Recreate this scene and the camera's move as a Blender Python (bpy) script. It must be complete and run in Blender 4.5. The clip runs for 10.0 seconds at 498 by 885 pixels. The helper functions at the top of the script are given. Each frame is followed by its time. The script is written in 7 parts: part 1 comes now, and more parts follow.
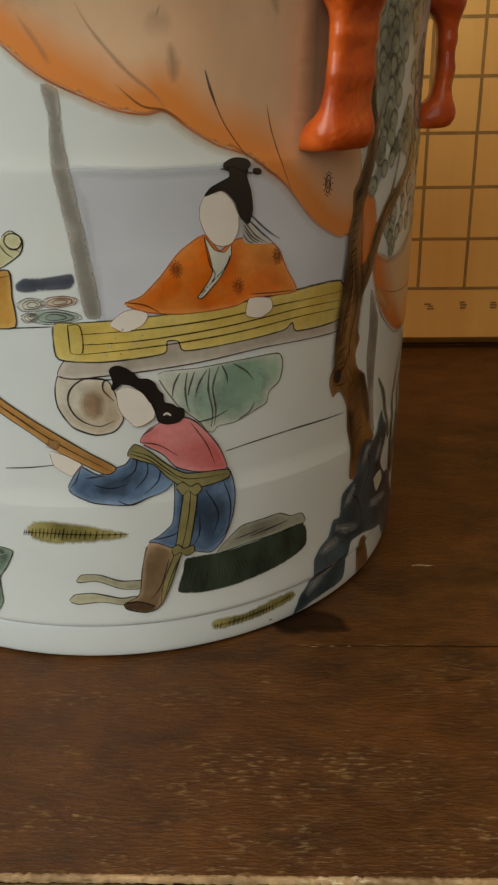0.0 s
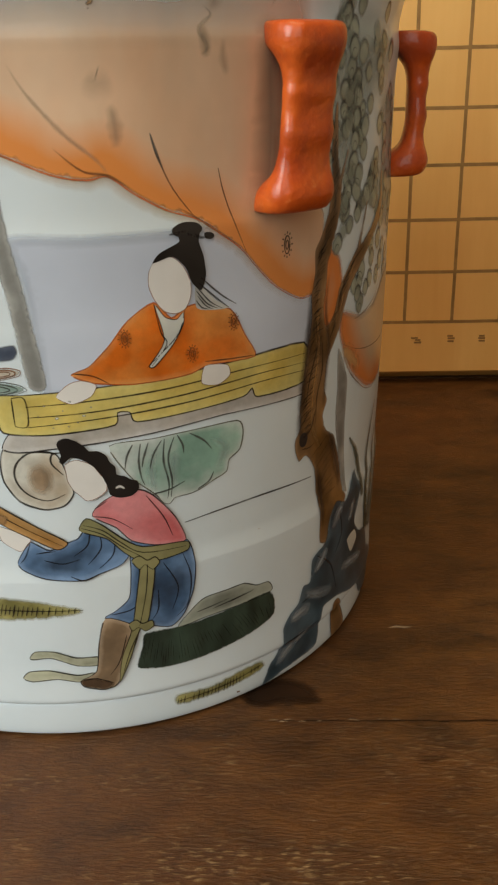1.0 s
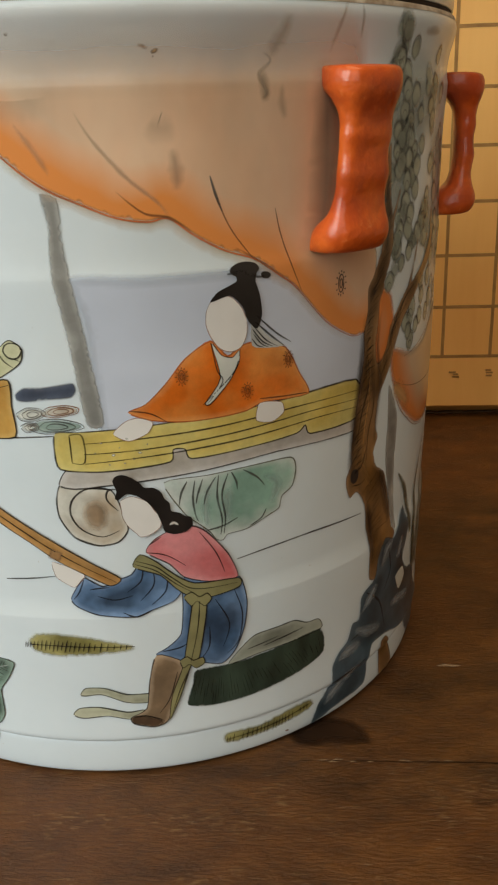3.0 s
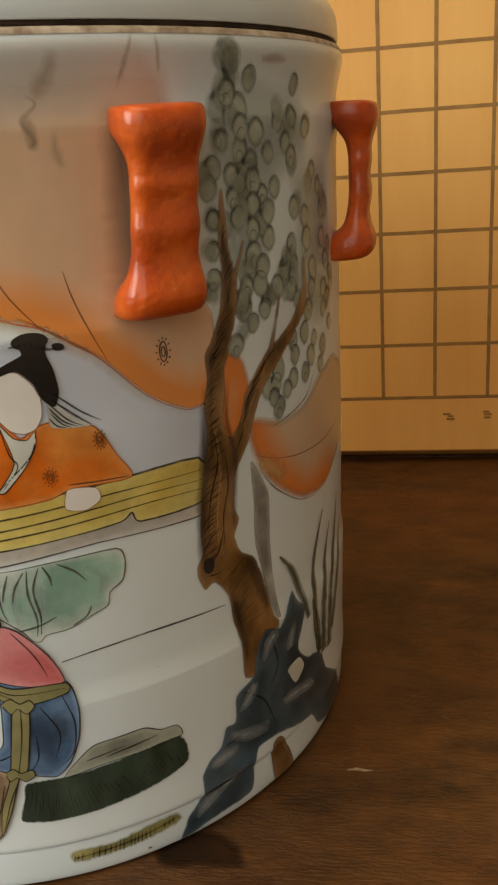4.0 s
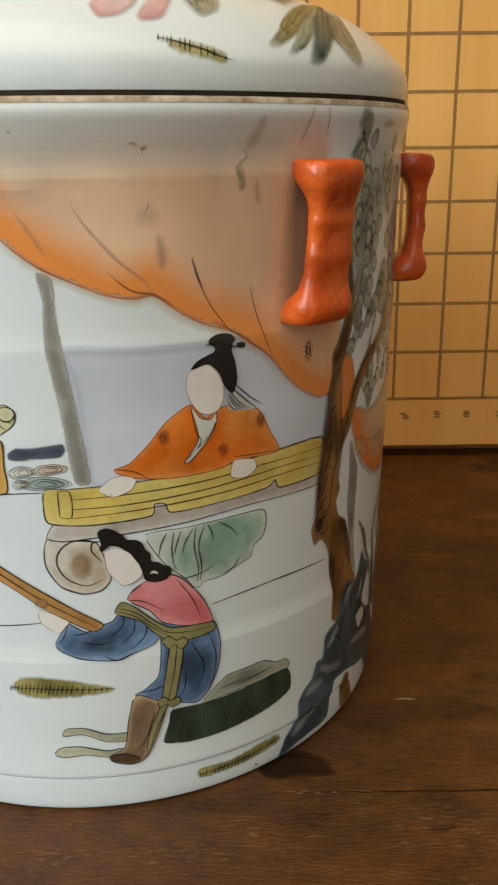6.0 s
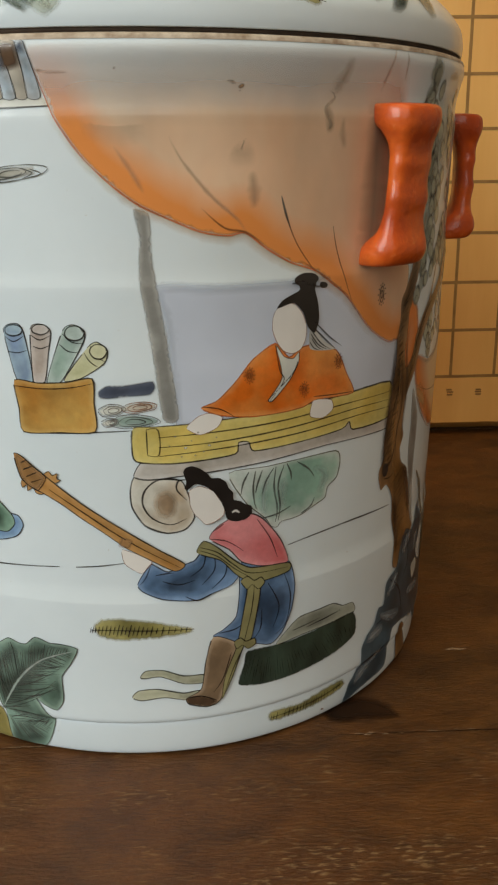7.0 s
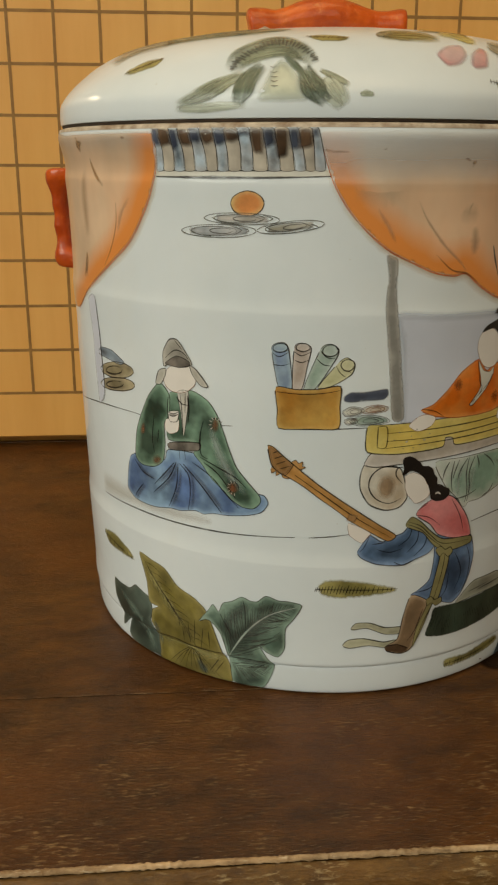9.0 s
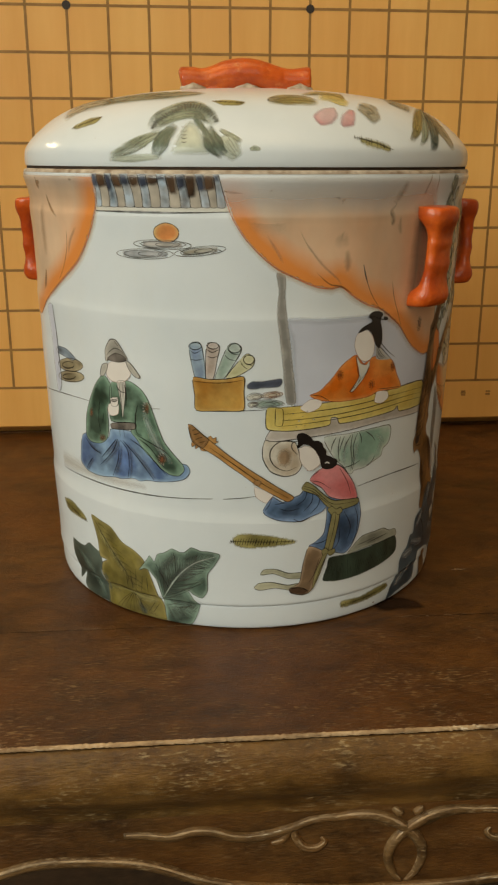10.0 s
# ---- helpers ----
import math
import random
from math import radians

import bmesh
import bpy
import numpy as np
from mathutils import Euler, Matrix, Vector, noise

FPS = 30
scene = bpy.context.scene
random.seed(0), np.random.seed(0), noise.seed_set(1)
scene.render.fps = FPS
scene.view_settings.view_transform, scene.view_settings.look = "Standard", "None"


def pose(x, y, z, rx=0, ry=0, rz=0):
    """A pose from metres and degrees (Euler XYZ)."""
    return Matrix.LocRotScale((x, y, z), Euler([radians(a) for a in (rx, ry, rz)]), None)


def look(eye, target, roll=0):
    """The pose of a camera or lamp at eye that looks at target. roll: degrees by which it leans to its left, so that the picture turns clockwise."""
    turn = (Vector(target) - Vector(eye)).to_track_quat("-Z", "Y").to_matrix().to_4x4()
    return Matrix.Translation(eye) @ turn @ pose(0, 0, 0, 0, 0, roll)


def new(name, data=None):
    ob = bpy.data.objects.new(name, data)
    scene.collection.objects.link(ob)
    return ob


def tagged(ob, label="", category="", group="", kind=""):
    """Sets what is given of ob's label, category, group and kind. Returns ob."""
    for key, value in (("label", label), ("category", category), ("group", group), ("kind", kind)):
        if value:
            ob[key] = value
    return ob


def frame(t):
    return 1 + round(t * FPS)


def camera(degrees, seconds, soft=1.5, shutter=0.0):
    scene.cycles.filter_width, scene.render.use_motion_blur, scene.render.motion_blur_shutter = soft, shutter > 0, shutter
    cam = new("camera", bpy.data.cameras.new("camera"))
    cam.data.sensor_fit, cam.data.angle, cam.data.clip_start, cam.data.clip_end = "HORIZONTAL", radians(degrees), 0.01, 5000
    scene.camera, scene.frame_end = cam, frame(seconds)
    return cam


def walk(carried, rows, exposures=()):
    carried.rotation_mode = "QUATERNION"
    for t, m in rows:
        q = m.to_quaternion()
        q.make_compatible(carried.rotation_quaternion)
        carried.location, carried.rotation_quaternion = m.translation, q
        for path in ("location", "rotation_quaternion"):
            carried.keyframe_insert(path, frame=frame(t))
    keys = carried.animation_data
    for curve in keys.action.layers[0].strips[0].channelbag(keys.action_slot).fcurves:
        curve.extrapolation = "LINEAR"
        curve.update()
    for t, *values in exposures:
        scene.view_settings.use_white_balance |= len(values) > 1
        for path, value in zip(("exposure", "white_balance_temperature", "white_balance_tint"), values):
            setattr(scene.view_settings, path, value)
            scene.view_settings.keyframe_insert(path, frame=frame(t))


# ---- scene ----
from mathutils import geometry

cam = camera(32.5, 10.0, soft=2.2)
# seconds, eye, and the pose's turns in degrees
ROWS = [
    (0, 0.0441, -0.2464, 0.1317, 65.91, 0.86, 1.37),
    (0.5, 0.0510, -0.2397, 0.1398, 66.45, 1.12, 1.39),
    (1, 0.0532, -0.2327, 0.1391, 66.70, 1.33, 1.42),
    (1.5, 0.0494, -0.2361, 0.1399, 67.00, 1.32, 1.54),
    (2, 0.0435, -0.2415, 0.1410, 67.41, 1.32, 1.66),
    (3.3, 0.0523, -0.2228, 0.1396, 69.63, 2.47, 4.67),
    (3.5, 0.0642, -0.2135, 0.1344, 70.14, 3.44, 6.59),
    (4, 0.0943, -0.2024, 0.1418, 70.37, 3.91, 8.53),
    (4.5, 0.0917, -0.2031, 0.1428, 70.58, 4.10, 9.96),
    (5, 0.0879, -0.2087, 0.1447, 70.52, 4.21, 10.55),
    (5.5, 0.0685, -0.2285, 0.1512, 70.35, 2.53, 6.26),
    (5.7, 0.0569, -0.2357, 0.1542, 70.34, 1.38, 3.01),
    (6.8, 0.0216, -0.2538, 0.1381, 71.17, 0.51, -2.66),
    (7, 0.0180, -0.2527, 0.1387, 71.18, 0.60, -2.47),
    (7.5, 0.0030, -0.2545, 0.1349, 71.62, 0.88, -3.98),
    (8, -0.0119, -0.2608, 0.1351, 71.54, 0.58, -4.30),
    (8.5, -0.0305, -0.2769, 0.1447, 71.56, 0.09, -4.60),
    (9, -0.0473, -0.2941, 0.1507, 71.68, -0.28, -4.38),
    (9.5, -0.0408, -0.3110, 0.1510, 71.52, -0.45, -4.87),
    (10, -0.0274, -0.3522, 0.1619, 71.74, -0.16, -4.62),]
EXPOSURES = [(0.0, 0.15, 8050, 10), (0.5, 0.44, 7520, 10), (1.0, 0.6, 7310, 10), (2.0, 0.58, 7230, 10), (3.5, 0.54, 7600, 10), (4.0, 0.63, 7920, 10), (4.5, 0.8, 7520, 10), (5.5, 0.68, 7370, 10), (7.0, 0.41, 7270, 10), (7.5, 0.19, 7780, 10), (8.0, 0.1, 8180, 10), (9.0, 0.03, 8700, 10), (10.0, 0.13, 8650, 10)]
walk(cam, [(t, pose(x, y, z, rx, ry, rz)) for t, x, y, z, rx, ry, rz in ROWS], EXPOSURES)

# ---- light ----
world = bpy.data.worlds.new("room_air")
scene.world = world
world.use_nodes = True
world.node_tree.nodes["Background"].inputs[0].default_value = (0.9, 0.85, 0.8, 1)
world.node_tree.nodes["Background"].inputs[1].default_value = 0.03


def area_lamp(name, at, aim, sx, sy, watts, colour):
    data = bpy.data.lights.new(name, "AREA")
    data.shape, data.size, data.size_y, data.energy, data.color = "RECTANGLE", sx, sy, watts, colour
    ob = new(name, data)
    ob.matrix_world = look(at, aim)
    return ob


# daylight through the window of the left wall
area_lamp("window_light", (-1.5, -1.25, 1.05), (0, -0.05, 0.15), 1.1, 1.3, 25.5, (0.80, 0.925, 1.0))
# unseen cool lamp in front, added as fill for the jar's front and right
area_lamp("window_light", (-0.1, -1.82, 1.05), (0, 0, 0.1), 1.4, 1.3, 6.4, (0.84, 0.95, 1.0))
# unseen warm panel overhead, added as broad top fill
area_lamp("ceiling_light_glow", (-0.25, -0.45, 2.24), (-0.15, -0.3, 0.0), 1.9, 1.6, 15.5, (1.0, 0.79, 0.52))
for bx in (-0.92, -0.80):
    bulb = bpy.data.lights.new("wall_lamp_glow", "POINT")
    bulb.energy, bulb.color, bulb.shadow_soft_size = 1.75, (1.0, 0.88, 0.72), 0.03
    new("wall_lamp_glow", bulb).location = (bx, 0.62, 0.62)


# ---- materials ----
def graph(name):
    m = bpy.data.materials.new(name)
    m.use_nodes = True
    nt = m.node_tree
    return m, nt, nt.nodes["Principled BSDF"]


def coords(nt, scale=(1, 1, 1), turn=(0, 0, 0)):
    tc = nt.nodes.new("ShaderNodeTexCoord")
    mp = nt.nodes.new("ShaderNodeMapping")
    mp.inputs["Scale"].default_value = scale
    mp.inputs["Rotation"].default_value = turn
    nt.links.new(tc.outputs["Object"], mp.inputs["Vector"])
    return mp.outputs["Vector"]


def noise_of(nt, vec, scale, detail=4.0, rough=0.55):
    n = nt.nodes.new("ShaderNodeTexNoise")
    n.inputs["Scale"].default_value, n.inputs["Detail"].default_value, n.inputs["Roughness"].default_value = scale, detail, rough
    nt.links.new(vec, n.inputs["Vector"])
    return n.outputs["Fac"]


def ramp(nt, fac, *stops):
    n = nt.nodes.new("ShaderNodeValToRGB")
    while len(n.color_ramp.elements) < len(stops):
        n.color_ramp.elements.new(0.5)
    for e, (at, col) in zip(n.color_ramp.elements, stops):
        e.position, e.color = at, (*col, 1) if len(col) == 3 else col
    nt.links.new(fac, n.inputs["Fac"])
    return n.outputs["Color"]


def mix(nt, fac, a, b, how="MIX"):
    n = nt.nodes.new("ShaderNodeMix")
    n.data_type, n.blend_type = "RGBA", how
    for socket, v in ((n.inputs[0], fac), (n.inputs[6], a), (n.inputs[7], b)):
        if isinstance(v, (int, float)):
            socket.default_value = v
        elif isinstance(v, tuple):
            socket.default_value = (*v, 1)
        else:
            nt.links.new(v, socket)
    return n.outputs[2]


def bump(nt, bsdf, height, strength, distance):
    n = nt.nodes.new("ShaderNodeBump")
    n.inputs["Strength"].default_value, n.inputs["Distance"].default_value = strength, distance
    nt.links.new(height, n.inputs["Height"])
    nt.links.new(n.outputs["Normal"], bsdf.inputs["Normal"])


def grey(v):
    return (v, v, v)


def porcelain_material():
    m, nt, b = graph("glazed_white_porcelain")
    v = coords(nt)
    wash = noise_of(nt, v, 28, 5)
    col = ramp(nt, wash, (0.3, (0.665, 0.755, 0.81)), (0.7, (0.735, 0.815, 0.865)))
    age = noise_of(nt, coords(nt, (1, 1, 0.5)), 16, 6, 0.65)
    col = mix(nt, ramp(nt, age, (0.5, grey(0)), (0.75, grey(0.35))), col, (0.69, 0.70, 0.66))
    specks = noise_of(nt, v, 900, 2)
    col = mix(nt, ramp(nt, specks, (0.76, grey(0)), (0.82, grey(0.5))), col, (0.42, 0.36, 0.28))
    nt.links.new(col, b.inputs["Base Color"])
    b.inputs["Roughness"].default_value = 0.2
    b.inputs["Specular IOR Level"].default_value = 0.16
    b.inputs["Coat Weight"].default_value, b.inputs["Coat Roughness"].default_value = 0.15, 0.04
    bump(nt, b, noise_of(nt, v, 60, 3), 0.05, 0.004)
    return m


def coral_material():
    m, nt, b = graph("coral_red_enamel")
    v = coords(nt)
    col = ramp(nt, noise_of(nt, v, 95, 4), (0.3, (0.46, 0.054, 0.008)), (0.52, (0.66, 0.102, 0.013)), (0.72, (0.77, 0.160, 0.026)))
    col = mix(nt, ramp(nt, noise_of(nt, coords(nt, (1, 1, 1.8)), 56, 4, 0.6), (0.49, grey(0)), (0.66, grey(0.65))), col, (0.36, 0.047, 0.014))
    col = mix(nt, ramp(nt, noise_of(nt, v, 260, 4, 0.65), (0.6, grey(0)), (0.75, grey(0.45))), col, (0.85, 0.34, 0.11))
    nt.links.new(col, b.inputs["Base Color"])
    b.inputs["Roughness"].default_value = 0.38
    b.inputs["Specular IOR Level"].default_value = 0.3
    b.inputs["Coat Weight"].default_value, b.inputs["Coat Roughness"].default_value = 0.45, 0.05
    bump(nt, b, noise_of(nt, v, 230, 3), 0.55, 0.0012)
    return m


def wood_material(name, low, high, worn, wear_glint=0.5, rough=0.42, front=False):
    """Old lacquered wood: mottled, streaked along x, with open pores, raised fibres, rubbed flecks and painted grain
    glints.
    """
    m, nt, b = graph(name)
    info = nt.nodes.new("ShaderNodeObjectInfo")

    def shifted(scale, by=1.0):
        shift = nt.nodes.new("ShaderNodeVectorMath")
        shift.operation = "MULTIPLY_ADD"
        nt.links.new(info.outputs["Random"], shift.inputs[0])
        shift.inputs[1].default_value = (by, by, by)
        nt.links.new(coords(nt, scale, (0, 0, radians(-3.5))), shift.inputs[2])
        return shift.outputs[0]

    mottle = noise_of(nt, shifted((55, 95, 95)), 1.0, 9, 0.74)
    col = ramp(nt, mottle, (0.38, tuple(c * 0.75 for c in low)), (0.5, tuple((p + q) / 2 for p, q in zip(low, high))), (0.63, tuple(c * 1.15 for c in high)))
    cloud = noise_of(nt, shifted((12, 18, 18), 3.0), 1.0, 5, 0.6)
    col = mix(nt, ramp(nt, cloud, (0.40, grey(0)), (0.68, grey(0.6))), col, tuple(c * k for c, k in zip(high, (1.2, 0.95, 0.75))))
    dark = noise_of(nt, shifted((24, 48, 48), 7.0), 1.0, 7, 0.7)
    col = mix(nt, ramp(nt, dark, (0.52, grey(0)), (0.70, grey(0.55))), col, tuple(c * 0.5 for c in low))
    pores = noise_of(nt, shifted((330, 1500, 1500), 2.0), 1.0, 4, 0.65)
    col = mix(nt, ramp(nt, pores, (0.28, grey(0.42)), (0.42, grey(0))), col, tuple(c * 0.35 for c in low))
    fibre = noise_of(nt, shifted((330, 1250, 1250), 4.0), 1.0, 4, 0.62)
    where = noise_of(nt, shifted((42, 70, 70), 6.0), 1.0, 6, 0.68)
    rubbed = ramp(nt, where, (0.46, grey(0.04)), (0.62, grey(wear_glint)))
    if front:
        # rubbing and the glints put into the colour both grow towards the front edge
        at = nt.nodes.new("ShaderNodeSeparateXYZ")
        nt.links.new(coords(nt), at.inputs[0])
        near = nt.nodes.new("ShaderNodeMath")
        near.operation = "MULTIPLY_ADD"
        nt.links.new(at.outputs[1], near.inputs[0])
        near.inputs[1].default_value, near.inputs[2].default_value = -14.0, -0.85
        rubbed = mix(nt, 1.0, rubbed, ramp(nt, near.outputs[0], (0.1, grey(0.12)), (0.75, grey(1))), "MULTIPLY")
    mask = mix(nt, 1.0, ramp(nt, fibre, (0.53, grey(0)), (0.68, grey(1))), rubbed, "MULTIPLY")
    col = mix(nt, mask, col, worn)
    nt.links.new(col, b.inputs["Base Color"])
    b.inputs["Specular IOR Level"].default_value = 0.4
    nt.links.new(ramp(nt, where, (0.3, grey(rough - 0.12)), (0.7, grey(rough + 0.12))), b.inputs["Roughness"])
    bump(nt, b, mix(nt, 0.45, mottle, mix(nt, 0.3, fibre, pores)), 0.9, 0.0012)
    return m


def board_material():
    m, nt, b = graph("golden_varnished_wood")
    v = coords(nt, (1, 1, 0.12))
    col = ramp(nt, noise_of(nt, v, 60, 6, 0.6), (0.3, (0.74, 0.35, 0.092)), (0.7, (0.84, 0.44, 0.135)))
    col = mix(nt, ramp(nt, noise_of(nt, coords(nt), 8, 4), (0.4, grey(0)), (0.75, grey(0.5))), col, (0.83, 0.52, 0.17))
    nt.links.new(col, b.inputs["Base Color"])
    b.inputs["Roughness"].default_value = 0.45
    dust = noise_of(nt, coords(nt, (1, 1, 0.7)), 34, 5, 0.6)
    nt.links.new(ramp(nt, dust, (0.35, grey(0.36)), (0.7, grey(0.56))), b.inputs["Roughness"])
    bump(nt, b, noise_of(nt, coords(nt, (1, 1, 0.1)), 300, 4), 0.15, 0.0006)
    return m


def plain_material(name, a, b2, scale=12, rough=0.7):
    m, nt, b = graph(name)
    nt.links.new(ramp(nt, noise_of(nt, coords(nt), scale, 5), (0.3, a), (0.7, b2)), b.inputs["Base Color"])
    b.inputs["Roughness"].default_value = rough
    bump(nt, b, noise_of(nt, coords(nt), scale * 12, 3), 0.1, 0.002)
    return m


PORCELAIN = porcelain_material()
CORAL = coral_material()
TABLE_WOOD = wood_material("dark_lacquered_wood", (0.039, 0.0145, 0.0036), (0.099, 0.0385, 0.0090), (0.42, 0.28, 0.14), wear_glint=0.62, front=True)
RIM_WOOD = wood_material("rubbed_dark_wood", (0.072, 0.034, 0.0085), (0.185, 0.097, 0.027), (0.56, 0.43, 0.24), wear_glint=0.6)
CARVED_WOOD = wood_material("carved_dark_wood", (0.065, 0.033, 0.011), (0.21, 0.122, 0.050), (0.50, 0.36, 0.21), wear_glint=0.95, rough=0.38)
WORN_EDGE = wood_material("bare_worn_wood", (0.19, 0.115, 0.056), (0.54, 0.40, 0.25), (0.85, 0.74, 0.56), wear_glint=1.0, rough=0.55)
APRON_WOOD = wood_material("dark_apron_wood", (0.058, 0.0245, 0.0066), (0.140, 0.063, 0.0180), (0.34, 0.22, 0.11), wear_glint=0.35)
BOARD_WOOD = board_material()
GRID_INK = plain_material("brown_grid_ink", (0.24, 0.115, 0.030), (0.36, 0.185, 0.052), 140, 0.6)
DOT_INK = plain_material("dark_dot_ink", (0.018, 0.011, 0.006), (0.035, 0.02, 0.01), 90, 0.5)
BISCUIT = plain_material("unglazed_rim_clay", (0.25, 0.17, 0.11), (0.66, 0.58, 0.48), 330, 0.75)
JOINT_DARK = plain_material("joint_shade_brown", (0.02, 0.012, 0.007), (0.06, 0.035, 0.02), 200, 0.9)
WALL_PAINT = plain_material("warm_wall_plaster", (0.40, 0.32, 0.24), (0.47, 0.38, 0.29), 5)
FLOOR_WOOD = wood_material("brown_floor_wood", (0.025, 0.014, 0.007), (0.06, 0.035, 0.02), (0.12, 0.08, 0.05))
CEILING_PAINT = plain_material("white_ceiling_paint", (0.74, 0.71, 0.66), (0.8, 0.78, 0.73), 5)


# ---- mesh helpers ----
def part(name, bm, material, parent=None, label="", smooth=False):
    mesh = bpy.data.meshes.new(name)
    bmesh.ops.recalc_face_normals(bm, faces=bm.faces[:])
    bm.to_mesh(mesh)
    bm.free()
    mesh.materials.append(material)
    if smooth:
        for p in mesh.polygons:
            p.use_smooth = True
    ob = new(name, mesh)
    ob.parent = parent
    return tagged(ob, label)


def thing(name, label, category, at=(0, 0, 0), group="", kind=""):
    ob = new(name)
    ob.location = at
    ob.empty_display_size = 0.02
    return tagged(ob, label, category, group, kind)


def box_bm(x0, x1, y0, y1, z0, z1, bevel=0.0, bm=None):
    bm = bm or bmesh.new()
    made = bmesh.ops.create_cube(bm, size=1)["verts"]
    for v in made:
        v.co = ((x0 + x1) / 2 + v.co.x * (x1 - x0), (y0 + y1) / 2 + v.co.y * (y1 - y0), (z0 + z1) / 2 + v.co.z * (z1 - z0))
    if bevel:
        edges = list({e for v in made for e in v.link_edges})
        bmesh.ops.bevel(bm, geom=edges, offset=bevel, segments=2, affect="EDGES", profile=0.6)
    return bm


def lathe_bm(profile, steps=192):
    """Turn (radius, height) pairs round the z axis."""
    bm = bmesh.new()
    rings = []
    for r, z in profile:
        if r < 1e-6:
            rings.append([bm.verts.new((0, 0, z))] * steps)
        else:
            rings.append([bm.verts.new((r * math.sin(2 * math.pi * k / steps), -r * math.cos(2 * math.pi * k / steps), z)) for k in range(steps)])
    for a, b in zip(rings, rings[1:]):
        for k in range(steps):
            n = (k + 1) % steps
            quad = list(dict.fromkeys((a[k], a[n], b[n], b[k])))
            if len(quad) > 2:
                bm.faces.new(quad)
    return bm


def curve_points(pts, per=6, closed=False):
    """A smooth line through the given points, in any number of dimensions."""
    p = np.array(pts, float)
    n = len(p)
    out = []
    for i in range(n if closed else n - 1):
        if closed:
            a, b, c, d = p[(i - 1) % n], p[i], p[(i + 1) % n], p[(i + 2) % n]
        else:
            a, b, c, d = p[max(i - 1, 0)], p[i], p[i + 1], p[min(i + 2, n - 1)]
        for k in range(per):
            s = k / per
            out.append(0.5 * (2 * b + (c - a) * s + (2 * a - 5 * b + 4 * c - d) * s * s + (3 * b - a - 3 * c + d) * s**3))
    if not closed:
        out.append(p[-1])
    return np.array(out)


def tube_bm(points, radii, sides=10, squash=1.0, axis=(0, 1, 0), bm=None):
    """A round bar along points, radius by radius; squash flattens it along the given axis."""
    bm = bm or bmesh.new()
    pts = [Vector(p) for p in points]
    up = Vector(axis)
    rings = []
    for i, p in enumerate(pts):
        ahead = (pts[min(i + 1, len(pts) - 1)] - pts[max(i - 1, 0)]).normalized()
        side = ahead.cross(up).normalized()
        out = side.cross(ahead).normalized()
        r = radii[i]
        rings.append([bm.verts.new(p + side * r * math.cos(a) + out * r * squash * math.sin(a)) for a in (2 * math.pi * k / sides for k in range(sides))])
    for a, b in zip(rings, rings[1:]):
        for k in range(sides):
            bm.faces.new((a[k], a[(k + 1) % sides], b[(k + 1) % sides], b[k]))
    for ring in (rings[0], rings[-1]):
        bm.faces.new(ring)
    return bm


# ---- room ----
def wall_bm(x0, x1, y0, y1, z0, z1):
    return box_bm(x0, x1, y0, y1, z0, z1)


TOP_HEIGHT = 0.46  # the table's top over the floor; z = 0 is the table's top
FLOOR_Z = -TOP_HEIGHT
CEIL_Z = FLOOR_Z + 2.75
tagged(part("floor", wall_bm(-1.6, 1.6, -1.9, 1.1, FLOOR_Z - 0.1, FLOOR_Z), FLOOR_WOOD), "brown wooden floor of the room", "floor", kind="structure")
tagged(part("ceiling", wall_bm(-1.6, 1.6, -1.9, 1.1, CEIL_Z, CEIL_Z + 0.1), CEILING_PAINT), "white painted ceiling of the room", "ceiling", kind="structure")
tagged(part("wall_north", wall_bm(-1.6, 1.6, 1.1, 1.22, FLOOR_Z, CEIL_Z), WALL_PAINT), "warm plastered wall behind the table", "wall", kind="structure")
# unseen front wall; its opening is added for the cool fill lamp
south = box_bm(-1.6, -0.8, -2.02, -1.9, FLOOR_Z, CEIL_Z)
box_bm(0.6, 1.6, -2.02, -1.9, FLOOR_Z, CEIL_Z, bm=south)
box_bm(-0.8, 0.6, -2.02, -1.9, FLOOR_Z, 0.4, bm=south)
box_bm(-0.8, 0.6, -2.02, -1.9, 1.7, CEIL_Z, bm=south)
tagged(part("wall_south", south, WALL_PAINT), "warm plastered wall with a window opening", "wall", kind="structure")
tagged(part("wall_east", wall_bm(1.6, 1.72, -2.02, 1.22, FLOOR_Z, CEIL_Z), WALL_PAINT), "warm plastered wall of the room", "wall", kind="structure")
west = box_bm(-1.72, -1.6, -2.02, -1.85, FLOOR_Z, CEIL_Z)
box_bm(-1.72, -1.6, -0.75, 1.22, FLOOR_Z, CEIL_Z, bm=west)
box_bm(-1.72, -1.6, -1.85, -0.75, FLOOR_Z, 0.4, bm=west)
box_bm(-1.72, -1.6, -1.85, -0.75, 1.7, CEIL_Z, bm=west)
tagged(part("wall_west", west, WALL_PAINT), "warm plastered wall with a window opening", "wall", kind="structure")


# ---- table ----
table = thing("carved_wooden_table", "dark lacquered old wooden table with carved scrolling apron", "table", (0, 0, FLOOR_Z))
T_X0, T_X1, T_Y0, T_Y1 = -0.52, 0.60, -0.140, 0.31


def table_part(name, bm, material, label="", smooth=False, parent=None):
    ob = part(name, bm, material, parent or table, label, smooth)
    if parent is None:
        bmesh_shift = Matrix.Translation((0, 0, TOP_HEIGHT))
        ob.data.transform(bmesh_shift)
    return ob


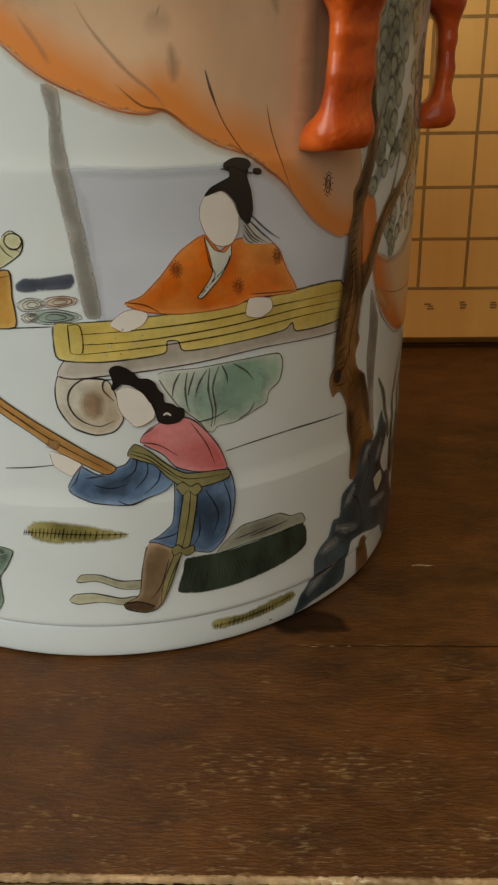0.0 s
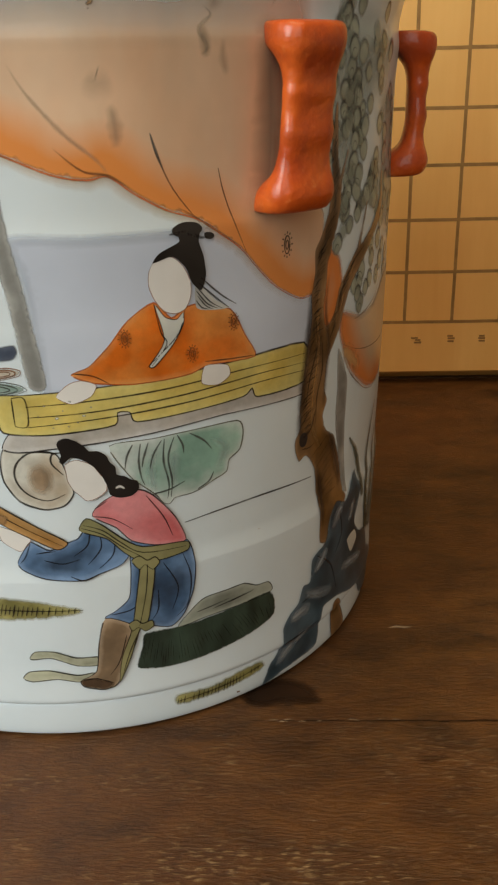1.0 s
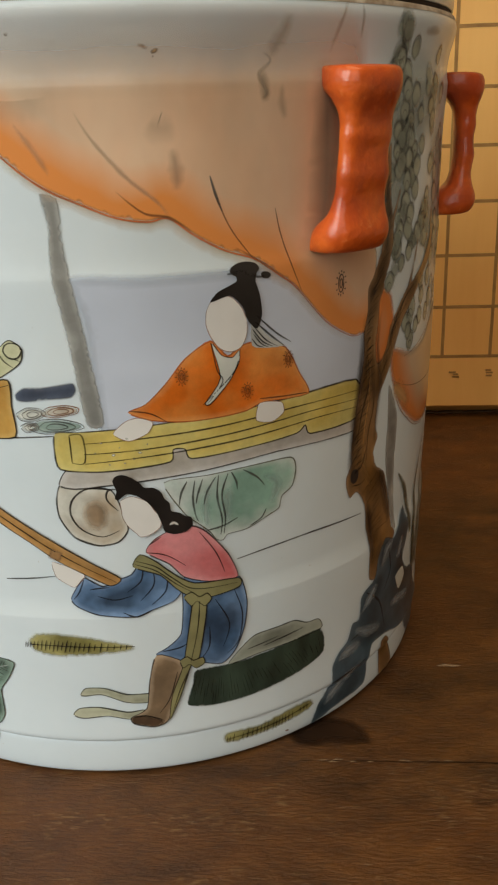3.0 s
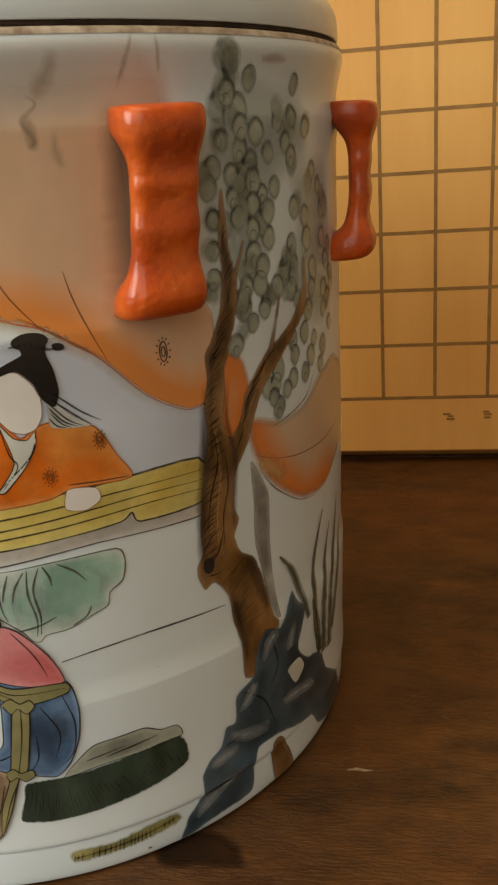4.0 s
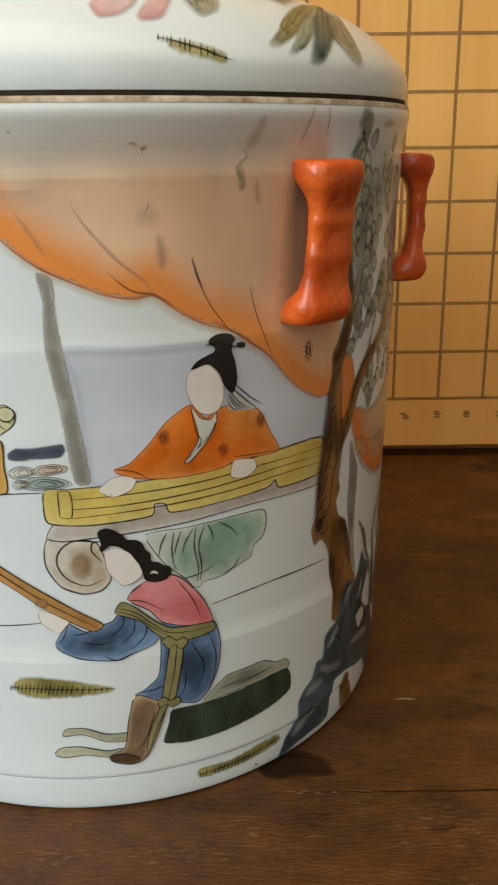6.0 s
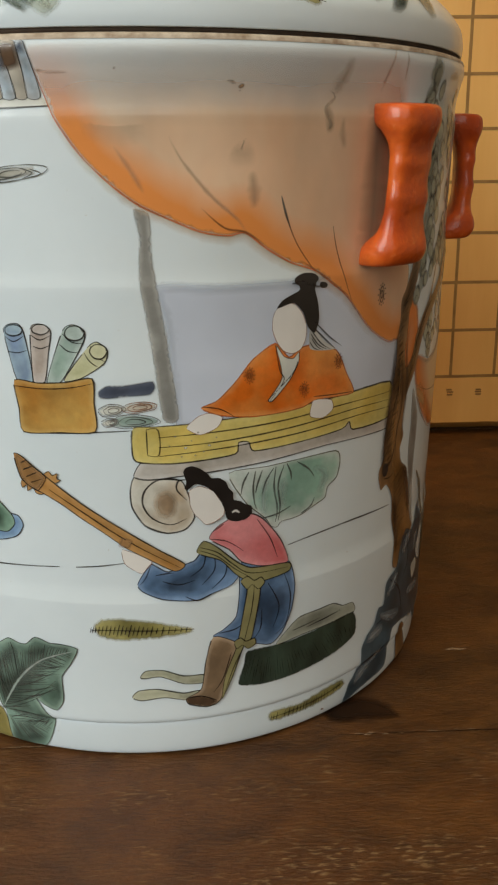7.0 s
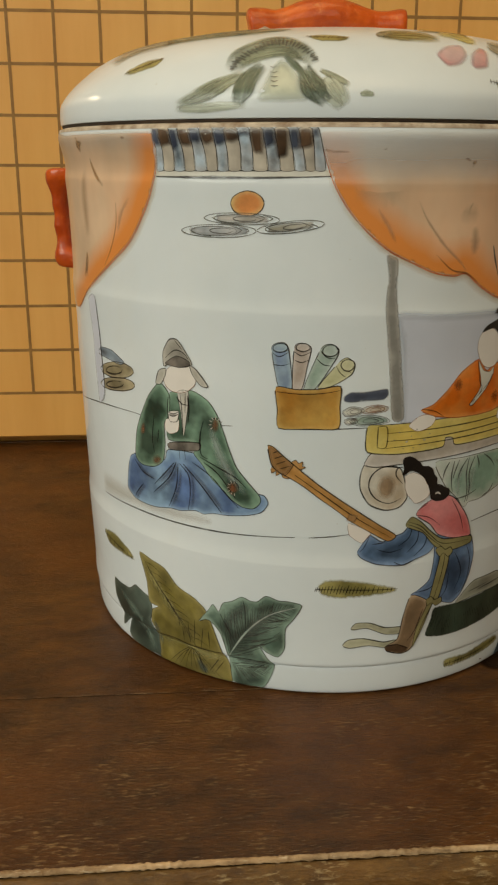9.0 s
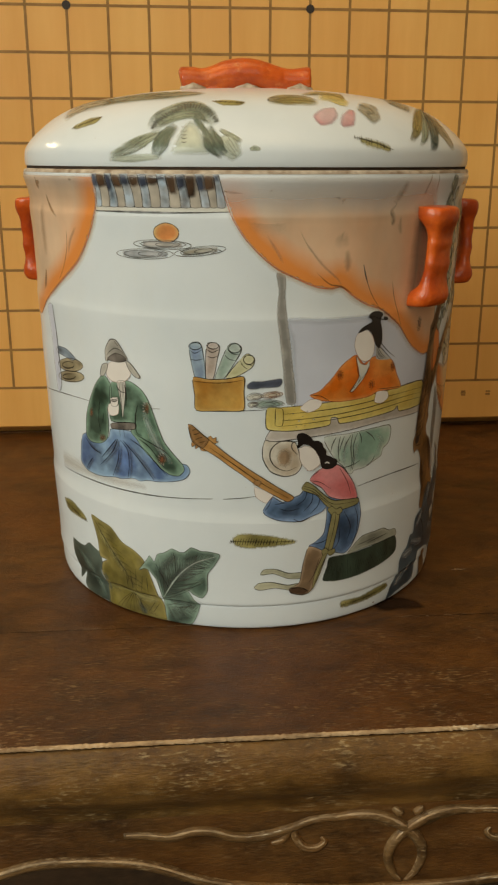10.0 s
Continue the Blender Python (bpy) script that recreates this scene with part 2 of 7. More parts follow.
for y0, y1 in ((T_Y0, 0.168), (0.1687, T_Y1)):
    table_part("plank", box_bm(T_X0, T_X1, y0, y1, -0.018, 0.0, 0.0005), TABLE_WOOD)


def sweep_x(profile, x0, x1, steps=2, wobble=0.0):
    """A strip with the (y, z) profile, drawn along x."""
    bm = bmesh.new()
    rows = []
    for k in range(steps + 1):
        x = x0 + (x1 - x0) * k / steps
        rows.append([bm.verts.new((x, y + wobble * noise.noise((x * (1100 if steps > 1000 else 60), y * 300, z * 300)), z + wobble * noise.noise((x * (900 if steps > 1000 else 45), 9 + y * 300, z * 300)))) for y, z in profile])
    for a, b in zip(rows, rows[1:]):
        for i in range(len(profile) - 1):
            bm.faces.new((a[i], a[i + 1], b[i + 1], b[i]))
    return bm


rim = curve_points([(-0.1406, -0.0012), (-0.1422, -0.0022), (-0.1446, -0.0062), (-0.1459, -0.0115), (-0.1452, -0.0165), (-0.1428, -0.0205), (-0.1406, -0.0245), (-0.140, -0.0285)], 5)
table_part("edge_moulding", sweep_x([(-0.1385, -0.018), *rim, (-0.13, -0.0285)], T_X0, T_X1, 140, 0.0004), RIM_WOOD, "rounded rubbed moulding under the table's edge", True)
arris = [(-0.1397, 0.0), (-0.1401, 0.00028), (-0.1406, 0.0003), (-0.1410, -0.0002), (-0.1410, -0.0007)]
table_part("worn_arris", sweep_x(arris, T_X0, T_X1, 2400, 0.00034), WORN_EDGE, "pale worn edge where the lacquer is gone", True)

# the apron, with its cusped lower edge, and the raised bead along it
APRON_X = 0.040
APRON = curve_points([(0.0, -0.0605), (0.022, -0.0600), (0.058, -0.0553), (0.083, -0.0455), (0.111, -0.0430), (0.127, -0.0466), (0.15, -0.052), (0.25, -0.056), (0.56, -0.056)], 8)


def apron_low(x):
    return float(np.interp(abs(x - APRON_X), APRON[:, 0], APRON[:, 1]))


bm = bmesh.new()
cols = []
for k in range(281):
    x = T_X0 + 0.004 + (T_X1 - T_X0 - 0.008) * k / 280
    low = apron_low(x)
    cols.append([bm.verts.new(p) for p in ((x, -0.122, -0.0275), (x, -0.1402, -0.0275), (x, -0.1402, low), (x, -0.122, low))])
for a, b in zip(cols, cols[1:]):
    for i in range(4):
        bm.faces.new((a[i], a[(i + 1) % 4], b[(i + 1) % 4], b[i]))
table_part("apron", bm, APRON_WOOD, "dark carved apron with a cusped lower edge")
bead = [(x, -0.1403, apron_low(x) + 0.0008) for x in np.linspace(T_X0 + 0.01, T_X1 - 0.01, 260)]
table_part("bead", tube_bm(bead, [0.0019] * len(bead), 8, 0.8), CARVED_WOOD, "raised bead along the apron's lower edge", True)
# pale strip on the bead's upper side: rubbed wood plus a painted highlight
ridge = [(x, y - 0.0012, z + 0.0013) for x, y, z in bead]
table_part("worn_ridge", tube_bm(ridge, [0.00045 + 0.0003 * noise.noise((x * 300, 0, 4)) for x, y, z in ridge], 6), WORN_EDGE, "pale rubbed ridge with its highlight painted in", True)


def vine(points, thick, name="carved_scroll"):
    line = curve_points([(x, -0.1400, z - 0.0012) for x, z in points], 6)
    n = len(line)
    radii = [1.12 * thick * (0.25 + 0.75 * math.sin(math.pi * min(1, 0.05 + 0.95 * k / (n - 1)) ** 0.8) ** 0.6) for k in range(n)]
    carved = table_part(name, tube_bm(line, radii, 10, 1.0), CARVED_WOOD, "raised carved scroll, rubbed, with a painted ridge highlight", True)
    # pale strip on the scroll's upper side, a highlight put into its colour
    ridge = [(x, y - 0.72 * r, TOP_HEIGHT + z + 0.6 * r) for (x, y, z), r in zip(line, radii)]
    worn = [r * (0.2 + 0.16 * noise.noise((x * 420, z * 420, 0))) for (x, y, z), r in zip(line, radii)]
    table_part("worn_ridge", tube_bm(ridge[1:-1], worn[1:-1], 6), WORN_EDGE, "pale rubbed ridge with its highlight painted in", True, carved)


for side in (1, -1):
    def mirrored(points):
        return [(APRON_X + side * (x - APRON_X), z) for x, z in points]
    vine(mirrored([(-0.0480, -0.0325), (-0.041, -0.0327), (-0.034, -0.0338), (-0.0265, -0.0322), (-0.0205, -0.0328), (-0.0135, -0.0352), (-0.0055, -0.0352), (0.0030, -0.0330), (0.0105, -0.0302), (0.0215, -0.0298), (0.0290, -0.0315), (0.0345, -0.0345)]), 0.0016)
    vine(mirrored([(0.0040, -0.0320), (0.0048, -0.0365), (0.0075, -0.0405), (0.0115, -0.0412), (0.0140, -0.0390), (0.0128, -0.0372)]), 0.0013)
    vine(mirrored([(0.0030, -0.0330), (0.0010, -0.0372), (-0.0030, -0.0385)]), 0.0011)
    vine(mirrored([(0.0640, -0.0300), (0.0560, -0.0292), (0.0490, -0.0302), (0.0420, -0.0340), (0.0362, -0.0400), (0.0345, -0.0460), (0.0362, -0.0525), (0.0395, -0.0565)]), 0.0018)
    vine(mirrored([(0.0380, -0.0300), (0.0352, -0.0275)]), 0.0013)

for lx in (T_X0 + 0.045, T_X1 - 0.045):
    for ly in (T_Y0 + 0.035, T_Y1 - 0.035):
        line = [(lx, ly, -0.018), (lx, ly, -0.12), (lx, ly - 0.004, -0.3), (lx, ly - 0.012, -0.43), (lx, ly - 0.014, -TOP_HEIGHT)]
        table_part("leg", tube_bm(curve_points(line, 5), [0.026 - 0.0004 * k for k in range(21)], 12), RIM_WOOD, smooth=True)
for y in (T_Y1 - 0.02,):
    table_part("rear_apron", box_bm(T_X0 + 0.004, T_X1 - 0.004, y, y + 0.014, -0.056, -0.018, 0.001), RIM_WOOD)


# ---- game board ----
CELL_W, CELL_H = 0.02205, 0.0234
LEAN = 0.0168
board = thing("go_board", "golden varnished wooden grid board standing upright behind the jar", "game board", (0.0478, 0.1597, 0.0))
board.rotation_euler = (-LEAN, 0, 0)
BOARD_W, BOARD_TOP, BOARD_D, ROW0, FOOT = 0.440, 0.478, 0.024, 0.0071, 0.0056
bm = bmesh.new()
prof = [(0.0, FOOT + 0.0008), (0.0, BOARD_TOP - 0.002), (0.002, BOARD_TOP), (BOARD_D - 0.002, BOARD_TOP), (BOARD_D, BOARD_TOP - 0.002), (BOARD_D, 0.0), (0.012, 0.0), (0.008, 0.003), (0.0015, FOOT - 0.0005)]
ends = []
for x in (-BOARD_W / 2, BOARD_W / 2):
    ends.append([bm.verts.new((x, y, z)) for y, z in prof])
for i in range(len(prof)):
    n = (i + 1) % len(prof)
    bm.faces.new((ends[0][i], ends[0][n], ends[1][n], ends[1][i]))
bm.faces.new(ends[0])
bm.faces.new(ends[1])
part("panel", bm, BOARD_WOOD, board)


def grid_line(x0, x1, z0, z1):
    """A slightly sunken-looking inked line, with uneven edges."""
    bm = bmesh.new()
    upright = (z1 - z0) > (x1 - x0)
    n = 120
    a, b = [], []
    for k in range(n + 1):
        s = k / n
        wob = 0.00009 * noise.noise((s * 40, x0 * 900, z0 * 900))
        if upright:
            z = z0 + (z1 - z0) * s
            a.append(bm.verts.new((x0 + wob, -0.00015, z)))
            b.append(bm.verts.new((x1 + wob, -0.00015, z)))
        else:
            x = x0 + (x1 - x0) * s
            a.append(bm.verts.new((x, -0.0001, z0 + wob)))
            b.append(bm.verts.new((x, -0.0001, z1 + wob)))
    for k in range(n):
        bm.faces.new((a[k], a[k + 1], b[k + 1], b[k]))
    part("grid_line", bm, GRID_INK, board)


HALF = 0.00072
for c in range(1, 20):
    x = CELL_W * (c - 10)
    grid_line(x - HALF, x + HALF, ROW0 + CELL_H - HALF, ROW0 + 19 * CELL_H + HALF)
    z = ROW0 + CELL_H * c
    grid_line(-9 * CELL_W - HALF, 9 * CELL_W + HALF, z - HALF, z + HALF)
for c in (4, 10, 16):
    for r in (4, 10, 16):
        bm = bmesh.new()
        bmesh.ops.create_circle(bm, cap_ends=True, segments=20, radius=0.0023, matrix=Matrix.Translation((CELL_W * (c - 10), -0.0003, ROW0 + CELL_H * r)) @ Matrix.Rotation(math.pi / 2, 4, "X"))
        part("star_dot", bm, DOT_INK, board)


# ---- porcelain jar ----
# (radius, height) of the outer wall: foot, four shallow tiers, waist and flared rim
WALL = [(0.0774, 0.0), (0.0795, 0.0006), (0.0801, 0.0020), (0.0803, 0.0060), (0.0803, 0.0090), (0.08015, 0.0097), (0.0807, 0.0101), (0.08098, 0.0110), (0.0810, 0.0130), (0.0810, 0.020), (0.0815, 0.032), (0.08185, 0.0415), (0.08185, 0.0430), (0.08155, 0.0462), (0.0816, 0.0500), (0.0820, 0.062), (0.0825, 0.080), (0.0828, 0.0945), (0.08275, 0.0980), (0.0828, 0.1020), (0.0830, 0.1075), (0.08322, 0.1128), (0.08318, 0.1142), (0.08295, 0.1170), (0.0830, 0.125), (0.0833, 0.137), (0.0838, 0.1442), (0.08375, 0.1458), (0.08355, 0.1476), (0.0837, 0.1500), (0.0845, 0.1535), (0.0852, 0.1560), (0.0851, 0.1576), (0.0847, 0.1586), (0.0838, 0.1590), (0.080, 0.1589), (0.0785, 0.158), (0.0775, 0.1), (0.0765, 0.012), (0.0, 0.009)]
LID = [(0.0800, 0.1600), (0.0837, 0.1600), (0.0843, 0.1605), (0.0844, 0.1630), (0.0838, 0.1660), (0.0812, 0.1695), (0.0770, 0.1733), (0.0718, 0.1770), (0.0650, 0.1802), (0.055, 0.1828), (0.040, 0.1852), (0.022, 0.1866), (0.0, 0.1870)]
WALL_END = WALL.index((0.0838, 0.1590)) + 1


def smooth_profile(profile, per=4):
    return [tuple(p) for p in curve_points(profile, per)]


jar = thing("porcelain_jar", "white porcelain lidded jar painted with colourful scenes on the table", "jar")
part("body", lathe_bm(smooth_profile(WALL[:WALL_END], 3) + WALL[WALL_END:]), PORCELAIN, jar, "glazed white porcelain wall with shallow tiers", True)
bm = lathe_bm([(0.0851, 0.1580), (0.0849, 0.1586), (0.0847, 0.1589), (0.0838, 0.1592), (0.0824, 0.1593), (0.0800, 0.1593)])
part("unglazed_lip", bm, BISCUIT, jar, "bare stained lip under the lid", True)

lid = thing("jar_lid", "domed white porcelain lid with painted plants on the jar", "lid", (0, 0, 0.1588))
bm = lathe_bm(smooth_profile(LID, 4))
dome = part("dome", bm, PORCELAIN, lid, "glazed white dome", True)
dome.data.transform(Matrix.Translation((0, 0, -0.1588)))
# dark brown ring in the joint; the gap's shade is put into its colour
bm = lathe_bm([(0.0805, 0.1591), (0.0838, 0.1591), (0.0839, 0.1601), (0.0805, 0.1603)])
seam = part("joint_shadow_line", bm, JOINT_DARK, lid, "dark brown joint between lid and rim, shade painted in", True)
seam.data.transform(Matrix.Translation((0, 0, -0.1588)))


def bamboo_handle(theta):
    """A bamboo-shaped upright grip that stands off the wall, joined at its two spread ends."""
    turn = Matrix.Rotation(math.radians(theta), 4, "Z")
    bm = bmesh.new()
    # height, half width across, inner and outer distance from the axis
    levels = [(0.1120, 0.0066, 0.0800, 0.0885), (0.1126, 0.0077, 0.0800, 0.0908), (0.1150, 0.0081, 0.0805, 0.0921), (0.1175, 0.0078, 0.0820, 0.0920), (0.1200, 0.0069, 0.0848, 0.0912), (0.1230, 0.0063, 0.0858, 0.0908), (0.1255, 0.0062, 0.0862, 0.0911),
              (0.1280, 0.0064, 0.0864, 0.0914), (0.1305, 0.0062, 0.0864, 0.0911), (0.1330, 0.0061, 0.0864, 0.0911), (0.1355, 0.0063, 0.0864, 0.0915), (0.1380, 0.0062, 0.0862, 0.0914), (0.1405, 0.0065, 0.0855, 0.0918), (0.1430, 0.0073, 0.0838, 0.0926), (0.1452, 0.0079, 0.0815, 0.0931), (0.1478, 0.0079, 0.0810, 0.0928), (0.1489, 0.0075, 0.0810, 0.0915), (0.1492, 0.0064, 0.0810, 0.0890)]
    fine = curve_points(levels, 3)
    sides = 20
    rings = []
    for z, half, near, far in fine:
        z = 0.1150 + (z - 0.1120) * 0.882
        # the lower end leans a little sunwise
        turn = Matrix.Rotation(math.radians(theta - 1.7 * (0.148 - z) / 0.033), 4, "Z")
        half = half * 0.94
        ring = []
        for k in range(sides):
            a = 2 * math.pi * k / sides
            c, s = math.cos(a), math.sin(a)
            x = half * math.copysign(abs(c) ** 0.7, c)
            y = (near + far) / 2 + (far - near) / 2 * math.copysign(abs(s) ** 0.7, s)
            ring.append(bm.verts.new(turn @ Vector((x, -y, z))))
        rings.append(ring)
    for a, b in zip(rings, rings[1:]):
        for k in range(sides):
            bm.faces.new((a[k], a[(k + 1) % sides], b[(k + 1) % sides], b[k]))
    bm.faces.new(rings[0])
    bm.faces.new(rings[-1])
    return part("handle", bm, CORAL, jar, "coral-red glazed bamboo-shaped handle", True)


for theta in (43, 88, -98, -140):
    bamboo_handle(theta)

# the lid's grip, a bamboo bar lying along x
bm = bmesh.new()
steps = [(-0.0251, 0.0034, 0.1903), (-0.0246, 0.0051, 0.1904), (-0.0234, 0.0054, 0.1905), (-0.0205, 0.0054, 0.1904), (-0.0165, 0.0050, 0.1904), (-0.0120, 0.0053, 0.1912), (-0.0070, 0.0060, 0.1924), (-0.0010, 0.0063, 0.1929), (0.0050, 0.0060, 0.1924), (0.0100, 0.0054, 0.1914), (0.0150, 0.0050, 0.1906), (0.0195, 0.0052, 0.1905), (0.0228, 0.0055, 0.1907), (0.0240, 0.0051, 0.1906), (0.0246, 0.0034, 0.1906)]
fine = curve_points(steps, 3)
tube_bm([(x, 0.0, z - 0.1588) for x, r, z in fine], [r for x, r, z in fine], 18, 0.95, (0, 0, 1), bm)
part("knob", bm, CORAL, lid, "coral-red bamboo-shaped grip", True)
for x in (-0.0125, 0.0110):
    bm = bmesh.new()
    tube_bm([(x, 0, 0.0264), (x, 0, 0.0284), (x, 0, 0.0306), (x, 0, 0.0325)], [0.0078, 0.0076, 0.0070, 0.0058], 16, 0.62, (0, 1, 0), bm)
    part("knob_foot", bm, CORAL, lid, smooth=True)
for x in (-0.0205, 0.0, 0.0200):
    bm = bmesh.new()
    tube_bm([(x - 0.0045, -0.0035, 0.0276), (x, -0.004, 0.0282), (x + 0.0045, -0.0035, 0.0276)], [0.0022, 0.0034, 0.0022], 10, 0.9, (0, 0, 1), bm)
    part("glaze_lump", bm, BISCUIT, lid, "greyish bare lump under the grip", True)


# ---- enamel paintings on the jar ----
def paint_material(name, dark, light, scale=110, rough=0.3, streak=(1, 1, 1), rim=None, reach=6.0, wash=0.42, pool=0.3, coat=0.3):
    """Brushed overglaze enamel. rim: the stronger colour along a painted edge, fading over reach millimetres."""
    m, nt, b = graph(name)
    v = coords(nt, streak)
    col = ramp(nt, noise_of(nt, v, scale, 4, 0.5), (0.33, dark), (0.67, light))
    if rim:
        at = nt.nodes.new("ShaderNodeAttribute")
        at.attribute_name = "edge"
        scaled = nt.nodes.new("ShaderNodeMath")
        scaled.operation = "DIVIDE"
        nt.links.new(at.outputs["Fac"], scaled.inputs[0])
        scaled.inputs[1].default_value = reach
        ragged = nt.nodes.new("ShaderNodeMath")
        ragged.operation = "MULTIPLY_ADD"
        nt.links.new(noise_of(nt, coords(nt, (1, 1, 0.5)), 75, 4), ragged.inputs[0])
        ragged.inputs[1].default_value = -0.7
        nt.links.new(scaled.outputs[0], ragged.inputs[2])
        fac = ramp(nt, ragged.outputs[0], (0.0, grey(1)), (0.28, grey(0.62)), (0.75, grey(0)))
        warm = ramp(nt, noise_of(nt, coords(nt, (1, 1, 0.5)), 30, 4, 0.6), (0.45, grey(0)), (0.75, grey(0.32)))
        col = mix(nt, warm, col, rim)
        col = mix(nt, fac, col, rim)
    if wash:
        # thin and pooled pigment: watery towards the painted edge, gathered in the middle
        pale = tuple(min(0.82, 0.2 + c * 1.6) for c in light)
        thin = ramp(nt, noise_of(nt, coords(nt), 80, 3, 0.5), (0.42, grey(0)), (0.66, grey(min(1.0, wash * 1.35))))
        col = mix(nt, thin, col, tuple(min(0.8, 0.10 + c * 1.8) for c in light))
        rim_tint = nt.nodes.new("ShaderNodeAttribute")
        rim_tint.attribute_name = "edge"
        scaled6 = nt.nodes.new("ShaderNodeMath")
        scaled6.operation = "MULTIPLY_ADD"
        nt.links.new(noise_of(nt, coords(nt), 240, 4, 0.6), scaled6.inputs[0])
        scaled6.inputs[1].default_value = 0.22
        reach6 = nt.nodes.new("ShaderNodeMath")
        reach6.operation = "MULTIPLY_ADD"
        nt.links.new(rim_tint.outputs["Fac"], reach6.inputs[0])
        reach6.inputs[1].default_value, reach6.inputs[2].default_value = 1 / 6.0, -0.11
        nt.links.new(reach6.outputs[0], scaled6.inputs[2])
        col = mix(nt, ramp(nt, scaled6.outputs[0], (0.0, grey(min(1.0, wash * 0.95))), (0.2, grey(0))), col, pale)
        deep = mix(nt, 1.0, ramp(nt, scaled6.outputs[0], (0.1, grey(0)), (0.45, grey(pool))), ramp(nt, noise_of(nt, coords(nt), 95, 3, 0.5), (0.42, grey(0)), (0.62, grey(1))), "MULTIPLY")
        col = mix(nt, deep, col, tuple(c * (0.8 - 0.35 * pool) for c in dark))
        grain = ramp(nt, noise_of(nt, coords(nt), 620, 3, 0.7), (0.3, grey(0.75)), (0.7, grey(1.0)))
        col = mix(nt, 0.55, col, grain, "MULTIPLY")
    nt.links.new(col, b.inputs["Base Color"])
    cover = nt.nodes.new("ShaderNodeAttribute")
    cover.attribute_name = "cover"
    nt.links.new(cover.outputs["Fac"], b.inputs["Alpha"])
    b.inputs["Roughness"].default_value = rough
    b.inputs["Coat Weight"].default_value, b.inputs["Coat Roughness"].default_value = coat, 0.1
    return m


def tint(name, r, g, b, spread=0.3, **more):
    lo, hi = 1 - spread, 1 + spread
    return paint_material(name, (r * lo, g * lo, b * lo), (min(r * hi, 0.95), min(g * hi, 0.95), min(b * hi, 0.95)), **more)


INK = tint("black_line_enamel", 0.016, 0.013, 0.012, 0.5, wash=0)
LAVENDER_WASH = tint("lavender_wash", 0.60, 0.655, 0.77, 0.06, scale=40, wash=0)
TAN_WASH = tint("tan_wash", 0.55, 0.47, 0.38, 0.12, scale=60, wash=0)
POST_GREY = tint("grey_brush_wash", 0.27, 0.27, 0.255, 0.22, scale=160, streak=(1, 1, 0.25))
CURTAIN = tint("orange_curtain_enamel", 0.72, 0.515, 0.36, 0.2, scale=42, streak=(1, 1, 0.6), rim=(0.83, 0.29, 0.075), reach=8.5, wash=0)
CURTAIN_TAIL = tint("pale_orange_enamel", 0.60, 0.45, 0.32, 0.12, scale=45, rim=(0.76, 0.24, 0.06), reach=9.0, wash=0)
SUN_ORANGE = tint("sun_orange_enamel", 0.78, 0.30, 0.10, 0.12)
EAVE_PALE = tint("pale_glaze", 0.66, 0.67, 0.62, 0.1, wash=0)
TILE_BLUE = tint("blue_tile_enamel", 0.30, 0.41, 0.50, 0.75, scale=190, wash=0.35, pool=0.3)
TILE_BROWN = tint("brown_tile_enamel", 0.53, 0.49, 0.42, 0.28, scale=130, wash=0)
TILE_HEAD = tint("dark_tile_enamel", 0.085, 0.05, 0.03, 0.6, scale=160, wash=0)
BOOK_BLUE = tint("slate_blue_enamel", 0.12, 0.17, 0.22, 0.5, scale=150)
BOOK_OLIVE = tint("dull_olive_enamel", 0.20, 0.17, 0.10, 0.5, scale=150)
CLOUD_GREY = tint("grey_cloud_wash", 0.46, 0.44, 0.41, 0.25, scale=200)
CLOUD_BLUE = tint("blue_cloud_wash", 0.30, 0.34, 0.38, 0.4, scale=160)
CLOUD_OLIVE = tint("olive_cloud_wash", 0.36, 0.35, 0.28, 0.35, scale=180)
SCROLL_BLUE = tint("blue_scroll_enamel", 0.20, 0.29, 0.44, 0.3)
SCROLL_PINK = tint("buff_scroll_enamel", 0.45, 0.37, 0.32, 0.2)
SCROLL_TEAL = tint("teal_scroll_enamel", 0.25, 0.38, 0.32, 0.3)
SCROLL_OLIVE = tint("olive_scroll_enamel", 0.36, 0.37, 0.20, 0.25)
POT_BROWN = tint("amber_enamel", 0.46, 0.20, 0.035, 0.3, scale=110, wash=0.35, pool=0.6)
INK_BLUE = tint("blue_black_enamel", 0.034, 0.048, 0.08, 0.6, wash=0.25)
ZITHER_YELLOW = tint("yellow_enamel", 0.70, 0.52, 0.13, 0.16, wash=0.25, pool=0.2)
ZITHER_GREY = tint("grey_brown_enamel", 0.44, 0.39, 0.33, 0.18)
SCROLL_TAN = tint("tan_enamel", 0.42, 0.34, 0.25, 0.4, scale=60, wash=0.6)
CELADON = tint("pale_green_enamel", 0.31, 0.53, 0.43, 0.25, scale=70, wash=0.45, pool=0.15)
ROBE_ORANGE = tint("bright_orange_enamel", 0.80, 0.17, 0.016, 0.18, wash=0.3, pool=0.2)
ROBE_BLOTCH = tint("rust_roundel_enamel", 0.40, 0.10, 0.02, 0.6, scale=500, wash=0)
SKIN_PALE = tint("pale_ivory_enamel", 0.80, 0.775, 0.745, 0.04, wash=0)
HAIR_GREY = tint("grey_stroke_enamel", 0.16, 0.145, 0.13, 0.5, scale=260, wash=0)
GARMENT_BLUE = tint("deep_blue_enamel", 0.050, 0.108, 0.205, 0.5, scale=110, wash=0.5, pool=0.75)
PINK = tint("rose_pink_enamel", 0.72, 0.16, 0.17, 0.16, scale=80, wash=0.35, pool=0.2)
SASH_OLIVE = tint("olive_sash_enamel", 0.255, 0.235, 0.11, 0.25, wash=0)
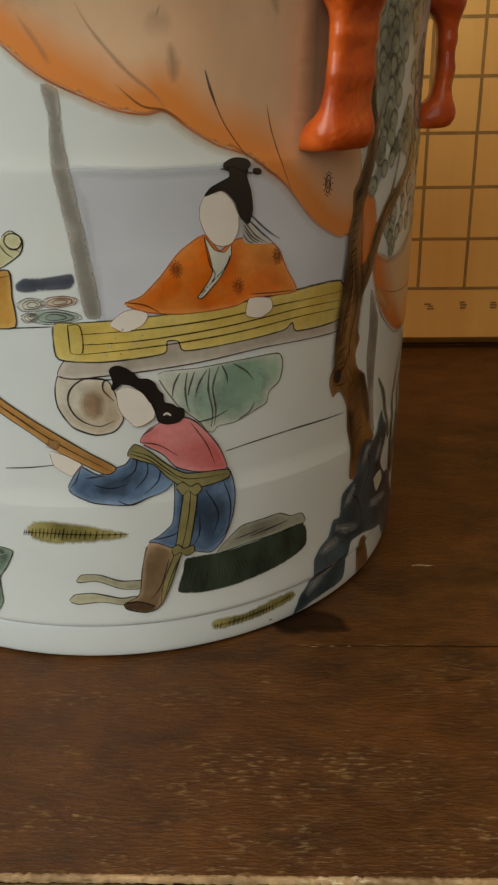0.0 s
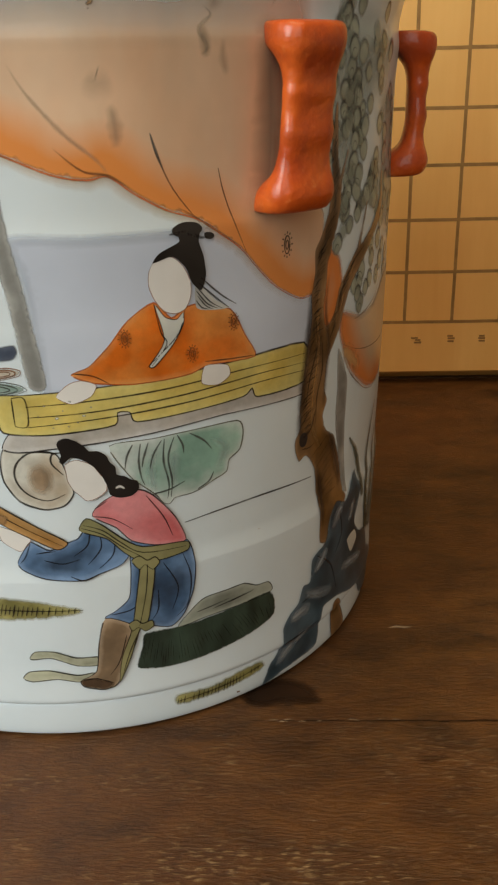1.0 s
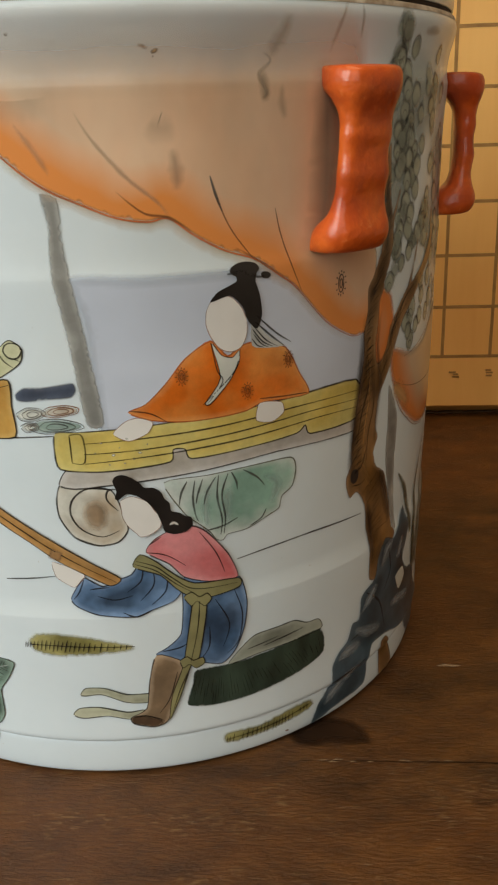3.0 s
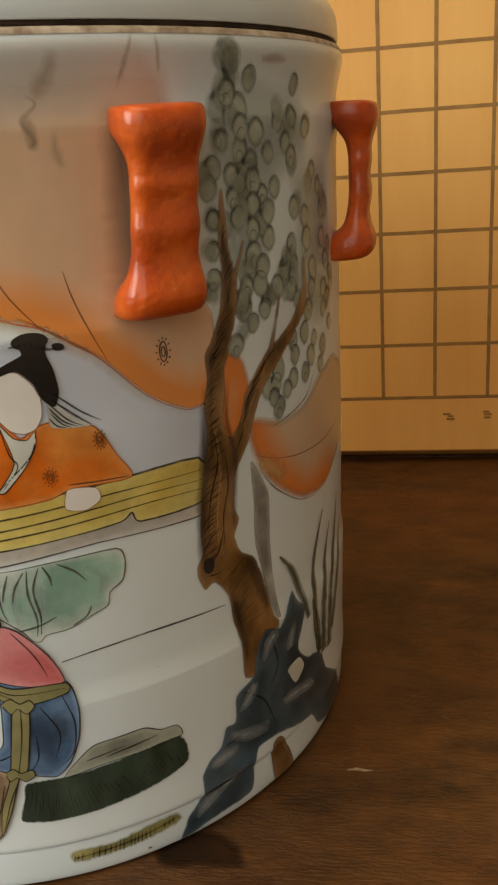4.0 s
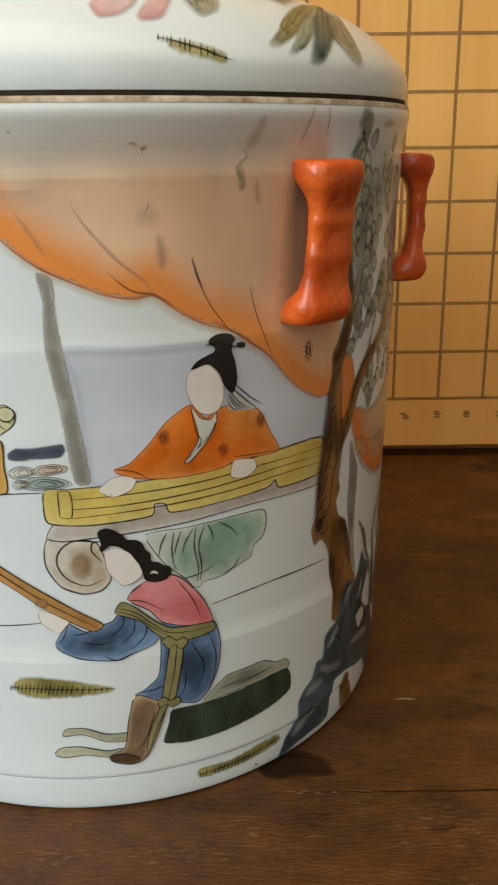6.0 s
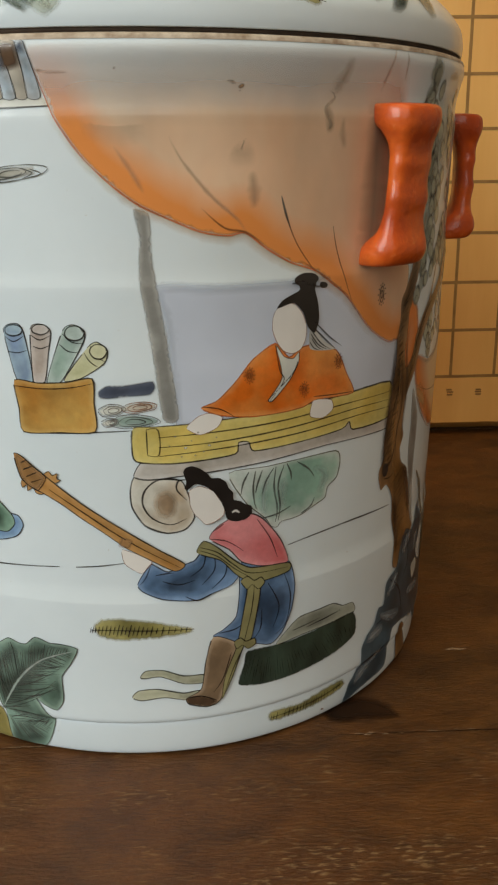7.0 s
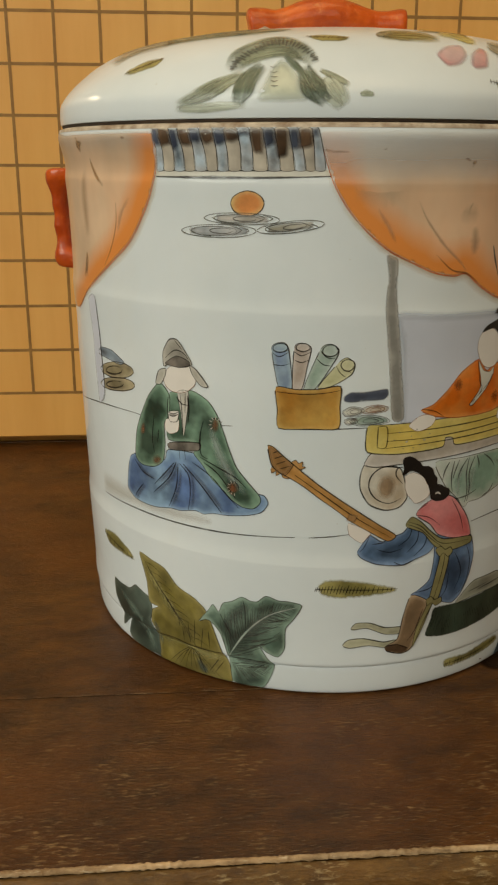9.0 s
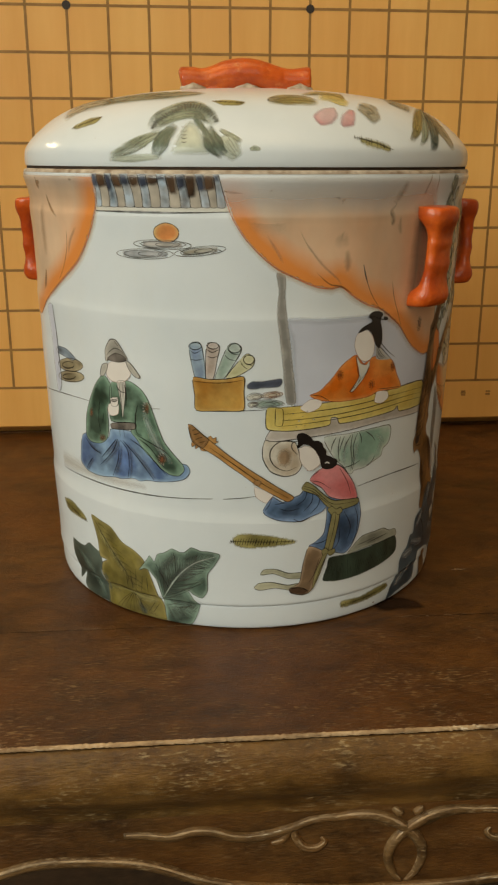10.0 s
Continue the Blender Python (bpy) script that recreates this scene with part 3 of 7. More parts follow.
TAN_BROWN = tint("tan_brown_enamel", 0.30, 0.20, 0.12, 0.35, scale=80)
RIBBON_GREEN = tint("grey_green_enamel", 0.28, 0.285, 0.20, 0.2)
LUTE_BROWN = tint("golden_brown_enamel", 0.35, 0.155, 0.036, 0.35, scale=140, wash=0.22, pool=0.5)
STOOL_DARK = tint("black_green_enamel", 0.030, 0.052, 0.038, 0.5, scale=240, streak=(1, 1, 0.3), wash=0)
STOOL_GREY = tint("grey_green_wash", 0.22, 0.24, 0.20, 0.25)
MOSS = tint("olive_moss_wash", 0.24, 0.215, 0.07, 0.4, scale=160, wash=0.3)
LEAF_DARK = tint("dark_leaf_enamel", 0.055, 0.085, 0.07, 0.6, scale=85, wash=0.2)
LEAF_OLIVE = tint("olive_leaf_enamel", 0.165, 0.137, 0.032, 0.5, scale=110, wash=0.3, pool=0.45)
LEAF_GREEN = tint("green_leaf_enamel", 0.075, 0.135, 0.105, 0.6, scale=90, wash=0.6, pool=0.8)
SKIRT_BLUE = tint("soft_blue_enamel", 0.10, 0.19, 0.40, 0.4, scale=110, wash=0.6, pool=0.6)
ROBE_GREEN = tint("green_robe_enamel", 0.06, 0.13, 0.09, 0.6, scale=110, wash=0.6, pool=0.8)
RUST = tint("rust_enamel", 0.25, 0.10, 0.05, 0.4, scale=300, wash=0)
HAT_GREY = tint("hat_grey_enamel", 0.31, 0.30, 0.27, 0.3)
BARK = tint("bark_brown_enamel", 0.15, 0.072, 0.018, 0.8, scale=170, streak=(1, 1, 0.4), wash=0.3)
ROUND_LEAF = tint("grey_green_leaf_enamel", 0.33, 0.37, 0.31, 0.25, scale=260, wash=0)
LEAF_LINE = tint("grey_line_enamel", 0.075, 0.08, 0.07, 0.3, wash=0)
ROCK_BLUE = tint("rock_blue_enamel", 0.034, 0.068, 0.094, 0.6, scale=70, wash=0.22, pool=0.6)
GRASS_INK = tint("grass_ink_enamel", 0.13, 0.13, 0.07, 0.4, wash=0)
STAIN = tint("brown_age_stain", 0.36, 0.20, 0.085, 0.5, scale=400, wash=0)
SMUDGE = tint("faint_smudge", 0.42, 0.31, 0.215, 0.25, scale=300, wash=0)
OLIVE_STREAK = tint("olive_grey_streak", 0.26, 0.235, 0.175, 0.3, scale=90, wash=0)
BROWN_LINE = tint("brown_line_enamel", 0.24, 0.085, 0.028, 0.4, wash=0)
ORANGE_LINE = tint("orange_line_enamel", 0.55, 0.12, 0.02, 0.3, wash=0)
FACE_LINE = tint("faint_red_line_enamel", 0.42, 0.22, 0.15, 0.3, wash=0)
HILL_PALE = tint("pale_hill_wash", 0.50, 0.56, 0.47, 0.12, wash=0)
PINE_GREY = tint("pine_grey_wash", 0.16, 0.19, 0.13, 0.4, scale=160, wash=0.3)
PINE_DARK = tint("pine_green_wash", 0.06, 0.095, 0.06, 0.5, scale=140, wash=0.25)
BOUGH_BROWN = tint("brown_bough_wash", 0.20, 0.185, 0.125, 0.35)
PEACH_PINK = tint("peach_pink_enamel", 0.62, 0.28, 0.29, 0.2, scale=110)

MM_PER_DEG = 83.0 * math.pi / 180
outer = np.array(smooth_profile(WALL[:WALL_END], 3))
dome_line = np.array(smooth_profile(LID, 4))[16:]
LID_Z, LID_R = np.array(smooth_profile(LID, 4))[4:20].T[::-1]


def on_wall(x, y, lift):
    """Millimetres along and up the wall to a place on it."""
    z = min(max(y, 0.3), 158.0) / 1000
    r = float(np.interp(z, outer[:, 1], outer[:, 0])) + lift
    a = math.radians(x / MM_PER_DEG)
    return (r * math.sin(a), -r * math.cos(a), z)


def on_dome(x, y, lift):
    """Plan millimetres to a place on the lid, in the lid's own space."""
    r = math.hypot(x, y) / 1000
    down = max(0.0, r - 0.0838)
    r = min(r, 0.0838)
    if down:
        a = math.atan2(y, x)
        z = 0.166 - min(down, 0.0052)
        r = float(np.interp(z, LID_Z, LID_R)) + lift
        return (r * math.cos(a), r * math.sin(a), z - 0.1588)
    order = dome_line[::-1]
    z = float(np.interp(r, order[:, 0], order[:, 1]))
    slope = float(np.interp(r + 0.001, order[:, 0], order[:, 1])) - float(np.interp(r - 0.001, order[:, 0], order[:, 1]))
    n = Vector((-slope / 0.002, 1)).normalized()
    s = (r + lift * n.x) / max(math.hypot(x, y), 1e-6)
    return (x * s, y * s, z + lift * n.y - 0.1588)


def loop_of(points, per=4, pull=0.36):
    """A closed, gently rounded outline through the points."""
    p = np.array(points, float)
    n, out = len(p), []
    for i in range(n):
        b, c = p[i], p[(i + 1) % n]
        tb, tc = (c - p[i - 1]) * pull, (p[(i + 2) % n] - b) * pull
        span = np.linalg.norm(c - b)
        tb *= min(1.0, 1.6 * span / (np.linalg.norm(tb) + 1e-9))
        tc *= min(1.0, 1.6 * span / (np.linalg.norm(tc) + 1e-9))
        for k in range(per):
            s = k / per
            out.append((2 * s**3 - 3 * s**2 + 1) * b + (s**3 - 2 * s**2 + s) * tb + (3 * s**2 - 2 * s**3) * c + (s**3 - s**2) * tc)
    return np.array(out)


def dense(line, gap):
    """The same closed outline, with points no farther apart than gap."""
    out = []
    for a, b in zip(line, np.roll(line, -1, axis=0)):
        n = max(1, int(np.linalg.norm(b - a) / gap))
        out += [a + (b - a) * k / n for k in range(n)]
    return np.array(out)


def distance_to(points, line, closed):
    a = line
    b = np.roll(line, -1, axis=0)
    if not closed:
        a, b = line[:-1], line[1:]
    ab = b - a
    best = np.full(len(points), 1e9)
    for s, d in zip(a, ab):
        u = np.clip(((points - s) @ d) / (d @ d + 1e-12), 0, 1)
        best = np.minimum(best, np.linalg.norm(points - s - u[:, None] * d, axis=1))
    return best


def fill(name, material, outline, where, parent, lift, soft=0.0, edge=None, crown=0.0, label="", fade=None, rest=None):
    """A thin layer of enamel inside an outline, laid on the surface."""
    lo, hi = outline.min(0), outline.max(0)
    step = min(2.2, max(0.45, soft * 0.5)) if soft else (1.6 if crown == 0 else 0.6)
    step = max(step, math.sqrt(max((hi - lo).prod(), 0.1) / 5000))
    gx, gy = np.meshgrid(np.arange(lo[0] + step / 2, hi[0], step), np.arange(lo[1] + step / 2, hi[1], step))
    grid = np.stack([gx.ravel(), gy.ravel()], 1)
    if where is on_wall:
        # follow the wall's steps closely
        cuts = [z * 1000 for z in outer[:, 1] if lo[1] < z * 1000 < hi[1]]
        for z in cuts:
            grid = np.vstack([grid, [(x, z) for x in np.arange(lo[0] + step / 3, hi[0], max(0.7 * step, 0.9))]])
        outline = dense(outline, 1.0)
    if soft and soft < 2 and len(outline) < 900:
        # a ring just inside the edge keeps the fade even
        ahead = np.roll(outline, -1, axis=0) - np.roll(outline, 1, axis=0)
        side = np.stack([-ahead[:, 1], ahead[:, 0]], 1) / (np.linalg.norm(ahead, axis=1)[:, None] + 1e-9)
        ring = np.vstack([outline + side * soft, outline - side * soft])
        away = distance_to(ring, outline, True)
        ring = np.array([p for p, d in zip(ring, away) if d > 0.8 * soft and inside(p, outline)])
        if len(ring):
            grid = grid[distance_to(grid, outline, True) > 1.4 * soft] if len(grid) else grid
            grid = np.vstack([grid, ring]) if len(grid) else ring
    if len(grid):
        grid = grid[distance_to(grid, outline, True) > min(step * 0.3, 0.5 * soft if soft else 9.0)]
    coords2 = [Vector(p) for p in outline] + [Vector(p) for p in grid]
    done = geometry.delaunay_2d_cdt(coords2, [], [list(range(len(outline)))], 1, 1e-5)
    verts, faces = np.array([tuple(v) for v in done[0]]), done[2]
    rim = distance_to(verts, outline, True)
    far = rim if edge is None else distance_to(verts, edge, False)
    mesh = bpy.data.meshes.new(name)
    height = lift + crown * (1 - np.exp(-rim / 0.5))
    mesh.from_pydata([where(x, y, h) for (x, y), h in zip(verts, height)], [], [list(f) for f in faces])
    mesh.attributes.new("edge", "FLOAT", "POINT").data.foreach_set("value", far.astype(np.float32))
    cover = np.clip(rim / soft, 0, 1) ** 0.8 if soft else np.ones(len(verts))
    if rest is not None:
        cover = cover * np.clip(distance_to(verts, rest, False) / 3.5, 0, 1)
    if fade:
        cover = cover * np.interp(verts[:, 1], fade[0], fade[1])
    mesh.attributes.new("cover", "FLOAT", "POINT").data.foreach_set("value", cover.astype(np.float32))
    mesh.materials.append(material)
    mesh.shade_smooth()
    ob = new(name, mesh)
    ob.parent = parent
    return tagged(ob, label)


def stroke(name, material, line, widths, where, parent, lift):
    """A brush stroke of uneven width along a line, in millimetres."""
    fine = [line[0]]
    for a, b in zip(line, line[1:]):
        m = max(1, int(np.linalg.norm(b - a) / 1.0))
        fine += [a + (b - a) * (j + 1) / m for j in range(m)]
    line = np.array(fine)
    n = len(line)
    ahead = np.gradient(line, axis=0)
    ahead /= np.linalg.norm(ahead, axis=1)[:, None] + 1e-9
    side = np.stack([-ahead[:, 1], ahead[:, 0]], 1)
    w = np.interp(np.linspace(0, 1, n), np.linspace(0, 1, len(widths)), widths) * 0.62
    w = w * np.array([1 + 0.3 * noise.noise((p[0] * 0.9, p[1] * 0.9, lift * 9000)) for p in line])
    verts = [where(*p, lift) for p in line + side * w[:, None]] + [where(*p, lift) for p in line] + [where(*p, lift) for p in line - side * w[:, None]]
    faces = [f for i in range(n - 1) for f in ((i, i + 1, n + i + 1, n + i), (n + i, n + i + 1, 2 * n + i + 1, 2 * n + i))]
    mesh = bpy.data.meshes.new(name)
    mesh.from_pydata(verts, [], faces)
    load = np.array([min(1.0, max(0.5, 0.95 + 0.6 * noise.noise((p[0] * 0.3, p[1] * 0.3, 4.0)))) for p in line])
    mesh.attributes.new("cover", "FLOAT", "POINT").data.foreach_set("value", np.concatenate([0.3 * load, load, 0.3 * load]).astype(np.float32))
    mesh.materials.append(material)
    mesh.shade_smooth()
    ob = new(name, mesh)
    ob.parent = parent
    return ob


def layer(k):
    return 0.00004 + 0.00005 * k


def flat(points):
    """Degrees round and millimetres up, to millimetres both ways."""
    return np.array(points, float) * (MM_PER_DEG, 1.0)


def paint(name, material, points, k, line, soft=0.0, edge=None, crown=0.0, fade=None, line_material=None, rest=None):
    outline = loop_of(flat(points))
    label = "painted in " + material.name.replace("_", " ")
    ob = fill(name, material, outline, on_wall, jar, layer(k), soft, None if edge is None else curve_points(flat(edge), 3), crown, label, fade, None if rest is None else flat(rest))
    if line:
        ring = dense(np.vstack([outline, outline[:1]]), 1.0)[:-1]
        stroke("ink_line", line_material or INK, ring, (line * 0.7, line * 1.25, line * 0.65, line * 1.1), on_wall, ob, layer(k) + 0.00003 + crown * 0.3)
    return ob


def ink(ob, points, width, k, material=None):
    stroke("ink_line", material or INK, curve_points(flat(points), 5), (width * 0.5, width * 1.3, width * 1.0, width * 0.35), on_wall, ob, layer(k))


def brush(name, material, points, widths, k):
    widths = widths if isinstance(widths, tuple) else (widths * 0.6, widths, widths * 1.1, widths * 0.5)
    return stroke(name, material, curve_points(flat(points), 5), widths, on_wall, jar, layer(k))


def tile(points, n):
    """One raised roof tile; most have a dark uneven head that runs down the glaze."""
    p = paint("painted_roof_tile", TILE_BROWN if n % 2 else TILE_BLUE, points, 2, 0.14, crown=0.00022)
    (x0, y0), (x1, y1), (x2, y2) = points[:3]
    drop = random.uniform(2.6, 6.4) if n % 2 else random.uniform(2.0, 5.0)
    head = [(x0 - 0.25, y0 + 0.2), (x1, y1 + 0.3), (x2 + 0.25, y2), (x2 + random.uniform(0, 0.8), y2 - drop * random.uniform(0.7, 1.1)), (x1 + 0.2, y1 - drop - random.uniform(0, 1.6)), (x0 + random.uniform(-0.3, 0.4), y0 - drop)]
    fill("tile_head", TILE_HEAD if n % 2 else INK_BLUE, loop_of(flat(head)), on_wall, p, layer(3) + 0.00022, 1.3)


def moss_on(points, spine, count, where, parent, to_mm):
    outline, line = loop_of(to_mm(points)), curve_points(to_mm(spine), 8)
    near = line[np.argmin(np.linalg.norm(outline[:, None] - line[None], axis=2), axis=1)]
    outline = dense(near + (outline - near) * (1.2 if where is on_wall else 1.1), 0.5)
    outline = outline + np.array([(0.0, 0.35 * noise.noise((x * 2.2, y * 2.2, 1.0))) for x, y in outline])
    ob = fill("painted_moss", MOSS, outline, where, parent, layer(2), 1.1)
    line = curve_points(to_mm(spine), 8)
    stroke("ink_line", INK, line, (0.16, 0.28, 0.16), where, ob, layer(4))
    for j in range(count):
        i = int((j + 0.5) / count * (len(line) - 2))
        d = line[i + 1] - line[i]
        d /= np.linalg.norm(d)
        cross = np.array([-d[1], d[0]]) + 0.25 * d
        size = random.uniform(0.9, 1.45) * (1.0 if where is on_wall else 0.6) * math.sin(math.pi * (0.15 + 0.7 * (j + 0.5) / count))
        stroke("ink_line", INK, np.array([line[i] - cross * size * 1.15, line[i] - cross * size * 0.2, line[i] + cross * size * 1.1]), (0.16, 0.3, 0.14), where, ob, layer(5))


def moss(points, spine, count):
    moss_on(points, spine, count, on_wall, jar, flat)


def soft_stroke(name, material, line, width, amount, where, parent, lift):
    """A soft-edged stroke that fades out at both ends."""
    ob = stroke(name, material, line, (width * 0.5, width, width * 0.7), where, parent, lift)
    third = len(ob.data.vertices) // 3
    cover = np.zeros(3 * third, np.float32)
    ends = np.clip(np.minimum(np.arange(third), third - 1 - np.arange(third)) / (0.25 * third), 0, 1)
    cover[third:2 * third] = amount * ends
    ob.data.attributes["cover"].data.foreach_set("value", cover)
    return ob


def haze(points, width, amount, k=3, material=None):
    """A faint streak on the glaze, an old smudge unless a material is given."""
    soft_stroke("faint_streak", material or SMUDGE, curve_points(flat(points), 8), width, amount, on_wall, jar, layer(k))


def round_leaf(deg, mm, n, faint=False):
    """A round pine-pad leaf: a watery disc with a soft dark upper rim, some with a small curl."""
    cx, cy = deg * MM_PER_DEG + random.uniform(-0.2, 0.2), mm
    r = random.uniform(1.7, 2.4)
    turn = random.uniform(-0.5, 0.5)
    around = np.linspace(0, 2 * math.pi, 16, endpoint=False)
    disc = np.stack([cx + r * np.cos(around) * (1 + 0.1 * np.cos(2 * around + turn)), cy + 1.2 * r * np.sin(around)], 1)
    level = layer(1 + (n % 4) * 0.45)
    ob = fill("painted_round_leaf", ROUND_LEAF, disc, on_wall, jar, level, 1.1, fade=((0.0, 200.0), (0.55, 0.55)) if faint else None)
    upper = np.linspace(-0.3 + turn, math.pi + 0.2 + turn, 14)
    arc = np.stack([cx + 0.94 * r * np.cos(upper), cy + 1.12 * r * np.sin(upper)], 1)
    soft_stroke("leaf_shade", LEAF_LINE, arc, 1.1, 0.2 if faint else 0.34, on_wall, ob, level + 0.00002)
    if faint:
        return
    stroke("ink_line", LEAF_LINE, arc[2:-2], (0.06, 0.2, 0.26, 0.08), on_wall, ob, level + 0.00003)
    if n % 3 == 0:
        inner = np.linspace(0.4 + turn, math.pi + 0.8 + turn, 8)
        curl = np.stack([cx + 0.4 * r * np.cos(inner), cy - 0.45 * r + 0.5 * r * np.sin(inner)], 1)
        stroke("ink_line", LEAF_LINE, curl, (0.08, 0.24, 0.1), on_wall, ob, level + 0.00003)


def inside(p, poly):
    """Whether a point lies inside a closed outline."""
    a, b = poly, np.roll(poly, -1, axis=0)
    crossing = (a[:, 1] > p[1]) != (b[:, 1] > p[1])
    at = a[:, 0] + (p[1] - a[:, 1]) * (b[:, 0] - a[:, 0]) / (b[:, 1] - a[:, 1] + 1e-12)
    return int((crossing & (p[0] < at)).sum()) % 2 == 1


def veins(ob, points, spine, gap, opening, width, k, material=None):
    """Side veins from a leaf's spine out to its edge."""
    poly, line = loop_of(flat(points)), curve_points(flat(spine), 10)
    run = np.concatenate([[0], np.cumsum(np.linalg.norm(np.diff(line, axis=0), axis=1))])
    for side in (1, -1):
        at = gap * random.uniform(0.2, 1.0)
        while at < run[-1] - 0.5:
            start = np.array([np.interp(at, run, line[:, 0]), np.interp(at, run, line[:, 1])])
            nearby = np.array([np.interp(at + 0.4, run, line[:, 0]), np.interp(at + 0.4, run, line[:, 1])])
            a = math.atan2(*(nearby - start)[::-1]) + side * math.radians(opening + random.uniform(-8, 8))
            path, p = [start], start
            for n in range(60):
                a -= side * 0.012
                p = p + 0.5 * np.array((math.cos(a), math.sin(a)))
                if not inside(p, poly):
                    break
                path.append(p)
            keep = path[:max(3, int(len(path) * random.uniform(0.7, 0.95)))]
            if len(keep) > 3:
                stroke("ink_line", material or INK, np.array(keep), (width, width * 1.2, width * 0.4), on_wall, ob, layer(k))
            at += gap * random.uniform(0.7, 1.3)


def roundel(centre, rx, ry, k=4, material=None, width=1.0):
    """A small ringed flower mark with dots round it."""
    cx, cy = centre[0] * MM_PER_DEG, centre[1]
    ring = np.array([(cx + rx * 0.55 * math.cos(a), cy + ry * 0.75 * math.sin(a)) for a in np.linspace(0, 2 * math.pi, 18)])
    ob = stroke("painted_roundel", material or INK, ring, (0.2 * width, 0.35 * width, 0.2 * width, 0.3 * width), on_wall, jar, layer(k))
    stroke("ink_line", material or INK, ring * 0.5 + np.array((cx, cy)) * 0.5, (0.3 * width, 0.2 * width, 0.3 * width), on_wall, ob, layer(k))
    for j in range(12):
        a = 2 * math.pi * j / 12
        p = np.array((cx + rx * math.cos(a), cy + ry * math.sin(a)))
        d = np.array((math.cos(a), math.sin(a))) * 0.22
        stroke("ink_line", material or INK, np.array([p - d, p, p + d]), (0.2 * width, 0.3 * width, 0.2 * width), on_wall, ob, layer(k))


def lid_paint(name, material, points, k, line, soft=0.0):
    outline = loop_of(points)
    ob = fill(name, material, outline, on_dome, lid, layer(k), soft, label="painted in " + material.name.replace("_", " "))
    if line:
        stroke("ink_line", LEAF_LINE, np.vstack([outline, outline[:2]]), (line, line * 1.3, line * 0.7), on_dome, ob, layer(k) + 0.00003)
    return ob


def lid_ink(ob, points, width, k):
    stroke("ink_line", LEAF_LINE, curve_points(points, 4), (width * 0.5, width, width * 0.5), on_dome, ob, layer(k))


def lid_wash(name, material, upper, lower, hairs, k=2):
    """A watery bough between two edges: a soft wash under many hairs of a broad brush."""
    a, b = curve_points(upper, 8), curve_points(lower, 8)
    n, rows = len(a), 7
    verts, cover = [], []
    for r in range(rows):
        u = r / (rows - 1)
        for i in range(n):
            verts.append(on_dome(*(a[i] * (1 - u) + b[i] * u), layer(k)))
            ends = min(1.0, min(i, n - 1 - i) / (0.2 * n))
            cover.append(0.8 * ends * math.sin(math.pi * u) ** 0.6)
    mesh = bpy.data.meshes.new(name)
    mesh.from_pydata(verts, [], [(r * n + i, r * n + i + 1, r * n + n + i + 1, r * n + n + i) for r in range(rows - 1) for i in range(n - 1)])
    mesh.attributes.new("cover", "FLOAT", "POINT").data.foreach_set("value", np.array(cover, np.float32))
    mesh.materials.append(material)
    mesh.shade_smooth()
    ob = new(name, mesh)
    ob.parent = lid
    tagged(ob, "painted in " + material.name.replace("_", " "))
    across = float(np.linalg.norm(a - b, axis=1).mean())
    for h in range(hairs):
        u = random.uniform(0.08, 0.92)
        v = min(0.95, max(0.05, u + random.uniform(-0.15, 0.15)))
        s0, s1 = random.uniform(0, 0.45), random.uniform(0.55, 1.0)
        w = np.linspace(u, v, n)[:, None]
        line = (a * (1 - w) + b * w)[int(s0 * n):max(int(s0 * n) + 5, int(s1 * n))]
        soft_stroke("brush_hair", material, line, across * random.uniform(0.1, 0.3), random.uniform(0.5, 0.95), on_dome, ob, layer(k + 1 + 0.2 * (h % 4)))
    return ob


def lid_moss(points, spine, count):
    moss_on(points, spine, count, on_dome, lid, lambda p: np.array(p, float))



def hatching(left, right, gap, slant, k, width=0.16):
    """Fine slanting brush hairs between two edges, bottom to top."""
    a, b = curve_points(flat(left), 12), curve_points(flat(right), 12)
    length = np.linalg.norm(np.diff(a, axis=0), axis=1).sum()
    count = int(length / gap)
    ob = None
    for j in range(count):
        s = (j + random.random() * 0.6) / count
        i = min(int(s * (len(a) - 1)), len(a) - 1)
        i2 = min(int(s * (len(b) - 1)), len(b) - 1)
        u0 = random.uniform(0.0, 0.35)
        u1 = u0 + random.uniform(0.3, 0.6)
        p, q = a[i] + (b[i2] - a[i]) * u0, a[i] + (b[i2] - a[i]) * u1 + np.array((0, slant))
        line = np.array([p, (p + q) / 2 + np.array((0, 0.15)), q])
        if ob is None:
            ob = stroke("painted_bark_hair", INK, line, (width * 0.5, width * 1.4, width * 0.5), on_wall, jar, layer(k))
        else:
            stroke("ink_line", INK, line, (width * 0.5, width * 1.4, width * 0.5), on_wall, ob, layer(k))



# lavender window wash and grey posts
p = paint("painted_wash", LAVENDER_WASH, [(4, 114.4), (13.4, 114.1), (24.2, 114.1), (46, 114), (47.5, 104), (47.5, 85), (35.2, 84.5), (20.8, 83.4), (9.1, 83.1), (6.2, 84.2), (5.2, 104.8)], 0.6, 0, soft=2.6)
p = paint("painted_post", POST_GREY, [(2, 128.5), (2.5, 122.8), (2.2, 115.2), (2.9, 107.3), (3.7, 97.9), (4.7, 86), (7.2, 86.1), (6.4, 97.7), (5.3, 109.4), (4.5, 118.4), (4.4, 124.8), (4.1, 127.8)], 1, 0.0, soft=0.5)
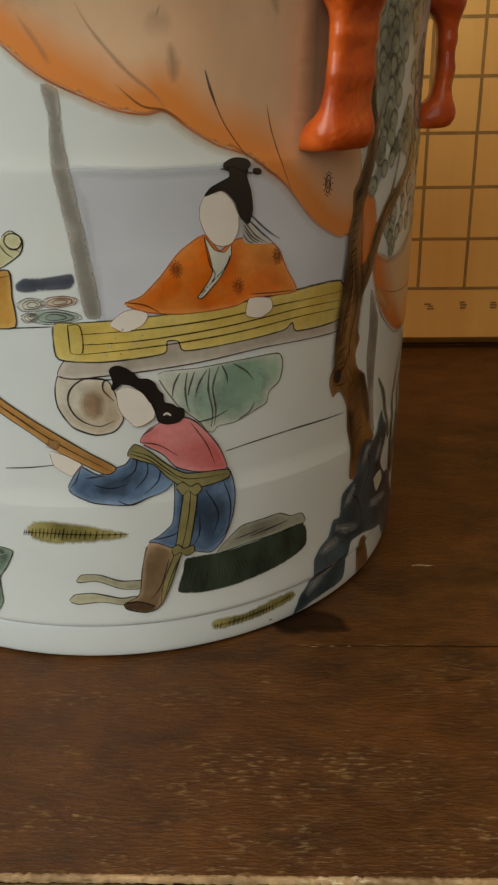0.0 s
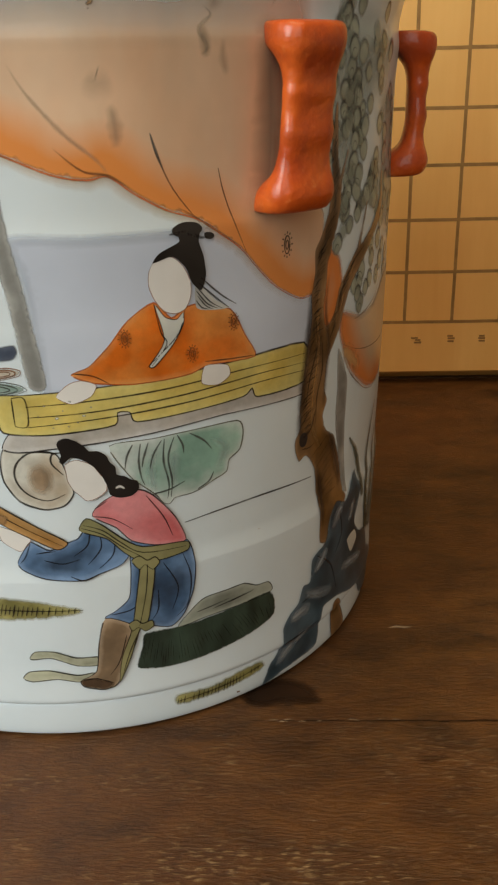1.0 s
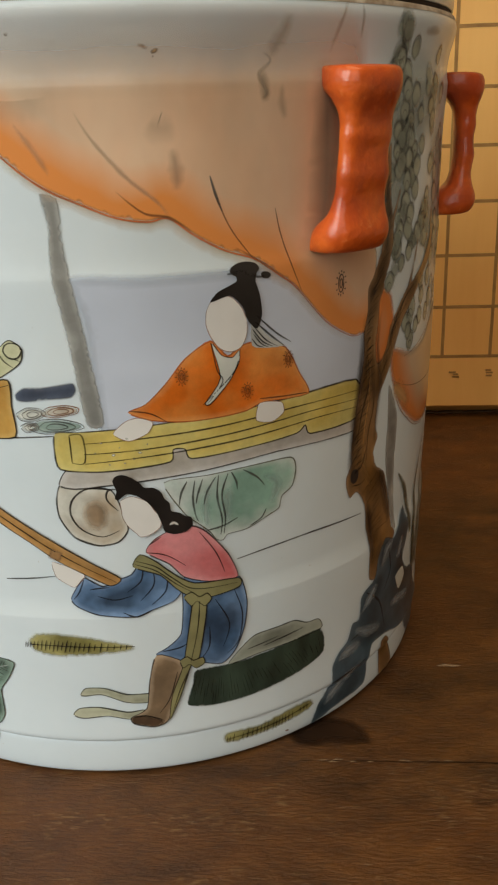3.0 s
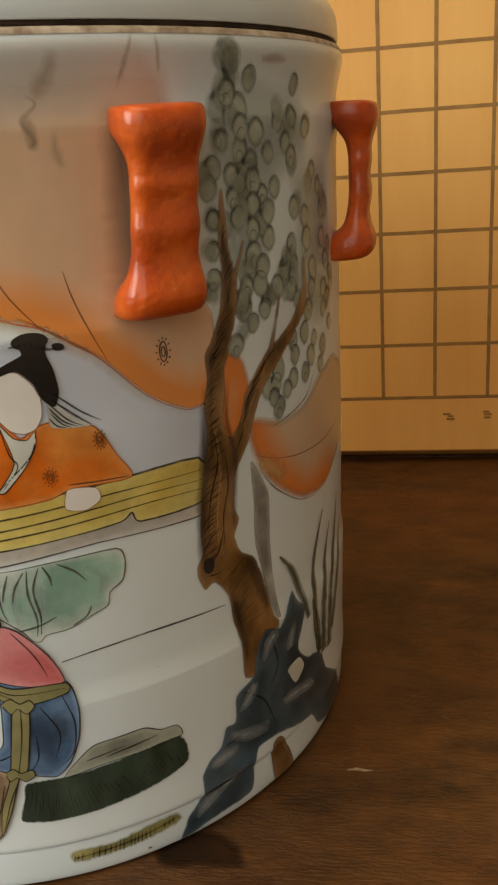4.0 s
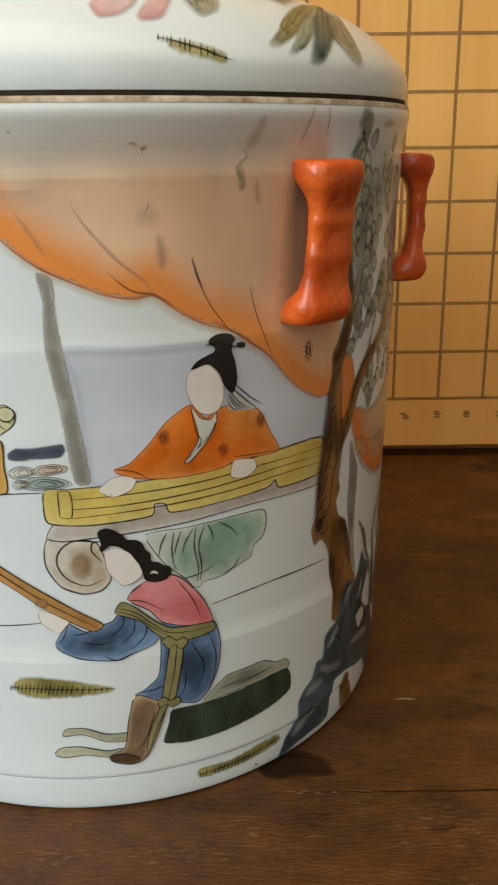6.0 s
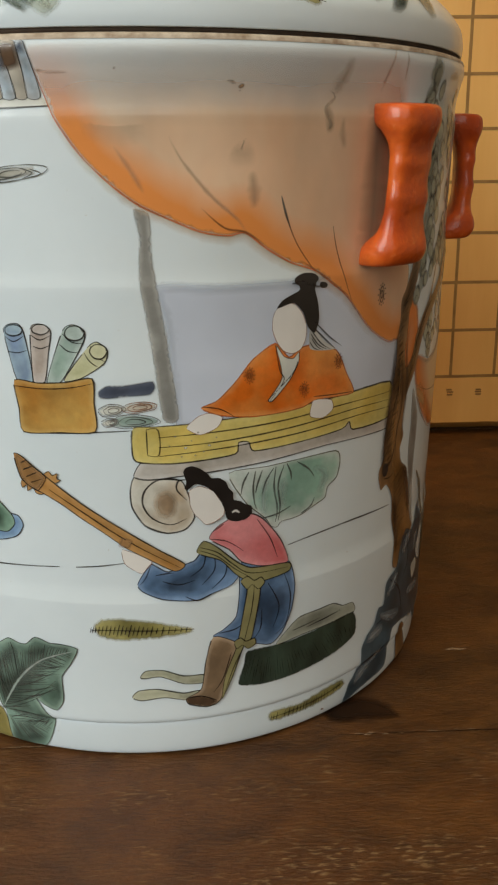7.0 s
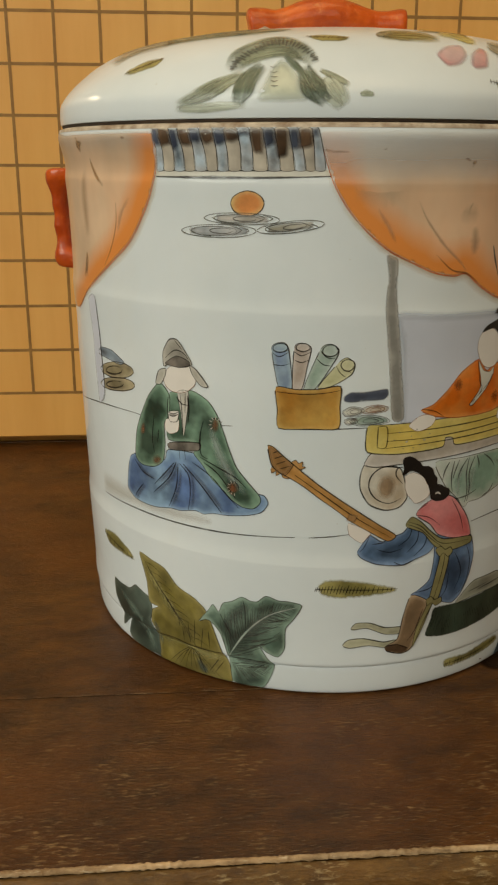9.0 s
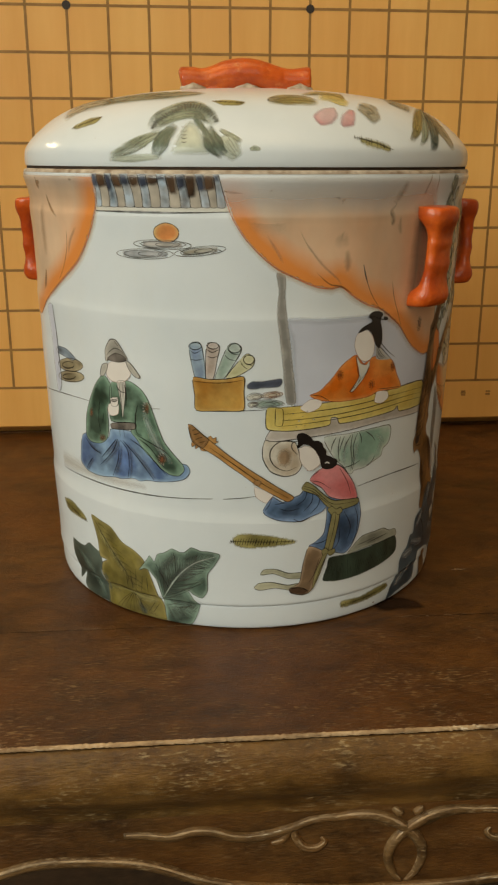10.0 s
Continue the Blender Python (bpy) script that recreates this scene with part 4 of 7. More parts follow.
p = paint("painted_post", POST_GREY, [(54.4, 82.3), (54.6, 72.5), (54.5, 64.2), (56.1, 54.5), (58, 44.8), (59.6, 43.6), (58.4, 52.9), (57.9, 62.2), (58.1, 72.9), (56.9, 77.3), (55.4, 81.2)], 1, 0, soft=0.5)
p = paint("painted_post", LAVENDER_WASH, [(-64.9, 111.2), (-63.9, 99.1), (-63.1, 83.5), (-62.3, 79.1), (-59.4, 84.6), (-60.1, 98.3), (-61.2, 112.4)], 1, 0, soft=0.4)
ink(p, [(-61.2, 112.4), (-60.1, 98.3), (-59.4, 84.6), (-61.0, 80.4)], 0.5, 2)

# orange curtains
hem = [(-9.3, 153.4), (-8.5, 149.6), (-7.1, 144.5), (-4.4, 138.5), (-0.9, 133.3), (2.7, 129.3), (7.2, 126.2), (11, 123.9), (14.7, 123), (17.2, 123.4), (20.3, 120.2), (24.1, 117.1), (28.2, 115), (31.6, 111.6), (34.2, 108.8), (37.7, 103.3), (40.5, 99.7), (44.9, 96.4), (48.4, 97.1)]
p = paint("painted_curtain", CURTAIN, hem + [(49.6, 104), (49.6, 113), (47.4, 117), (47, 120), (47, 130), (47, 146), (46, 153), (44, 157.2), (30, 157.4), (15, 157.4), (0, 157.4), (-9.4, 157.2)], 2.2, 0.0, edge=hem, soft=0.6, rest=[(47.4, 120), (47, 130), (47, 146), (46, 153), (44, 157.2)], fade=((143.5, 147.0, 150.5, 157.0), (1.0, 0.6, 0.42, 0.12)))
ink(p, hem, 0.26, 3.4, ORANGE_LINE)
haze(hem, 3.4, 0.4, 1.2, SUN_ORANGE)
ink(p, [(22.6, 130.2), (23.4, 126.2), (25.2, 120.5), (28.4, 114.4)], 0.26, 3, BROWN_LINE)
ink(p, [(22.6, 130.2), (23.2, 127.2), (24.0, 124.0)], 0.4, 3.3, HAIR_GREY)
ink(p, [(31.3, 123.8), (32, 119.3), (33.5, 113.3), (35.3, 107.5)], 0.2, 3, BROWN_LINE)
haze([(11.0, 128.5), (14.2, 124.6), (17.2, 123.6), (20.0, 121.0)], 0.5, 0.9, 3.6, BROWN_LINE)
haze([(25.5, 117.5), (28.2, 115.2), (31.4, 112.0), (34.2, 109.2)], 0.45, 0.8, 3.6, BROWN_LINE)
hem = [(-39.1, 155.1), (-39.7, 148.3), (-40.7, 143.4), (-43.3, 136.9), (-47.5, 129.3), (-54.5, 122.4), (-62.6, 115.5), (-72.3, 106.7)]
p = paint("painted_curtain", CURTAIN, hem + [(-86, 106.7), (-97, 110.7), (-98, 157.2), (-70, 157.4), (-39.5, 157.4)], 2.2, 0.0, edge=hem, soft=0.8, fade=((146.0, 147.5, 152.0, 156.0), (1.0, 0.92, 0.85, 0.6)))
ink(p, hem, 0.26, 3.4, ORANGE_LINE)
haze(hem, 3.4, 0.4, 1.2, SUN_ORANGE)
ink(p, [(-50.9, 139.4), (-51.4, 133.4), (-53.5, 127.1), (-56.3, 122.1)], 0.25, 3, BROWN_LINE)
tail_hem = [(54.3, 87.0), (54.8, 84.0), (56.4, 79.6), (58.7, 74.9), (62.1, 70.9), (66.0, 67.6), (71.0, 65.8), (76.3, 65.9)]
p = paint("painted_curtain_tail", CURTAIN_TAIL, tail_hem + [(82.4, 69.4), (90.3, 72.7), (89.3, 88.5), (81, 95.0), (74.0, 93.6), (67.5, 89.0), (61.5, 88.4), (57.0, 90.5), (54.6, 91.0)], 1, 0, edge=tail_hem, soft=2.0)
ink(p, [(71.2, 94.1), (68.6, 90.0), (63.4, 87.9), (59.2, 87.3)], 0.22, 2, BROWN_LINE)
ink(p, [(82.6, 78.4), (75.1, 77.2), (66.4, 78.1), (60.2, 80.1), (55.3, 83.1)], 0.22, 2, BROWN_LINE)
ink(p, tail_hem[2:-1], 0.22, 2, BROWN_LINE)
haze([(55.6, 82), (58.5, 79), (62.5, 74.5)], 5.0, 0.7, 1.6, SUN_ORANGE)
paint("painted_curtain", CURTAIN_TAIL, [(48.6, 91), (50.8, 87.4), (54.2, 90.5), (55.6, 96.5), (54.5, 103), (51.4, 105.5), (49.4, 99)], 1.2, 0.0, soft=1.6)

# roof of blue and brown tiles
tile([(-39.5, 157.8), (-38.9, 158.4), (-38.2, 157.7), (-37.7, 153.1), (-37.9, 148.2), (-39.4, 148.1), (-39, 153.1)], 0)
tile([(-38.2, 157.7), (-37.1, 158.4), (-35.9, 157.7), (-35.4, 153.1), (-35.6, 148.2), (-37.9, 148.2), (-37.7, 153.1)], 1)
tile([(-35.9, 157.7), (-35.2, 158.3), (-34.2, 157.6), (-33.5, 153.1), (-33.4, 148.2), (-35.6, 148.2), (-35.4, 153.1)], 2)
tile([(-34.2, 157.6), (-33.1, 158.3), (-31.9, 157.6), (-31.4, 153.1), (-31.4, 148.3), (-33.4, 148.2), (-33.5, 153.1)], 3)
tile([(-31.9, 157.6), (-31, 158.3), (-30, 157.6), (-29.3, 153.1), (-29.1, 148.3), (-31.4, 148.3), (-31.4, 153.1)], 4)
tile([(-30, 157.6), (-28.8, 158.2), (-27.5, 157.6), (-27.1, 153.1), (-27.1, 148.3), (-29.1, 148.3), (-29.3, 153.1)], 5)
tile([(-27.5, 157.6), (-26.6, 158.2), (-25.6, 157.5), (-25.2, 153.1), (-25.1, 148.3), (-27.1, 148.3), (-27.1, 153.1)], 6)
tile([(-25.6, 157.5), (-24.4, 158.2), (-23.2, 157.5), (-22.8, 153.1), (-22.9, 148.4), (-25.1, 148.3), (-25.2, 153.1)], 7)
tile([(-23.2, 157.5), (-22.2, 158.2), (-21.2, 157.5), (-20.8, 153.1), (-20.8, 148.4), (-22.9, 148.4), (-22.8, 153.1)], 8)
tile([(-21.2, 157.5), (-20.1, 158.1), (-19, 157.5), (-18.5, 153.1), (-18.3, 148.4), (-20.8, 148.4), (-20.8, 153.1)], 9)
tile([(-19, 157.5), (-18.1, 158.1), (-17.1, 157.5), (-16.5, 153.1), (-16.2, 148.4), (-18.3, 148.4), (-18.5, 153.1)], 10)
tile([(-17.1, 157.5), (-16, 158.1), (-14.8, 157.5), (-14.2, 153.2), (-13.8, 148.5), (-16.2, 148.4), (-16.5, 153.1)], 11)
tile([(-14.8, 157.5), (-14, 158.1), (-13.2, 157.5), (-12.5, 153.2), (-12, 148.5), (-13.8, 148.5), (-14.2, 153.2)], 12)
tile([(-13.2, 157.5), (-12.2, 158.1), (-11.1, 157.5), (-10.7, 153.2), (-10.5, 148.5), (-12, 148.5), (-12.5, 153.2)], 13)
tile([(-11.1, 157.5), (-10.6, 158.1), (-10, 157.5), (-9.3, 153.2), (-8.8, 148.5), (-10.5, 148.5), (-10.7, 153.2)], 14)
p = paint("painted_eave", EAVE_PALE, [(-39.4, 148), (-28.2, 148.1), (-17.6, 148.2), (-8.8, 148.5), (-7.9, 147), (-17.6, 146.6), (-28.3, 146.6), (-39.6, 146.6)], 1, 0)
ink(p, [(-39.4, 148), (-28.2, 148.1), (-17.6, 148.2), (-8.8, 148.5)], 0.3, 2)
ink(p, [(-39.6, 146.5), (-28.3, 146.5), (-17.6, 146.6), (-7.9, 147)], 0.55, 2)

# rising sun over a curled cloud
p = paint("painted_sun", SUN_ORANGE, [(-18.9, 140.6), (-19.3, 139.1), (-20.4, 137.9), (-21.8, 137.5), (-23.3, 137.8), (-24.4, 138.9), (-24.8, 140.4), (-24.4, 141.9), (-23.2, 143), (-21.8, 143.5), (-20.4, 143.1), (-19.3, 142)], 1, 0.3)
p = paint("painted_cloud", CLOUD_GREY, [(-16.2, 136.7), (-17, 136), (-19.4, 135.6), (-22.8, 135.4), (-26.3, 135.6), (-28.9, 136.1), (-29.9, 136.8), (-28.8, 137.6), (-26.2, 138.1), (-22.7, 138.2), (-19.4, 138), (-17, 137.4)], 2, 0.22, soft=1.2, line_material=LEAF_LINE)
ink(p, [(-19.5, 136.7), (-20, 136.2), (-21.6, 135.9), (-23.7, 135.8), (-25.8, 135.9), (-27.4, 136.3), (-28, 136.8), (-27.4, 137.3), (-25.8, 137.6), (-23.6, 137.8), (-21.5, 137.6), (-20, 137.2), (-19.5, 136.9)], 0.2, 3, LEAF_LINE)
ink(p, [(-20.3, 136.8), (-20.6, 136.5), (-21.3, 136.3), (-22.3, 136.2), (-23.4, 136.3), (-24.1, 136.5), (-24.4, 136.8), (-24.1, 137.1), (-23.3, 137.3), (-22.3, 137.4), (-21.3, 137.3), (-20.6, 137.1)], 0.2, 3, LEAF_LINE)
ink(p, [(-28.4, 137), (-26.6, 136), (-24.2, 135.6)], 0.2, 3, LEAF_LINE)
ink(p, [(-20.7, 138), (-18.8, 137.1), (-20.4, 135.9)], 0.2, 3, LEAF_LINE)
ink(p, [(-19.1, 137.8), (-17.4, 137), (-18.8, 136.2)], 0.2, 3, LEAF_LINE)
p = paint("painted_cloud", CLOUD_BLUE, [(-20.3, 133.9), (-21.2, 133.1), (-23.6, 132.4), (-27.1, 132.1), (-30.7, 132.2), (-33.5, 132.7), (-34.6, 133.5), (-33.5, 134.3), (-30.7, 135), (-27, 135.3), (-23.6, 135.2), (-21.1, 134.7)], 2, 0.22, soft=1.2, line_material=LEAF_LINE)
ink(p, [(-23.7, 133.8), (-24.3, 133.2), (-25.8, 132.8), (-28, 132.6), (-30.3, 132.6), (-32, 133), (-32.6, 133.5), (-31.9, 134.1), (-30.2, 134.6), (-28, 134.8), (-25.8, 134.7), (-24.2, 134.3), (-23.7, 133.9)], 0.2, 3, LEAF_LINE)
ink(p, [(-24.5, 133.8), (-24.8, 133.5), (-25.6, 133.2), (-26.6, 133.1), (-27.7, 133.2), (-28.5, 133.4), (-28.8, 133.7), (-28.5, 134.1), (-27.7, 134.3), (-26.6, 134.4), (-25.6, 134.4), (-24.8, 134.1)], 0.2, 3, LEAF_LINE)
ink(p, [(-33, 133.9), (-31.1, 132.7), (-28.5, 132.4)], 0.2, 3, LEAF_LINE)
ink(p, [(-25, 135.1), (-22.9, 134.1), (-24.6, 132.7)], 0.2, 3, LEAF_LINE)
ink(p, [(-23.3, 134.9), (-21.6, 134), (-22.9, 133.1)], 0.2, 3, LEAF_LINE)
p = paint("painted_cloud", CLOUD_OLIVE, [(-8.7, 136.1), (-9.4, 135.2), (-11.4, 134.4), (-14.2, 133.7), (-17.1, 133.4), (-19.3, 133.5), (-20.2, 134.1), (-19.4, 134.9), (-17.3, 135.8), (-14.4, 136.5), (-11.6, 136.8), (-9.5, 136.6)], 2, 0.22, soft=1.2, line_material=LEAF_LINE)
ink(p, [(-11.6, 135.7), (-12, 135.1), (-13.3, 134.6), (-15.1, 134.1), (-16.9, 133.9), (-18.2, 134), (-18.7, 134.4), (-18.3, 135), (-17, 135.6), (-15.2, 136), (-13.4, 136.2), (-12.1, 136.1), (-11.6, 135.2)], 0.2, 3, LEAF_LINE)
ink(p, [(-12.2, 135.4), (-12.4, 135.1), (-13, 134.8), (-13.9, 134.5), (-14.7, 134.5), (-15.4, 134.6), (-15.6, 134.8), (-15.4, 135.1), (-14.8, 135.5), (-14, 135.7), (-13.1, 135.8), (-12.5, 135.6)], 0.2, 3, LEAF_LINE)
ink(p, [(-19, 135.4), (-17.5, 134.3), (-15.5, 134)], 0.2, 3, LEAF_LINE)
ink(p, [(-12.6, 136.2), (-10.9, 135.3), (-12.3, 134.2)], 0.2, 3, LEAF_LINE)
ink(p, [(-11.2, 136), (-9.7, 135.2), (-10.9, 134.5)], 0.2, 3, LEAF_LINE)

# brush pot with scrolls
p = paint("painted_scroll", SCROLL_BLUE, [(-17.4, 104.4), (-16.7, 106), (-15.1, 106.3), (-14.3, 104.5), (-13.6, 94.4), (-16, 94.3)], 1, 0.25)
ink(p, [(-17.3, 103.7), (-16, 102.6), (-14.4, 103.8)], 0.22, 2)
ink(p, [(-17, 100.5), (-15.5, 100.3), (-14.1, 100.9)], 0.22, 2)
p = paint("painted_scroll", SCROLL_PINK, [(-13.3, 105.2), (-11.8, 106.4), (-10.3, 105.1), (-10.9, 100.6), (-11.8, 94.4), (-13.5, 94.4)], 1, 0.25)
ink(p, [(-13.3, 104.1), (-12, 103.1), (-10.4, 104.1)], 0.22, 2)
ink(p, [(-13.1, 101.8), (-12, 101.3), (-10.7, 102)], 0.22, 2)
p = paint("painted_scroll", SCROLL_TEAL, [(-8.6, 105.1), (-6.9, 106.3), (-5.5, 105), (-5.9, 102.4), (-9.4, 94.5), (-11.5, 94.4)], 1, 0.25)
ink(p, [(-8.6, 104.4), (-7.5, 102.8), (-5.9, 102.5)], 0.22, 2)
ink(p, [(-9.2, 102.3), (-8.1, 100.9), (-6.7, 100.6)], 0.22, 2)
p = paint("painted_scroll", SCROLL_OLIVE, [(-5.3, 101.6), (-3.9, 102.8), (-2.5, 101), (-3.1, 98.3), (-6.4, 95.3), (-9, 94.8)], 1, 0.25)
ink(p, [(-4.8, 102), (-4.3, 99.9), (-2.9, 98.7)], 0.22, 2)
ink(p, [(-5.8, 100.6), (-5.1, 98.8), (-4, 97.6)], 0.22, 2)
p = paint("painted_scroll_end", SCROLL_BLUE, [(-14.5, 105), (-14.7, 104.4), (-15.2, 104), (-15.9, 103.8), (-16.5, 103.9), (-17, 104.3), (-17.1, 104.9), (-16.9, 105.5), (-16.4, 105.9), (-15.7, 106.1), (-15.1, 106), (-14.6, 105.6)], 3, 0.3)
p = paint("painted_scroll_end", SCROLL_PINK, [(-10.5, 105.3), (-10.7, 104.8), (-11.2, 104.4), (-11.8, 104.2), (-12.4, 104.4), (-12.9, 104.7), (-13, 105.3), (-12.8, 105.8), (-12.3, 106.2), (-11.7, 106.3), (-11.1, 106.2), (-10.7, 105.8)], 3, 0.3)
p = paint("painted_scroll_end", SCROLL_TEAL, [(-5.6, 104.6), (-5.8, 103.8), (-6.3, 103.3), (-7, 103.1), (-7.7, 103.3), (-8.2, 103.9), (-8.3, 104.6), (-8.1, 105.3), (-7.6, 105.9), (-6.9, 106.1), (-6.2, 105.9), (-5.8, 105.3)], 3, 0.3)
p = paint("painted_scroll_end", SCROLL_OLIVE, [(-2.6, 100.8), (-2.8, 100.1), (-3.2, 99.5), (-3.8, 99.3), (-4.4, 99.5), (-4.8, 100.1), (-5, 100.8), (-4.8, 101.6), (-4.3, 102.2), (-3.7, 102.3), (-3.1, 102.1), (-2.7, 101.6)], 3, 0.3)
p = paint("painted_brush_pot", POT_BROWN, [(-16.5, 94.5), (-12.9, 94.1), (-8.7, 94.4), (-4.9, 95.2), (-4.9, 89.9), (-5, 83.8), (-10.1, 83.5), (-15.9, 83.3), (-16.2, 88.5)], 2, 0.3)
ink(p, [(-16.4, 93.3), (-12.1, 92.9), (-7.9, 93.3), (-4.9, 94.2)], 0.22, 3)

# stacked books beside the pot
p = paint("painted_book", INK_BLUE, [(-4.3, 92.5), (-3, 93.8), (-0.5, 93.9), (1.6, 94.3), (3.6, 94.6), (4, 93), (3.1, 91.4), (0.1, 91.1), (-2.9, 90.7), (-4.2, 91.1)], 1, 0.0, soft=0.5)
for ink_colour, wash_colour, outer_loop in (
        (HAIR_GREY, EAVE_PALE, [(-4.4, 88.5), (-2.9, 89.7), (-1.2, 89.5), (-0.4, 88.5), (-1.8, 87.2), (-3.8, 87.1)]),
        (BROWN_LINE, SCROLL_TAN, [(-1.1, 88.8), (0.1, 89.8), (2.2, 90.1), (3.9, 89.5), (3.6, 88.4), (1.1, 87.7), (-0.6, 88)]),
        (HAIR_GREY, EAVE_PALE, [(-4.1, 85.9), (-3, 86.7), (-1.7, 86.4), (-1.8, 85.2), (-3.4, 84.7)]),
        (LEAF_LINE, SCROLL_TEAL, [(-2.8, 85.7), (-1.4, 87.2), (1.1, 87.4), (3.6, 86.6), (4.4, 85.5), (2.2, 84.6), (-0.8, 84.4), (-2.4, 84.9)])):
    p = paint("painted_book_scroll", wash_colour, outer_loop, 1, 0.18, soft=0.6, line_material=ink_colour)
    cx, cy = np.mean(outer_loop, axis=0)
    for shrink in (0.68, 0.4):
        ring = [(cx + 0.35 * (1 - shrink) + (x - cx) * shrink, cy + (y - cy) * shrink) for x, y in outer_loop]
        ink(p, ring + ring[:1], 0.22, 2.5, ink_colour)
p = paint("painted_book", BOOK_BLUE, [(-60.4, 97.6), (-55.5, 97.8), (-51.1, 95.4), (-52.7, 94.3), (-58, 95), (-60.9, 95.4)], 1, 0.2)
p = paint("painted_book_scroll", BOOK_OLIVE, [(-48.1, 93.1), (-49.4, 91.6), (-52.3, 90.3), (-56.2, 89.6), (-59.6, 89.9), (-60.7, 91.1), (-58.7, 92.9), (-55, 94.5), (-51.3, 95), (-48.8, 94.4)], 1, 0.28)
ink(p, [(-51.7, 92.9), (-52.6, 91.8), (-54.9, 90.8), (-57.2, 90.6), (-58.2, 91.1), (-57.1, 92.3), (-54.7, 93.3), (-52.5, 93.5)], 0.4, 2)
p = paint("painted_book_scroll", BOOK_OLIVE, [(-47.9, 89.2), (-49.1, 87.8), (-52.1, 86.5), (-56.2, 85.6), (-59.8, 85.4), (-61.2, 86.3), (-59.3, 88.1), (-55.4, 89.7), (-51.5, 90.5), (-48.8, 90.3)], 1, 0.28)
ink(p, [(-51.6, 88.7), (-52.6, 87.7), (-54.9, 86.7), (-57.4, 86.3), (-58.4, 86.7), (-57.3, 87.8), (-54.7, 88.8), (-52.5, 89.2)], 0.4, 2)

# thin floor and table lines
p = brush("painted_line", INK, [(-63.5, 49.6), (-50.7, 50.2), (-38.4, 50.3), (-27.3, 50.5), (-18.3, 51.1), (-12.5, 51.6)], 0.42, 1)
p = brush("painted_line", INK, [(-9.8, 51.7), (-5.7, 52.2), (-2.1, 52.9)], 0.3, 1)
p = brush("painted_line", INK, [(24.4, 52.8), (30, 53.8), (37.6, 54.3), (48.3, 53.6)], 0.36, 1)
p = brush("painted_line", INK, [(-15.9, 83.2), (-10.1, 83.3), (-4.9, 83.6), (0.3, 83.9)], 0.3, 1)
p = brush("painted_line", INK, [(-80.5, 75.8), (-63.4, 79.6), (-51.6, 80.9), (-46.3, 80.9)], 0.3, 1)
p = brush("painted_line", INK, [(-27.5, 82.4), (-24.8, 82.7)], 0.25, 1)
p = paint("painted_wash", TAN_WASH, [(-64, 50.0), (-58, 49.9), (-50, 50.3), (-38, 50.8), (-29, 52), (-31, 55), (-42, 57), (-55, 58), (-63.5, 57)], 0, 0, soft=4.0, fade=((48.0, 51.0, 58.0), (0.75, 0.6, 0.0)))

# zither on its scrolled table
p = paint("painted_zither_side", ZITHER_GREY, [(0.1, 73.7), (2.3, 77.7), (10.9, 78.8), (18.9, 80.3), (26.5, 80.3), (35.6, 80.9), (46, 80), (46.8, 75.2), (31.1, 75.6), (20.2, 74.4), (10.8, 73.5), (6.5, 73.1), (2.2, 72.7)], 2, 0.3)
p = paint("painted_table_scroll", SCROLL_TAN, [(0.4, 73.8), (-0.5, 70.6), (-0.4, 66.4), (1.4, 61.9), (4.6, 59.9), (7.4, 60.5), (8.9, 63.3), (8.2, 68.1), (7, 72.2), (3.3, 73.1)], 1, 0.35)
ink(p, [(7, 72.2), (3.8, 72.6), (1.7, 70.4), (1.2, 67.1), (2.5, 63.7), (5.2, 61.9), (7.7, 63.1)], 0.35, 2)
ink(p, [(7.8, 72.3), (6.6, 72), (6.4, 70), (7.8, 67.5)], 0.35, 2)
paint("painted_scroll_shade", TAN_BROWN, [(2.6, 66.6), (3.2, 69.6), (5.2, 70.4), (6.6, 68.2), (6.4, 64.8), (5.0, 63.0), (3.4, 63.8)], 2.4, 0.0, soft=2.6)
p = paint("painted_zither", ZITHER_YELLOW, [(0.5, 84.5), (3.5, 84.6), (9.8, 84.9), (16.5, 85.4), (22.5, 85.7), (32.1, 86.6), (45.7, 86.8), (46.5, 78.2), (36.8, 77.7), (35.8, 79.9), (34.3, 78.6), (26.6, 77.8), (18.4, 77.3), (17.5, 79.5), (15.9, 79.7), (15.4, 77.2), (9.8, 76.4), (5.4, 76.2), (0.6, 77), (0.1, 80.7)], 3, 0.35)
ink(p, [(4, 82.2), (12, 82.6), (22.5, 83.3), (33.8, 84.4), (45.9, 84.3)], 0.26, 4)
ink(p, [(4, 80), (12, 80.3), (23.8, 81.4), (36.4, 82.7), (46.1, 82.3)], 0.26, 4)
ink(p, [(4, 78), (12, 78.7), (25.2, 79.8), (37.3, 80.9), (46.2, 80.5)], 0.26, 4)
ink(p, [(2.3, 84.1), (2.3, 78.4)], 0.26, 4)
ink(p, [(2.3, 84.1), (4, 83.8), (4, 78.4), (2.3, 78.3)], 0.26, 4)
# small pale specks that paint the glints on the zither's enamel
p = paint("flaked_speck", EAVE_PALE, [(6.7, 82.3), (6.6, 82), (6.3, 82.1), (6.2, 82.3), (6.4, 82.5), (6.6, 82.5)], 5, 0, soft=0.3)
p = paint("flaked_speck", EAVE_PALE, [(8.2, 79.6), (8, 79.3), (7.7, 79.3), (7.6, 79.6), (7.7, 79.9), (8.1, 79.9)], 5, 0, soft=0.3)
